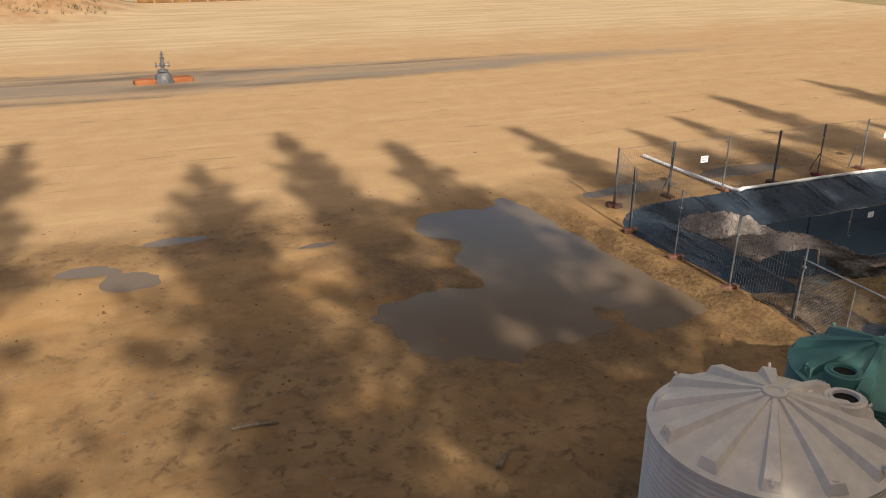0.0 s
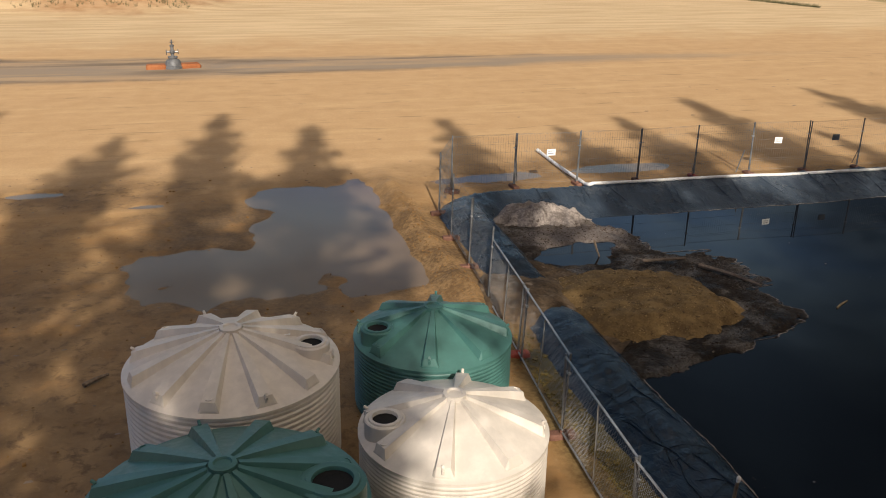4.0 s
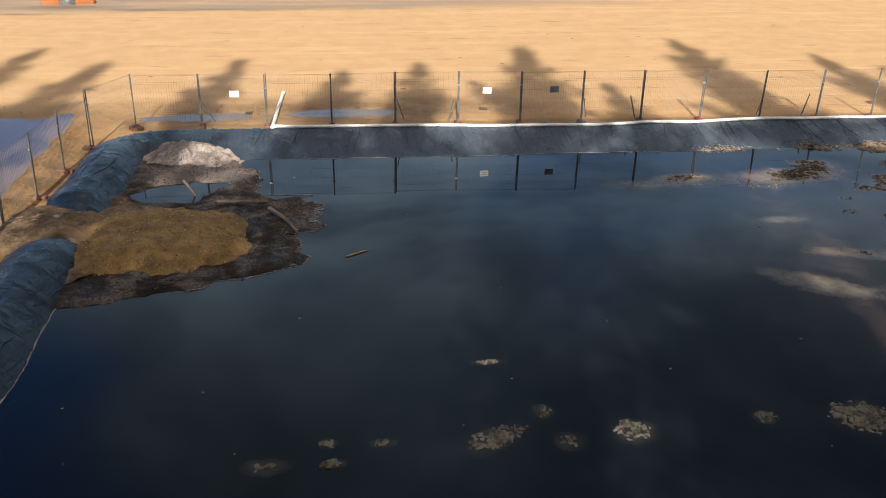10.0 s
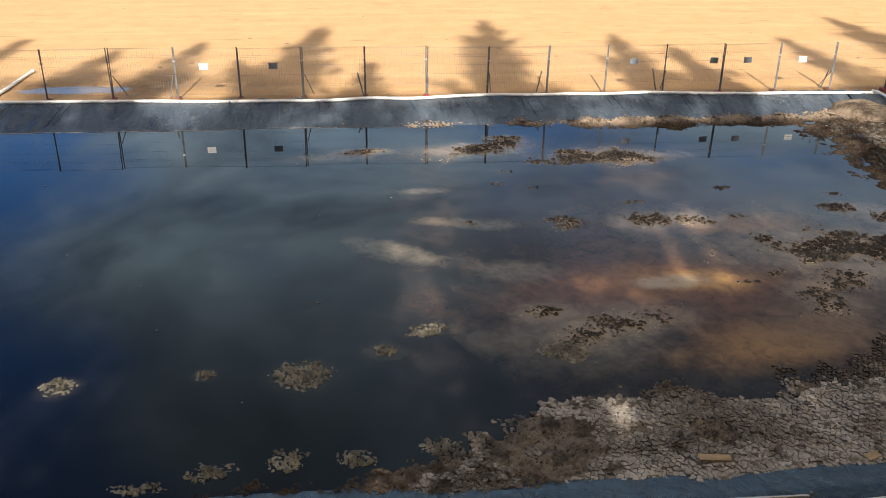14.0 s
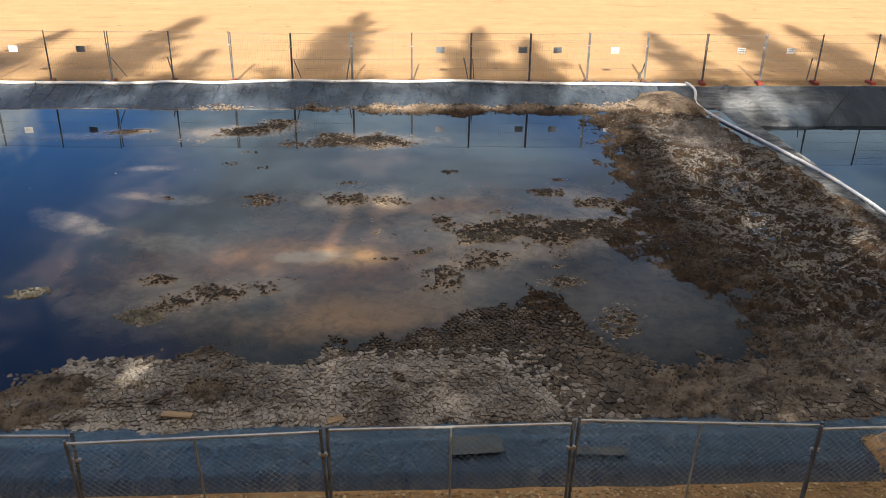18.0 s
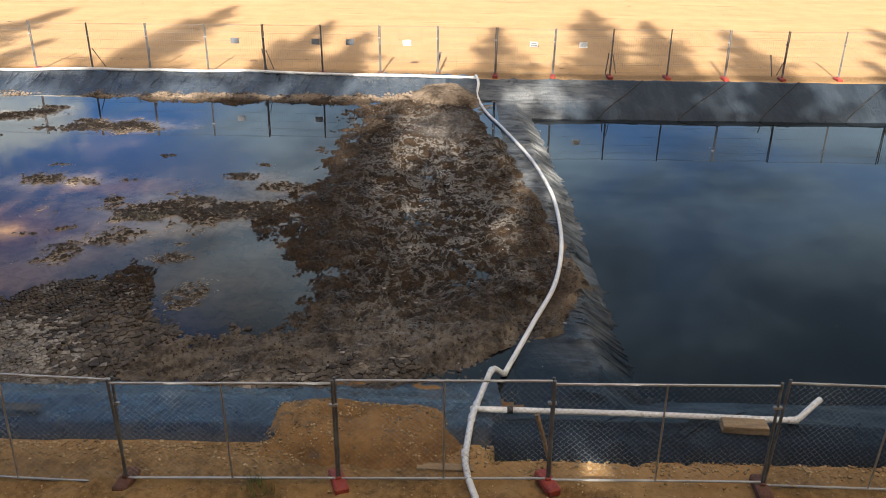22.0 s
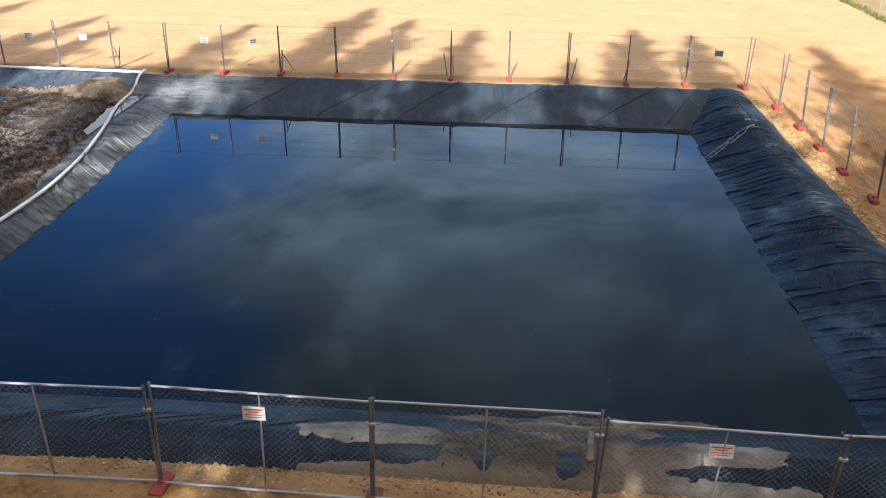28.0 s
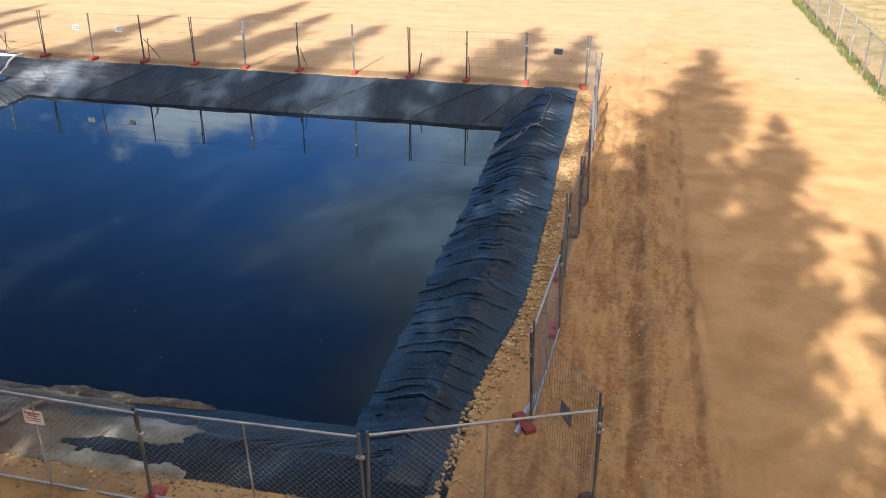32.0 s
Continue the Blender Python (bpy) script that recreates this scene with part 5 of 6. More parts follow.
def foot_mesh(name, mat):
    g = Geo().box(0, 0, 0.06, 0.22, 0.54, 0.12, 0.025)
    for y in (-0.19, -0.095, 0.0, 0.095, 0.19):
        for x in (-0.055, 0.055):
            g.lathe([(0.03, 0.117), (0.03, 0.124), (0.012, 0.124)], 8, x, y, close=True)
    g.box(0, 0, 0.14, 0.09, 0.09, 0.05, 0.012)
    return g.mesh(name, mat)


ME_FOOT = (foot_mesh("ballast_block", RED_BLOCK), foot_mesh("ballast_block", DARK_BLOCK))


def foot(x, y, turn, red=True, z=0.0):
    return solid("ballast_block", ME_FOOT[0 if red else 1], None, "red plastic ballast block under a fence" if red else "old brown ballast block under a fence", "ballast block", "ballast blocks",
                 m=pose(x, y, z, 0, 0, turn))


rnd = random.Random(5)
# far side: mesh panels
FAR_X0, FAR_STEP = 18.08, 2.438
for i in range(27):
    x = FAR_X0 + FAR_STEP * i
    y, y1 = (22.95 - 0.42 * min(1.0, j / 11) + 0.07 * math.sin(j * 1.7) for j in (i, i + 1))
    mesh_panel(pose(x, y, 0.0, rnd.uniform(-2, 2), rnd.uniform(-0.8, 0.8), math.degrees(math.atan2(y1 - y, FAR_STEP))), "galvanised welded-mesh temporary fence panel behind the ponds", "panels of the far fence")
    foot(x - 0.02, y, rnd.uniform(-6, 6), i > 16 or i % 5 == 4)
    if i % 3 == 1:
        b = solid("steel_prop", ME_BRACE, None, "dark steel prop leaning against the mesh fence", "prop", "steel props", m=pose(x + 0.05, y + 0.04, 0.0, 0, 0, rnd.uniform(-25, 25)))

# left side, beside the tanks
LEFT = [(18.1, 22.9), (17.0, 20.6), (16.75, 18.2), (16.6, 15.8), (16.4, 13.5), (16.15, 10.5), (15.85, 7.2), (15.65, 3.9), (15.6, 0.6), (15.6, -2.7)]
for i, (a, b) in enumerate(zip(LEFT, LEFT[1:])):
    d = math.degrees(math.atan2(b[1] - a[1], b[0] - a[0]))
    length = math.hypot(b[0] - a[0], b[1] - a[1])
    lean = rnd.uniform(-3, 3)
    if i < 4:
        mesh_panel(pose(a[0], a[1], 0.02, lean, 0, d), "welded-mesh temporary fence panel by the puddle", "panels of the side fence")
    else:
        chain_panel(pose(a[0], a[1], 0.02, lean, 0, d), 3.3, 1.72, "chain-wire temporary fence panel beside the tanks", "panels of the side fence")
    foot(a[0], a[1], d, i == 5, 0.0)

# near side: chain-wire panels
NEAR = [15.6 + 3.354 * i for i in range(9)] + [45.79, 49.12, 52.50, 55.77, 59.01, 62.31, 65.61, 69.01, 72.33, 75.65, 79.02, 82.41]
NEAR_Y = [-3.2 - 0.2 * min(1.0, i / 9) + 0.04 * math.sin(i * 2.1) for i in range(21)]
NEAR_TOP = [1.9 + 0.05 * math.sin(i * 1.9) for i in range(9)] + [2.03, 2.04, 1.93, 1.94, 1.96, 2.02, 1.89, 1.91, 1.88, 1.84, 1.73, 1.85, 1.80]
spots = list(zip(NEAR, NEAR_Y)) + [(85.5, -2.1)]
for i, (a, b) in enumerate(zip(spots, spots[1:])):
    length = math.hypot(b[0] - a[0], b[1] - a[1])
    rise = math.degrees(math.atan2(NEAR_TOP[i + 1] - NEAR_TOP[i], length))
    chain_panel(pose(a[0], a[1], 0.0, rnd.uniform(-3, 3), -rise, math.degrees(math.atan2(b[1] - a[1], b[0] - a[0]))), length - 0.03, NEAR_TOP[i] - 0.04,
                "chain-wire temporary fence panel on the near bank", "panels of the near fence")
    foot(a[0] - 0.02, a[1], rnd.uniform(-20, 20), i % 3 != 2)
foot(85.5, -2.1, 40, False)

# right side: mesh panels zigzag a little
RIGHT = [(83.9, 22.4), (84.45, 19.5), (84.6, 17.0), (84.6, 14.7), (84.6, 12.4), (84.7, 10.1), (84.6, 7.9), (84.45, 5.4), (84.55, 2.9), (84.35, -0.3), (85.5, -2.1)]
for i, (a, b) in enumerate(zip(RIGHT, RIGHT[1:])):
    d = math.degrees(math.atan2(b[1] - a[1], b[0] - a[0]))
    length = math.hypot(b[0] - a[0], b[1] - a[1])
    if i == 8:
        chain_panel(pose(a[0], a[1], 0.0, 3, 0, d), length - 0.04, 1.76, "chain-wire fence panel beside the road", "panels of the road fence")
    else:
        mesh_panel(pose(a[0], a[1], 0.0, rnd.uniform(-5, 5), 0, d) @ Matrix.Diagonal((length / 2.43, 1, 1, 1)), "galvanised mesh fence panel beside the road", "panels of the road fence")
    foot(a[0] - 0.12, a[1], d + 90 + rnd.uniform(-8, 8), i != 6)


# ---- trees behind the path: they cast the shade ----
def tree_meshes(seed, slim):
    """A tall tree: trunk, limbs and a crown of small leaf sprays along the limbs, with gaps between."""
    r = np.random.RandomState(seed)
    h = 32.0
    trunk = Geo()
    bend = [(0.35 * math.sin(k * 1.3 + seed), 0.35 * math.cos(k * 1.1 + seed), h * 0.98 * k / 8) for k in range(9)]
    trunk.tube(bend, [0.48 * (1 - k / 8.6) + 0.03 for k in range(9)], 10)
    cards_v, limbs = [], Geo()
    for i in range(230):
        t = r.uniform(0.05, 0.992) ** 0.80
        z = h * t
        reach = min(5.2, (4.6 if slim else 5.6) * (1.0 - t) ** 0.82 * (r.uniform(0.4, 0.9) if r.rand() < 0.70 else r.uniform(0.9, 1.50)) + 0.05)
        a = r.uniform(0, 2 * math.pi)
        k = min(int(t * 8.2), 7)
        bx, by = bend[k][0], bend[k][1]
        tip = np.array([bx + reach * math.cos(a), by + reach * math.sin(a), z + reach * r.uniform(0.0, 0.75)])
        root = np.array([bx, by, z - reach * 0.2])
        limbs.tube([tuple(root), tuple((root + tip) / 2 + np.array([0, 0, 0.15])), tuple(tip)], [0.08 * (1.2 - t), 0.05 * (1.2 - t), 0.015], 5)
        n = int(12 + 30 * reach)
        if t < 0.72 and r.rand() < 0.34:
            n = n // 8      # a thin limb, that lets light through
        along = r.uniform(0.2, 1.05, n)
        spread = 0.07 + 0.26 * np.sin(np.clip(along, 0, 1) * math.pi) ** 0.5 * min(1.0, reach / 2.0 + 0.3)
        pts = root + (tip - root) * along[:, None] + r.normal(0, 1, (n, 3)) * spread[:, None] * np.array([1, 1, 0.7])
        d1 = r.normal(0, 1, (n, 3)) + (tip - root) / np.linalg.norm(tip - root)
        d1 /= np.linalg.norm(d1, axis=1)[:, None]
        d2 = np.cross(d1, r.normal(0, 1, (n, 3)))
        d2 /= np.linalg.norm(d2, axis=1)[:, None]
        s = r.uniform(0.14, 0.30, n)[:, None] * (0.55 + 0.45 * min(1.0, reach))
        cards_v.append(np.stack([pts - d1 * s, pts + d2 * s * 0.36, pts + d1 * s, pts - d2 * s * 0.36], 1).reshape(-1, 3))
    cards_v = np.concatenate(cards_v)
    crown = Geo()
    crown.v = cards_v.tolist()
    crown.f = [(i, i + 1, i + 2, i + 3) for i in range(0, len(cards_v), 4)]
    return trunk.mesh("trunk", BARK, True), limbs.mesh("limbs", BARK, True), crown.mesh("crown", LEAF)


TREES = [tree_meshes(s, s % 2 == 0) for s in (1, 2, 3, 4)]
TREE_Y = -23.5
TIPS = ((-24, 36), (-17, 40), (-8.5, 35), (-0.3, 40.8), (6.2, 34.0), (11.1, 37.7), (14.7, 35.0), (20.9, 35.5), (26.3, 32.7), (29.5, 33.4), (35.9, 37.9), (38.3, 29.5), (45.2, 39.2),
        (51.0, 35.2), (53.4, 31.8), (60.6, 34.0), (66.4, 39.6), (69.0, 35.5), (72.4, 33.8), (77.0, 27.0), (81.0, 34.6), (83.8, 33.6), (89.2, 31.5), (98.5, 27), (104, 36), (112, 38))
# unseen shorter trees, added only where more shade was wanted
SHADE_FILL_TIPS = ((10.6, 16), (7.9, 14), (12.6, 12), (2.8, 14), (4.6, 21), (9.0, 21), (21.8, 18), (19.4, 15), (24.6, 17), (23.4, 22), (27.4, 14), (31.0, 17), (34.2, 9), (37.6, 13), (41.8, 19), (44.4, 9), (45.9, 10), (43.2, 8), (49.6, 10), (47.6, 12), (52.6, 17), (55.4, 12), (55.3, 18.5), (56.3, 11), (54.3, 9), (58.6, 8), (22.4, 14), (20.4, 19), (25.6, 14.5), (88.0, 17), (84.9, 15), (86.2, 8), (83.6, 9), (70.2, -1.0), (67.6, -1.2), (72.8, -1.6),
            (57.6, 9), (60.4, 11), (63.5, 16), (66.6, 11), (69.5, 9), (73.0, 12), (76.6, 18), (80.0, 8), (84.0, 12), (86.5, 15), (88.2, 24), (90.8, 20), (89.4, 9), (92.0, 10), (97.2, 23))
for i, (tx, ty) in enumerate(TIPS + SHADE_FILL_TIPS):
    ry_t = TREE_Y + rnd.uniform(-1.5, 1.5)
    run = ty - ry_t
    h = run * math.tan(SUN_EL) / math.cos(SUN_AZ)
    x = tx - run * math.tan(SUN_AZ)
    k = h / 32.0
    t = thing("tree", Matrix.Translation((x, ry_t, 0)) @ Matrix.Rotation(rnd.uniform(0, 6.28), 4, "Z") @ Matrix.Diagonal((k, k, k, 1)), "tall unseen dark-leaved tree in a row beside the site, placed for shade", "tree", "row of trees")
    for name, me in zip(("trunk", "limbs", "crown"), TREES[i % 4]):
        part(name, me, None, t)


# ---- pipes ----
def surface_z(x, y):
    """Height of the highest bank or mud surface at a place."""
    x, y = np.array([float(x)]), np.array([float(y)])
    z = liner_right(x, y) if x[0] > 58.2 else liner_left(x, y)
    if 17.6 < x[0] < 61.0 and -1.5 < y[0] < 22.0:
        z = np.maximum(z, silt(x, y))
    if y[0] < (-2.35 if x[0] < 58.2 else -2.75) or y[0] > 22.5:
        z = ground_height(x, y)
    return float(z[0])


def smooth_line(pts, n=8):
    """Catmull-Rom points through a few corner points."""
    p = [Vector(q) for q in pts]
    p = [p[0] * 2 - p[1]] + p + [p[-1] * 2 - p[-2]]
    out = []
    for i in range(1, len(p) - 2):
        for k in range(n):
            t = k / n
            out.append(0.5 * (2 * p[i] + (p[i + 1] - p[i - 1]) * t + (2 * p[i - 1] - 5 * p[i] + 4 * p[i + 1] - p[i + 2]) * t * t + (3 * p[i] - p[i - 1] - 3 * p[i + 1] + p[i + 2]) * t ** 3))
    return out + [p[-2]]


def collar(at, way_, r, length=0.16):
    d = Vector(way_).normalized()
    return Geo().tube([Vector(at) - d * length / 2, Vector(at) + d * length / 2], r, 14)


R_PIPE = 0.055
divider_pipe = thing("white_pipe", Matrix.Identity(4), "white plastic pipe winding along the muddy divider between the ponds", "pipe")
path = [(58.62, 22.15), (58.70, 20.4), (58.95, 18.3), (59.52, 16.0), (60.14, 13.2), (60.45, 10.9), (60.55, 9.0), (60.41, 6.4), (59.99, 4.1), (59.30, 2.2), (58.56, 0.22)]
path = [(x, y, max(min(surface_z(x, y), -0.35), -0.37) + 0.06) for x, y in path]
path = [(58.66, 22.0, 0.17), (58.70, 21.55, 0.19), (58.74, 21.0, max(path[1][2], 0.10))] + path[1:]
part("pipe_run", Geo().tube(smooth_line(path), R_PIPE, 14), PIPE, divider_pipe, smooth=True)
end = Vector(path[-1])
bend = [end, end + Vector((-0.05, -0.08, 0.05)), Vector((58.33, -0.17, 0.05)), Vector((58.27, -0.27, 0.09)), Vector((58.22, -0.42, 0.095))]
part("elbow", Geo().tube(bend, R_PIPE * 1.12, 14), PIPE, divider_pipe, smooth=True)
tail = [bend[-1], Vector((57.95, -1.36, 0.07)), Vector((57.85, -1.85, 0.14)), Vector((57.72, -2.82, 0.13)), Vector((57.72, -3.02, 0.11)), Vector((57.76, -3.35, 0.09)), Vector((57.88, -3.85, 0.07))]
part("pipe_run", Geo().tube(tail, R_PIPE, 14), PIPE, divider_pipe, smooth=True)
for a, b in zip(tail[1:4], tail[2:5]):
    part("coupling", collar(a, b - a, R_PIPE * 1.18), PIPE, divider_pipe, smooth=True)
arm = [Vector((57.84, -1.50, 0.08)), Vector((58.4, -1.60, 0.14)), Vector((60.6, -1.70, 0.16)), Vector((63.35, -1.82, 0.15))]
part("branch", Geo().tube(arm, R_PIPE, 14), PIPE, divider_pipe, smooth=True)
part("coupling", collar(arm[1] + Vector((0.12, 0, 0)), (1, 0, 0), R_PIPE * 1.3, 0.10), BLACK, divider_pipe, "black rubber coupling", smooth=True)
part("outlet", Geo().tube([arm[-1], arm[-1] + Vector((0.12, 0.04, 0.02)), (63.97, -1.35, 0.26)], R_PIPE, 14), PIPE, divider_pipe, smooth=True)
for at in ((60.6, -1.70, 0.16), (63.35, -1.82, 0.15)):
    part("coupling", collar(at, (1, -0.05, 0), R_PIPE * 1.18), PIPE, divider_pipe, smooth=True)

crest_pipe = thing("white_pipe", Matrix.Identity(4), "long white plastic pipe along the crest of the far bund", "pipe")
line = [(x, 22.08 + 0.12 * math.sin(x * 0.31) - 0.1 * (x - 23) / 35, 0.0) for x in np.arange(23.3, 58.6, 1.6)] + [(58.62, 21.98, 0.0)]
line = [(x, y, max(surface_z(x, y), 0.02) + 0.055) for x, y, z in line]
part("pipe_run", Geo().tube(smooth_line(line, 3), 0.06, 12), PIPE, crest_pipe, smooth=True)
part("elbow", Geo().tube(smooth_line([line[0], (23.15, 22.2, 0.20), (23.15, 22.5, 0.12)], 4), 0.072, 12), PIPE, crest_pipe, smooth=True)
part("pipe_run", Geo().tube([(23.15, 22.5, 0.12), (23.2, 25.2, 0.07), (23.3, 27.8, 0.06)], 0.07, 12), PIPE, crest_pipe, smooth=True)
part("end_cap", collar((23.3, 27.75, 0.06), (0, 1, 0), 0.085, 0.2), PIPE, crest_pipe, smooth=True)

block = thing("timber_block", pose(62.45, -2.02, 0.08, 0, 0, -4), "pale sawn timber block under the white pipe", "timber")
for k in range(2):
    part("plank", Geo().box(0, 0.0, 0.05 + 0.075 * k, 0.78 - 0.03 * k, 0.28, 0.07, 0.012), WOOD, block)


# ---- signs ----
def sign(x, y, z, w_, h, face, rot=0.0, red=False, label="small white sign wired to the mesh fence"):
    t = thing("fence_sign", pose(x, y, z, 0, rnd.uniform(-3, 3), rot), label, "sign", "fence signs")
    part("plate", Geo().box(0, 0, 0, w_, 0.006, h), face, t)
    if red:
        for k, (bw, bz, bh) in enumerate(((0.78, 0.28, 0.09), (0.5, 0.10, 0.06), (0.8, -0.10, 0.05), (0.66, -0.27, 0.05))):
            part("print_bar", Geo().box(0, -0.006, h * bz, w_ * bw, 0.004, h * bh), RED_INK, t)
    elif face is not WHITE_SIGN or y > 0:
        for bz in (0.2, -0.15):
            part("print_bar", Geo().box(0, -0.006, h * bz, w_ * 0.7, 0.004, h * 0.10), GREY_SIGN, t)
    return t


for x, pale in ((21.8, 1), (31.35, 1), (34.0, 0), (48.5, 0), (51.9, 0), (53.35, 0), (55.75, 1), (61.1, 1), (63.2, 1), (82.7, 0)):
    sign(x, 22.76, 1.34, 0.34, 0.24, WHITE_SIGN if pale else GREY_SIGN, label="small white sign wired to the mesh fence" if pale else "small grey sign wired to the mesh fence")
sign(64.82, -3.44, 1.52, 0.30, 0.22, WHITE_SIGN, label="blank white sign on the chain-wire fence")
sign(70.6, -3.44, 1.56, 0.34, 0.24, WHITE_SIGN, red=True, label="white warning sign with red print on the chain-wire fence")
sign(77.34, -3.46, 1.36, 0.34, 0.24, WHITE_SIGN, -4, True, "white warning sign with red print on the chain-wire fence")
sign(15.72, 3.0, 1.3, 0.34, 0.24, WHITE_SIGN, 92, True, "white warning sign with red print beside the tanks")
sign(84.95, -1.2, 1.0, 0.36, 0.30, GREY_SIGN, -58, label="small grey sign on the mesh fence by the road")


# ---- boundary fence, field edge, wellhead ----
boundary = thing("boundary_fence", Matrix.Identity(4), "old chain-wire boundary fence with pale posts beside the road", "fence")
_, _, rail_b, wires_b = chain_panel_parts(3.0, 1.75)
ME_B = (Geo().tube([(0, 0, -0.1), (0, 0, 1.85)], 0.035, 8).mesh("post", STEEL, True), wires_b.mesh("chain_wire", WIRE), rail_b.mesh("rail", STEEL, True))
for i in range(26):
    y = -14 + 3.0 * i
    x = 95.4 + 0.012 * (y - 20) + 0.05 * math.sin(i)
    zb = float(ground_height(np.array([x]), np.array([y]))[0])
    part("post", ME_B[0], None, boundary).location = (x, y, zb)
    ob = part("chain_wire", ME_B[1], None, boundary)
    ob.location, ob.rotation_euler = (x, y, zb), (0, 0, radians(89.3))
    ob = part("rail", ME_B[2], None, boundary)
    ob.location, ob.rotation_euler = (x, y, zb + 1.72), (0, 0, radians(89.3))

well = thing("wellhead", pose(8.0, 52.5, 0.0, 0, 0, 6), "grey steel wellhead on a red clay pad in the field", "wellhead")
for sx in (-1, 1):
    part("clay_pad", Geo().box(sx * 1.05, 0.1, 0.10, 1.25, 0.9, 0.32, 0.10, sx * 3), CLAY, well, "red clay pad")
part("base", Geo().lathe([(0.62, 0.0), (0.62, 0.12), (0.50, 0.20), (0.46, 0.42), (0.36, 0.55), (0.20, 0.62), (0.18, 0.66)], 24, close=True), DARK_STEEL, well, smooth=True)
part("flange", Geo().lathe([(0.02, 0.64), (0.30, 0.64), (0.30, 0.74), (0.12, 0.74)], 20, close=True), DARK_STEEL, well, smooth=True)
part("spool", Geo().lathe([(0.11, 0.72), (0.11, 0.92), (0.17, 0.95), (0.17, 1.10), (0.10, 1.14), (0.10, 1.34), (0.14, 1.37), (0.14, 1.44), (0.05, 1.48), (0.04, 1.78)], 16, close=True), DARK_STEEL, well, smooth=True)
for sx in (-1, 1):
    arm_b = part("valve_arm", Geo().tube([(0, 0, 1.02), (sx * 0.34, 0, 1.02)], 0.055, 10), STEEL, well, smooth=True)
    part("handwheel", Geo().tube([(sx * 0.36, 0.15 * math.cos(a), 1.02 + 0.15 * math.sin(a)) for a in np.linspace(0, 2 * math.pi, 17)], 0.018, 6, False), DARK_STEEL, arm_b, smooth=True)
part("handwheel", Geo().tube([(0.13 * math.cos(a), 0.13 * math.sin(a), 1.62) for a in np.linspace(0, 2 * math.pi, 17)], 0.018, 6, False), DARK_STEEL, well, smooth=True)

edge = thing("field_wall", Matrix.Identity(4), "low weathered post fence at the far edge of the field", "fence")
for i in range(18):
    x = 9.5 + 1.9 * i
    zb = float(ground_height(np.array([x]), np.array([101.0]))[0])
    part("post", Geo().box(x, 101.0, zb + 0.5, 0.22, 0.22, 1.2, 0.03), WOOD, edge)
    if i < 17:
        part("board", Geo().box(x + 0.95, 101.0, zb + 0.45, 1.7, 0.10, 0.8), SOIL, edge)


# ---- loose stones, plates, plants and litter ----
rs = np.random.RandomState(11)


def stone_mesh(r, flat=0.7):
    """A rough eight-cornered stone."""
    p = [Vector((a, b, c)) for a in (-1, 1) for b in (-1, 1) for c in (-1, 1)]
    v = [Vector((q.x * r.uniform(0.55, 1.0), q.y * r.uniform(0.55, 1.0), q.z * flat * r.uniform(0.5, 1.0))) for q in p]
    return v, [(0, 1, 3, 2), (4, 6, 7, 5), (0, 4, 5, 1), (2, 3, 7, 6), (0, 2, 6, 4), (1, 5, 7, 3)]


def rubble(name, spots, size, mat, label, height=ground_height):
    """Many small stones, joined."""
    g = Geo()
    zs = height(np.array([p[0] for p in spots]), np.array([p[1] for p in spots]))
    for (x, y), z in zip(spots, zs.tolist()):
        s = rs.uniform(*size) * (0.6 + 0.8 * rs.rand() ** 3)
        v, f = stone_mesh(rs)
        m = Matrix.Rotation(rs.uniform(0, 6.3), 3, "Z")
        g.add([(m @ (q * s)) + Vector((x, y, z + s * 0.25)) for q in v], f)
    return solid(name, g, mat, label, "stones", kind="stuff")


rubble("rubble", [(83.72 - 0.75 * float(sstep(y, 5.0, -2.6)) + abs(rs.normal(0, 0.24)), y) for y in rs.uniform(-2.9, 21.5, 2600)], (0.016, 0.05), STONE, "row of pale broken stones along the liner edge")
rubble("rubble", [(rs.normal(75.0, 1.1), rs.uniform(-2.8, -0.9)) for _ in range(1500)], (0.005, 0.015), CLOD, "brown crumbs of dried silt on the bank", spill_height)
rubble("rubble", [(x, (-2.42 if x < 58.6 else -2.70) - abs(rs.normal(0, 0.26))) for x in rs.uniform(36, 84, 9500)], (0.006, 0.030), BANK_STONE, "broken stones and clods along the near bank")
rubble("rubble", [(16.2 + abs(rs.normal(0, 0.28)), y) for y in rs.uniform(1.5, 11.5, 650)], (0.02, 0.055), DITCH_STONE, "mossy ochre stones in the ditch by the fence", lambda x, y: np.maximum(ground_height(x, y), -0.07))
rubble("rubble", [(rs.normal(15.9, 0.45), y) for y in rs.uniform(9.5, 22.5, 1300)], (0.008, 0.024), SOIL, "loose clods on the earth ridge by the puddle")
rubble("gravel", [(20.5 + rs.uniform(-2.2, 2.2), 13.0 + rs.uniform(-2.1, 2.1)) for _ in range(4200)], (0.007, 0.021), GRAVEL_STONE, "loose gravel on the ochre mound",
       lambda x, y: -0.28 - 0.25 + 0.65 * sstep((np.abs((x - 20.55) / 3.0) ** 2.6 + np.abs((y - 13.0) / 2.75) ** 2.6) ** (1 / 2.6) + 0.30 * fbm(x, y, 0.8, 4, 51), 1.2, 0.40) + 0.06 * fbm(x, y, 3.0, 3, 54))
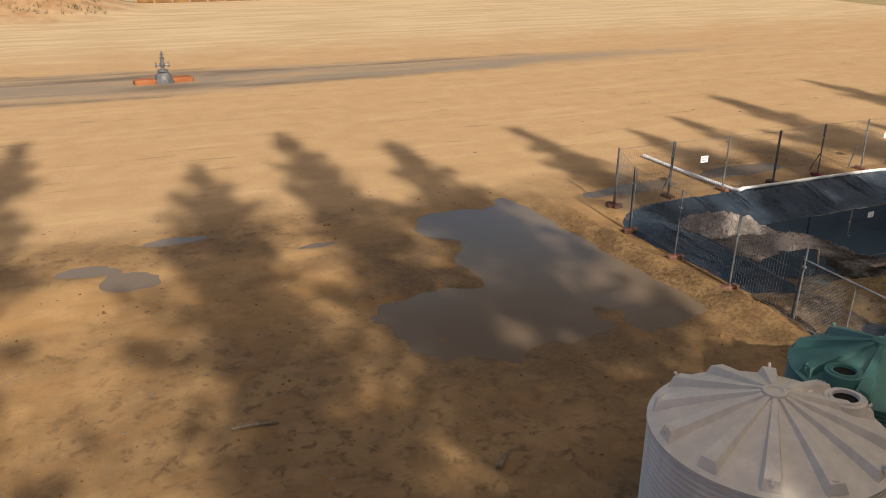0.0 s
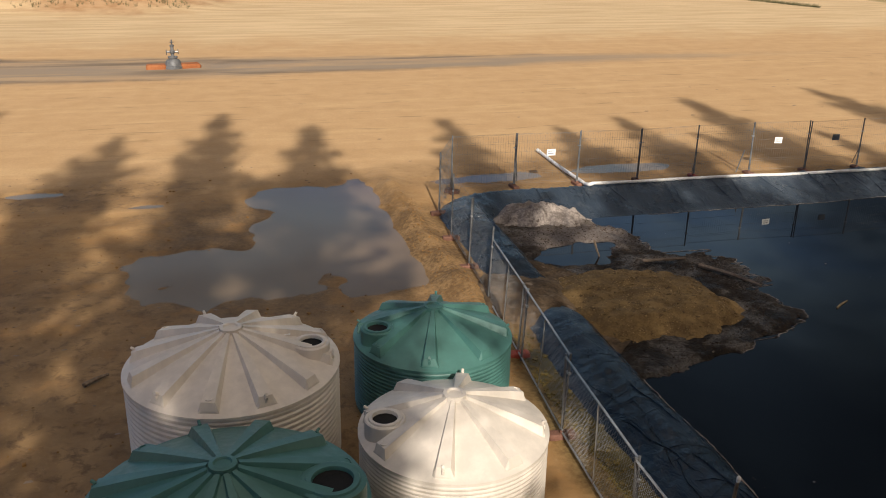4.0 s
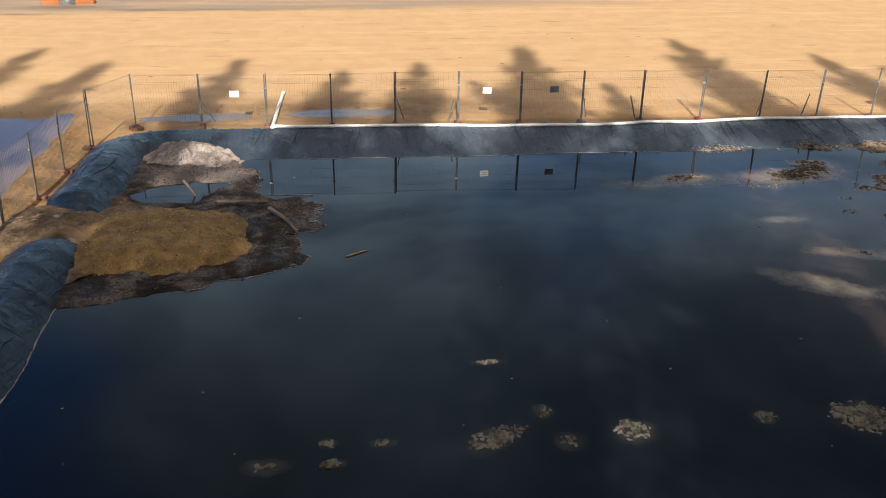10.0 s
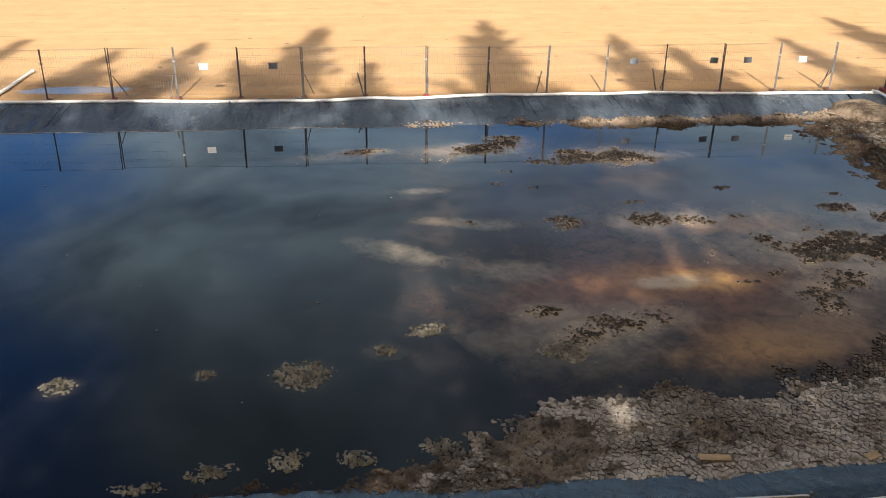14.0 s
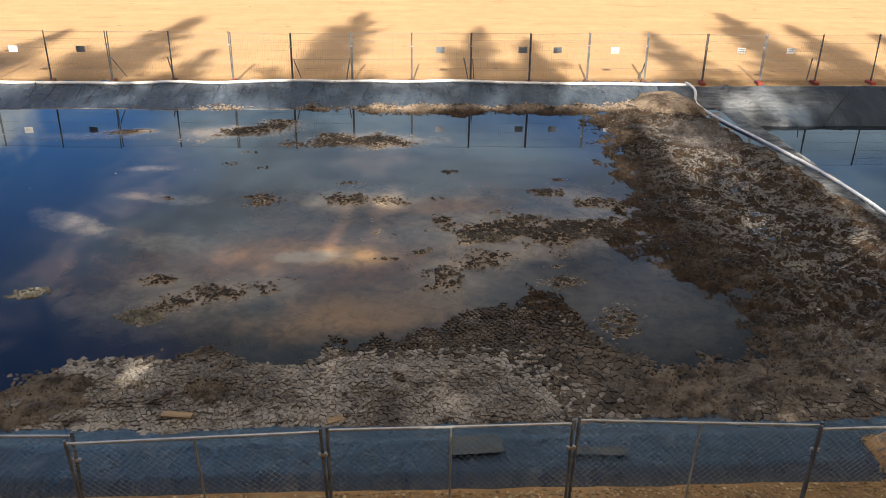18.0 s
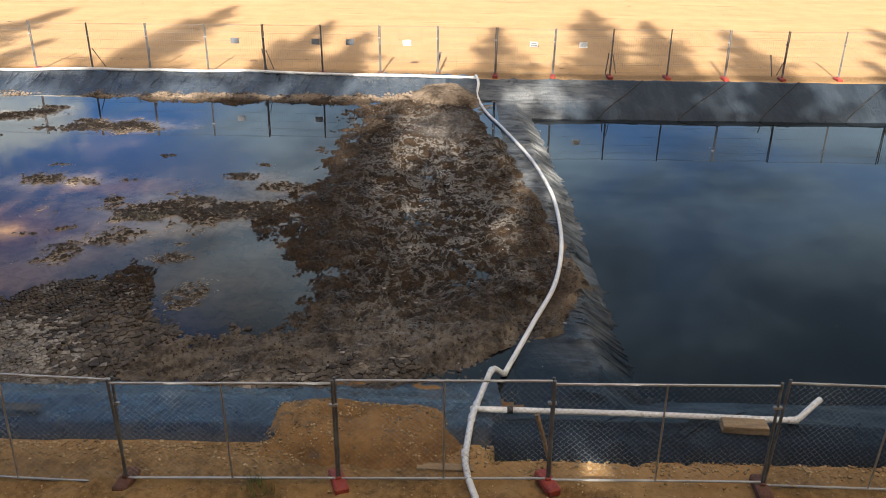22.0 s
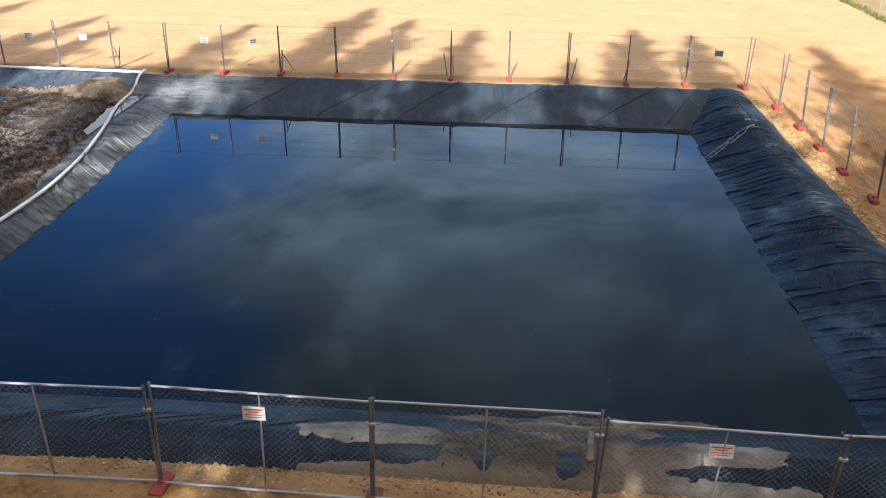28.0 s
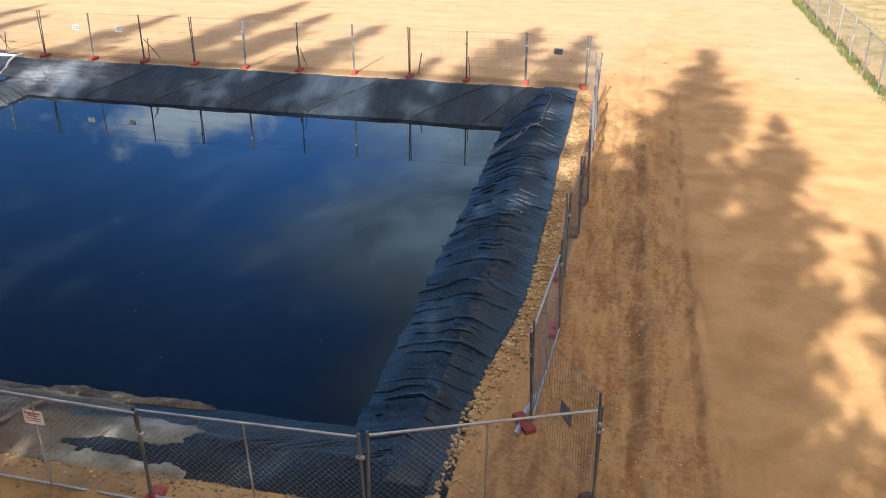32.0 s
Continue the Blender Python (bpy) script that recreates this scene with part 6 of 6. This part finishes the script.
rubble("clods", [(rs.uniform(54.0, 57.9), rs.uniform(-2.9, -1.1)) for _ in range(2400)], (0.006, 0.022), BANK_STONE, "crumbled clods on the earth ramp",
       lambda x, y: -0.25 + 0.49 * sstep((np.abs((x - 56.0) / 2.25) ** 4 + np.abs((y + 2.1) / 1.15) ** 4) ** 0.25 + 0.28 * fbm(x, y, 0.8, 4, 60), 1.2, 0.35))
rubble("clods", [(rs.uniform(-4, 15), rs.uniform(5, 27)) for _ in range(420)], (0.012, 0.04), SOIL, "scattered clods and pebbles on damp earth")
rubble("clods", [(85.2 + abs(rs.normal(0, 0.8)) if k % 2 else 86.1 + rs.normal(0, 0.5), rs.uniform(-6, 22)) for k in range(3000)], (0.005, 0.020), BANK_STONE, "churned clods beside the road fence")
rubble("clods", [(rs.uniform(42, 86), -3.3 - abs(rs.normal(0, 1.0))) for _ in range(4200)], (0.005, 0.019), BANK_STONE, "churned clods on the near track")

# rough clods over the wet mud and its islands
mx, my = rs.uniform(17.8, 60.5, 240000), rs.uniform(-0.8, 20.5, 240000)
mz = silt(mx, my)
on = silt_here(mx, my) & (mz > LEVEL_L - 0.012) & (mz > np.where(mx > 58.2, liner_right(mx, my), liner_left(mx, my))) & ((np.hypot((mx - 20.55) / 2.9, (my - 13.0) / 2.6) > 0.95)) & (mz < LEVEL_L + 0.30)
near_edge = np.exp(-(mz - LEVEL_L) / 0.16)
on &= rs.rand(240000) < 0.35 + 0.65 * near_edge
rubble("mud_clods", list(zip(mx[on].tolist(), my[on].tolist()))[:24000], (0.007, 0.022), CLOD, "rough dark clods on the pond mud", silt)

# pale scum line where the liner meets the water
def scum(pts, label):
    g = Geo()
    for i, (x, y) in enumerate(pts):
        a, b = pts[max(i - 1, 0)], pts[min(i + 1, len(pts) - 1)]
        n = Vector((a[1] - b[1], b[0] - a[0])).normalized() * (0.006 + 0.022 * rs.rand() ** 2)
        g.v += [(x - n.x, y - n.y, LEVEL_L + 0.006), (x, y, LEVEL_L + 0.016), (x + n.x, y + n.y, LEVEL_L + 0.006)]
    for i in range(len(pts) - 1):
        g.f += [(3 * i + j, 3 * i + 3 + j, 3 * i + 4 + j, 3 * i + 1 + j) for j in (0, 1)]
    return solid("scum_line", g, LIME, label, "scum", kind="stuff")


def waterline(xs, y):
    """First x at which the left bund dips under the water."""
    z = liner_left(xs, xs * 0 + y)
    low = np.nonzero((z < LEVEL_L) & (xs > 18.2))[0]
    return float(xs[low[0]]) + 0.03


def tongue_line(y):
    """Last x at which the silt tongue stands clear of the water."""
    xs = np.arange(19.0, 26.5, 0.02)
    clear = np.nonzero(silt(xs, xs * 0 + y) > LEVEL_L)[0]
    return float(xs[clear[-1]]) if len(clear) else 19.0


scum([(tongue_line(y) + 0.02, y) for y in np.arange(10.0, 19.0, 0.06)], "thin white scum line round the silt tongue")
scum([(waterline(np.arange(17.6, 20.6, 0.02), y), y) for y in np.arange(0.2, 10.2, 0.12)], "thin white scum line along the liner at the water")

# yellowish ditch water along the left bund
pool("ditch_water", 16.15, 17.1, 0.6, 11.0, -0.055, DITCH, "murky green water in the ditch by the bund")

# dried mud broken into plates along the near shelf
mud_crust = thing("cracked_mud", Matrix.Identity(4), "pale dried mud cracked into plates at the pond edge", "mud")


def plates(a, x0, x1):
    return [(x0 + a * (i + 0.5 * (j % 2)), -0.75 + a * 0.866 * j) for j in range(int(6.4 / a)) for i in range(int((x1 - x0) / a))]


def corner(cx, cy, k, a):
    """Shared, shifted corner of the six-sided cells, so that neighbours fit each other."""
    ang = math.pi / 6 + math.pi / 3 * k
    x, y = cx + 0.577 * a * math.cos(ang), cy + 0.577 * a * math.sin(ang)
    qx, qy = round(x * 4.1 / a), round(y * 4.1 / a)
    return x + 0.74 * a * (TABLE[qx & 255, qy & 255] - 0.5), y + 0.74 * a * (TABLE[(qx + 91) & 255, (qy + 37) & 255] - 0.5)


rest, dark_rest = Geo(), Geo()
singles = 0
small, large = np.array(plates(0.110, 37.6, 49.8)), np.array(plates(0.150, 49.8, 57.6))
CX, CY = np.concatenate([small[:, 0], large[:, 0]]), np.concatenate([small[:, 1], large[:, 1]])
CA = np.concatenate([np.full(len(small), 0.110), np.full(len(large), 0.150)])
edge_y = np.interp(CX, [38.3, 39.3, 39.8, 41.0, 43.2, 43.8, 44.9, 45.2, 46.5, 47.8, 48.9, 49.6, 50.5, 50.9, 51.3, 53.9, 54.6, 58], [0.8, 1.1, 1.6, 1.9, 2.2, 1.6, 1.6, 2.5, 2.7, 3.2, 3.8, 4.6, 4.5, 2.6, 1.8, 1.5, 2.6, 3.0]) + 0.25 + 0.5 * fbm(CX, CY, 0.9, 3, 70)
level = silt(CX, CY)
bare = fbm(CX, CY, 0.55, 3, 72)
good = (CY < edge_y) & (CX < 57.0 - 0.5 * CY) & (bare > np.where(CX < 42.0, -0.14 - 0.25 * sstep(CY, 0.9, 1.5), -0.36 + 0.33 * sstep(CY, 1.9, 3.2) + 0.45 * sstep(CX, 51.0, 54.0) * sstep(CY, 0.2, 1.2))) & (level > LEVEL_L - 0.05)
for cx, cy, z, size in zip(CX[good].tolist(), CY[good].tolist(), level[good].tolist(), CA[good].tolist()):
    z = max(z, LEVEL_L) + 0.012
    ends = [corner(cx, cy, k, size) for k in range(6)]
    pts = []
    for p, q in zip(ends, ends[1:] + ends[:1]):
        qx, qy = round((p[0] + q[0]) * 40), round((p[1] + q[1]) * 40)
        pts += [p, ((p[0] + q[0]) / 2 + 0.22 * size * (TABLE[qx & 255, qy & 255] - 0.5), (p[1] + q[1]) / 2 + 0.22 * size * (TABLE[(qx + 53) & 255, qy & 255] - 0.5))]
    mx, my = sum(p[0] for p in pts) / 12, sum(p[1] for p in pts) / 12
    shrink = (0.82 + 0.11 * rs.rand()) * (0.74 if cy > 2.2 else 1.0)
    tilt_ = rs.normal(0, 0.045, 2)
    lift_ = 0.006 + 0.022 * rs.rand()
    v = [(mx + (p[0] - mx) * shrink, my + (p[1] - my) * shrink, z + lift_ + tilt_[0] * (p[0] - mx) + tilt_[1] * (p[1] - my)) for p in pts] + [(mx + (p[0] - mx) * 1.06 * shrink, my + (p[1] - my) * 1.06 * shrink, z - 0.05) for p in pts]
    v.append((mx, my, z + lift_ + 0.004))
    f = [(k, (k + 1) % 12, 24) for k in range(12)] + [(k, 12 + k, 12 + (k + 1) % 12, (k + 1) % 12) for k in range(12)]
    damp = cx + 1.6 * rs.rand() > 51.2 - 0.6 * cy or cy + 0.8 * rs.rand() > 2.4
    if singles < 300 and 47.0 < cx < 56.8 and cy < 0.25:
        part("mud_plate", Geo().add(v, f), DARK_PLATE if damp else PLATE, mud_crust)
        singles += 1
    else:
        (dark_rest if damp else rest).add(v, f)
tagged(part("mud_plates", rest, PLATE, mud_crust), kind="stuff")
tagged(part("mud_plates", dark_rest, DARK_PLATE, mud_crust, "dark damp mud plates"), kind="stuff")


def tufts(name, spots, size, mat, label, blades=7):
    g = Geo()
    zs = ground_height(np.array([p[0] for p in spots]), np.array([p[1] for p in spots]))
    for (x, y), z in zip(spots, zs.tolist()):
        for _ in range(blades):
            a, h = rs.uniform(0, 6.3), rs.uniform(*size)
            bx, by = x + rs.normal(0, 0.08), y + rs.normal(0, 0.08)
            dx, dy = math.cos(a) * h * 0.5, math.sin(a) * h * 0.5
            g.add([(bx - dy * 0.08, by + dx * 0.08, z), (bx + dy * 0.08, by - dx * 0.08, z), (bx + dx, by + dy, z + h)], [(0, 1, 2)])
    return solid(name, g, mat, label, "grass", kind="stuff")


tufts("grass", [(95.25 + abs(rs.normal(0, 0.3)), y) for y in rs.uniform(-8, 60, 1500)], (0.08, 0.30), WEED, "green weeds along the boundary fence")
tufts("grass", [(95.8 + abs(rs.normal(0, 6.0)), y) for y in rs.uniform(-8, 75, 3500)], (0.05, 0.22), DRY_GRASS, "dry grass on the waste ground")
tufts("grass", [(rs.uniform(-8, 9), rs.uniform(88, 100)) for _ in range(500)], (0.2, 0.5), SCRUB, "grey scrub on the spoil bank")
tufts("weeds", [(54.6 + rs.normal(0, 0.12), -3.55 + rs.normal(0, 0.08)) for _ in range(12)], (0.10, 0.24), WEED, "small green weed by the near fence", 9)
tufts("weeds", [(58.2 + rs.normal(0, 0.15), -2.75 + rs.normal(0, 0.08)) for _ in range(8)], (0.06, 0.14), WEED, "small green weed by the pipe end", 9)


def litter(name, spots, z, size, mat, label):
    """Small flat scraps and leaves."""
    g = Geo()
    zs = ground_height(np.array([p[0] for p in spots]), np.array([p[1] for p in spots])) + 0.008
    for (x, y), zg in zip(spots, zs.tolist()):
        s, a = rs.uniform(*size), rs.uniform(0, 6.3)
        zz = z if z is not None else zg
        n = 5
        ring = [(x + s * rs.uniform(0.5, 1.0) * math.cos(a + 6.283 * k / n) * 1.5, y + s * rs.uniform(0.5, 1) * math.sin(a + 6.283 * k / n), zz + rs.uniform(0, 0.012)) for k in range(n)]
        g.add(ring + [(x, y, zz + 0.015)], [(k, (k + 1) % n, n) for k in range(n)])
    return solid(name, g, mat, label, "litter", kind="stuff")


litter("leaf_litter", [(rs.uniform(-5, 15), rs.uniform(4, 28)) for _ in range(260)], None, (0.025, 0.075), BARK, "dark leaves and bark scattered on damp earth")
litter("leaf_litter", [(rs.uniform(-5, 15), rs.uniform(4, 28)) for _ in range(70)], None, (0.03, 0.07), GRAVEL, "yellow leaves scattered on damp earth")
litter("floating_scraps", [(rs.uniform(20, 44), rs.uniform(1, 19)) for _ in range(26)], LEVEL_L + 0.004, (0.012, 0.04), LIME, "pale scraps afloat on dark water")
litter("floating_scraps", [(rs.uniform(63, 80), rs.uniform(1, 18)) for _ in range(26)], LEVEL_R + 0.004, (0.008, 0.022), LIME, "pale scraps afloat in the lined pond")
litter("mud_scraps", [(rs.uniform(54.5, 60), rs.uniform(0, 19)) for _ in range(90)], LEVEL_L + 0.17, (0.02, 0.06), LIME, "pale scraps on the dark mud")


def stick(x, y, z, length, r, turn, mat, label, pitch=0.0):
    g = Geo().tube([(-length / 2, 0, 0), (0, 0.03 * length, 0.01), (length / 2, 0, 0)], [r, r * 0.9, r * 0.6], 6)
    return solid("stick", g, mat, label, "stick", "sticks", m=pose(x, y, z, 0, pitch, turn))


stick(3.27, 14.5, 0.04, 0.9, 0.045, -10, BARK, "dark fallen stick on damp earth")
stick(7.1, 11.5, 0.04, 0.6, 0.05, 40, BARK, "dark fallen stick on damp earth")
stick(23.9, 14.1, -0.18, 2.0, 0.07, -64, BARK, "dark wet pole lying on the mud")
stick(20.9, 16.6, -0.05, 0.7, 0.04, 30, BARK, "broken branch standing in the mud pool", 60)
stick(84.25, 0.0, 0.05, 1.3, 0.05, 80, STEEL, "bare steel bar lying by the road fence")
stick(58.95, -2.95, 0.5, 1.1, 0.04, 0, WOOD, "wooden stake leaning by the near fence", 75)
solid("plank", Geo().box(0, 0, 0, 1.5, 0.14, 0.04, 0.01), BARK, "dark sodden plank lying on the mud", "plank", "planks", m=pose(22.6, 15.55, -0.14, 0, 4, 6))
for x, y, turn, l in ((42.8, -0.05, -8, 0.55), (45.6, -0.2, 20, 0.3), (57.4, -3.0, -3, 0.9)):
    solid("plank", Geo().box(0, 0, 0, l, 0.16, 0.03, 0.006), WOOD, "weathered plank lying on the mud", "plank", "planks", m=pose(x, y, max(surface_z(x, y), -0.33) + 0.035, 0, 0, turn))

# floating branch and clumps
stick(26.0, 11.9, LEVEL_L + 0.01, 0.7, 0.03, 30, WOOD, "pale branch afloat on dark water")


def mat_sheet(x, y, w_, d, turn, label):
    xs, ys = np.linspace(-w_ / 2, w_ / 2, 14), np.linspace(-d / 2, d / 2, 10)
    g = Geo()
    c, s = math.cos(radians(turn)), math.sin(radians(turn))
    for yy in ys:
        for xx in xs:
            px, py = x + c * xx - s * yy, y + s * xx + c * yy
            g.v.append((px, py, surface_z(px, py) + 0.05 + 0.02 * rs.rand()))
    g.f = [(j * 14 + i, j * 14 + i + 1, (j + 1) * 14 + i + 1, (j + 1) * 14 + i) for j in range(9) for i in range(13)]
    return solid("rubber_mat", g, RUBBER, label, "mat", smooth=True)


mat_sheet(48.0, -1.4, 0.85, 0.5, 3, "dark rubber offcut on the pond liner")
mat_sheet(50.0, -1.65, 0.9, 0.22, -4, "dark rubber offcut on the pond liner")


# ---- ladders and pump post ----
def ladder(a, b, width, rungs, label, height):
    """A rope ladder that lies on a slope, from a to b in plan."""
    a, b = Vector((*a, 0)), Vector((*b, 0))
    side = (b - a).cross(Vector((0, 0, 1))).normalized() * width / 2
    t = thing("rope_ladder", Matrix.Identity(4), label, "ladder")

    def on(p):
        return Vector((p.x, p.y, float(height(np.array([p.x]), np.array([p.y]))[0]) + 0.03))
    for s in (-1, 1):
        part("side_rope", Geo().tube([on(a.lerp(b, k / 14) + side * s) for k in range(15)], 0.011, 6), ROPE, t, smooth=True)
    for k in range(rungs):
        p = a.lerp(b, (k + 0.5) / rungs)
        part("rung", Geo().tube([on(p - side) , on(p + side)], 0.011, 6), ROPE, t, smooth=True)
    return t


ladder((17.85, 4.15), (18.95, 3.75), 0.26, 5, "pale rope ladder hanging over the bund into the pond", liner_left)
ladder((82.75, 16.1), (81.1, 15.5), 0.26, 9, "pale rope ladder over the pleated liner", lambda x, y: pleats(x, y) + 0.05)
solid("ridge_pole", Geo().tube([(82.78, y, float(pleats(np.array([82.78]), np.array([y]))[0]) + 0.12) for y in np.linspace(16.1, 19.6, 8)], 0.02, 6), BLACK, "thin dark pole lying along the pleated bund", "pole")
post = thing("marker_post", pose(17.72, 4.35, 0.26, 12, -8, 0), "dark stake with a pale top leaning on the bund", "post")
part("pole", Geo().tube([(0, 0, -0.1), (0.01, 0.01, 0.3), (0.02, 0, 0.58)], [0.035, 0.03, 0.025], 8), BARK, post)
part("cap", Geo().lathe([(0.032, 0.50), (0.034, 0.60), (0.02, 0.63), (0.004, 0.635)], 10, 0.02, 0, close=True), PIPE, post, "pale plastic cap", smooth=True)

# steel pickets behind the far fence
for x, lean in ((29.9, 12), (37.5, -14), (44.6, 10), (49.7, -12), (57.0, 12), (64.3, 4), (71.5, -10), (76.8, 10)):
    g = Geo().box(0, 0, 0.45, 0.05, 0.012, 1.0).box(0, 0.018, 0.45, 0.012, 0.035, 1.0)
    solid("steel_picket", g, DARK_STEEL, "dark steel picket leaning by the mesh fence", "picket", "steel pickets", m=pose(x, 23.15, 0.0, lean * 0.5, lean, 0))

# welded seams across the far slope of the lined pond
seam_owner = bpy.data.objects["pond_liner.001"]
for x0, dx in ((63.4, 2.2), (66.6, 2.6), (69.8, 2.3), (73.2, 2.6), (77.4, 2.8), (80.2, 1.6)):
    pts = [(x0 + dx * k / 10, 19.15 + 2.5 * k / 10) for k in range(11)]
    part("weld_seam", Geo().tube([(px, py, surface_z(px, py) + 0.012) for px, py in pts], 0.028, 6), BLACK, seam_owner, smooth=True)

# loose folds of the liner: dark creases on the near bank, short ones down the far bund
left_owner = bpy.data.objects["pond_liner"]
for k in range(34):
    x0 = rs.uniform(59.2, 71.5) if k < 24 else rs.uniform(79.0, 81.8)
    n, dx = rs.randint(4, 9), rs.uniform(0.5, 1.2)
    ys = np.linspace(-2.25, rs.uniform(-1.6, -0.7), n)
    pts = [(x0 + dx * (y + 2.25) + 0.05 * math.sin(3 * y + k), y) for y in ys]
    part("liner_fold", Geo().tube([(px, py, surface_z(px, py) + 0.006) for px, py in pts], [0.004] + [rs.uniform(0.010, 0.022) for _ in range(n - 2)] + [0.004], 5), LINER_R, seam_owner, smooth=True)
for k in range(46):
    x0 = rs.uniform(21, 57.5)
    ys = np.linspace(22.2, rs.uniform(20.3, 21.2), 6)
    slant = rs.uniform(-0.25, 0.25)
    part("liner_fold", Geo().tube([(x0 + slant * (22.2 - y), y, surface_z(x0 + slant * (22.2 - y), y) + 0.008) for y in ys], [0.006, 0.02, 0.028, 0.024, 0.018, 0.005], 5), LINER_L, left_owner, smooth=True)


def far_line(x):
    ys = np.arange(21.6, 19.0, -0.02)
    z = liner_left(ys * 0 + x, ys)
    return float(ys[np.nonzero(z < LEVEL_L)[0][0]]) - 0.03


scum([(x, far_line(x)) for x in np.arange(24.5, 40.0, 0.15)], "thin white scum line below the far bund")

# overgrown drain across the far corner of the field
drain = [(77.0 + 4.6 * u + rs.normal(0, 0.25), 103.5 - 17.5 * u + rs.normal(0, 0.3)) for u in rs.rand(700)]
tufts("grass", drain, (0.15, 0.45), SCRUB, "dark scrub along a drain at the far edge of the field")

litter("leaf_litter", [(rs.uniform(16, 94), 24 + 24 * rs.rand() ** 1.6) for _ in range(70)], None, (0.04, 0.13), BARK, "scattered bark and debris on the dry sand")


def crease(pts, height, owner, mat, r):
    """A long soft fold lying on a liner along points of the plan."""
    n = len(pts)
    zs = height(np.array([p[0] for p in pts]), np.array([p[1] for p in pts]))
    line = [(p[0], p[1], float(z) + r * 0.35) for p, z in zip(pts, zs)]
    part("liner_fold", Geo().tube(line, [0.004] + [r * rs.uniform(0.7, 1.2) for _ in range(n - 2)] + [0.004], 5), mat, owner, smooth=True)


# overlapping folds across the pleated end bund
pleat_owner = bpy.data.objects["pond_liner.002"]
c = -3.4
while c < 20.6:
    x0, x1 = rs.uniform(80.95, 81.5), rs.uniform(82.9, 83.75) - 0.7 * float(sstep(c, 5.0, -2.6))
    xs = np.linspace(x0, x1, 12)
    pts = [(x, c + 0.80 * max(82.65 - x, 0) + 0.03 * math.sin(5 * x + c)) for x in xs]
    pts = [p for p in pts if -2.3 < p[1] < 21.2]
    if len(pts) > 4:
        crease(pts, pleats, pleat_owner, LINER_P, rs.uniform(0.018, 0.042))
    c += rs.uniform(0.16, 0.5)
# short folds where the liner slips off the divider
for k in range(64):
    y0 = rs.uniform(1.0, 18.6)
    xs = np.linspace(rs.uniform(60.2, 60.6), rs.uniform(61.2, 61.55), 7) - 0.02 * y0
    crease([(x, y0 - 0.35 * (x - 60.3)) for x in xs], liner_right, seam_owner, LINER_R, rs.uniform(0.014, 0.032))
# long wrinkles along the crest of the side bund
for k in range(30):
    y0 = rs.uniform(-1.5, 9.0) if k < 22 else rs.uniform(15.6, 18.4)
    x0, n = rs.uniform(17.2, 18.75), rs.randint(7, 14)
    drift = rs.uniform(-0.06, 0.06)
    crease([(x0 + drift * i + 0.03 * math.sin(1.3 * i + k), y0 + 0.22 * i) for i in range(n)], liner_left, left_owner, LINER_L, rs.uniform(0.010, 0.026))
# wrinkles over the side bund
for k in range(40):
    y0 = rs.uniform(-1.0, 19.6)
    if 11.2 < y0 < 16.0:
        continue
    xs = np.linspace(rs.uniform(17.15, 17.7), rs.uniform(18.2, 18.95), 8)
    lean = rs.uniform(-0.5, 0.5)
    crease([(x, y0 + lean * (x - 18) + 0.04 * math.sin(4 * x + k)) for x in xs], liner_left, left_owner, LINER_L, rs.uniform(0.005, 0.011))
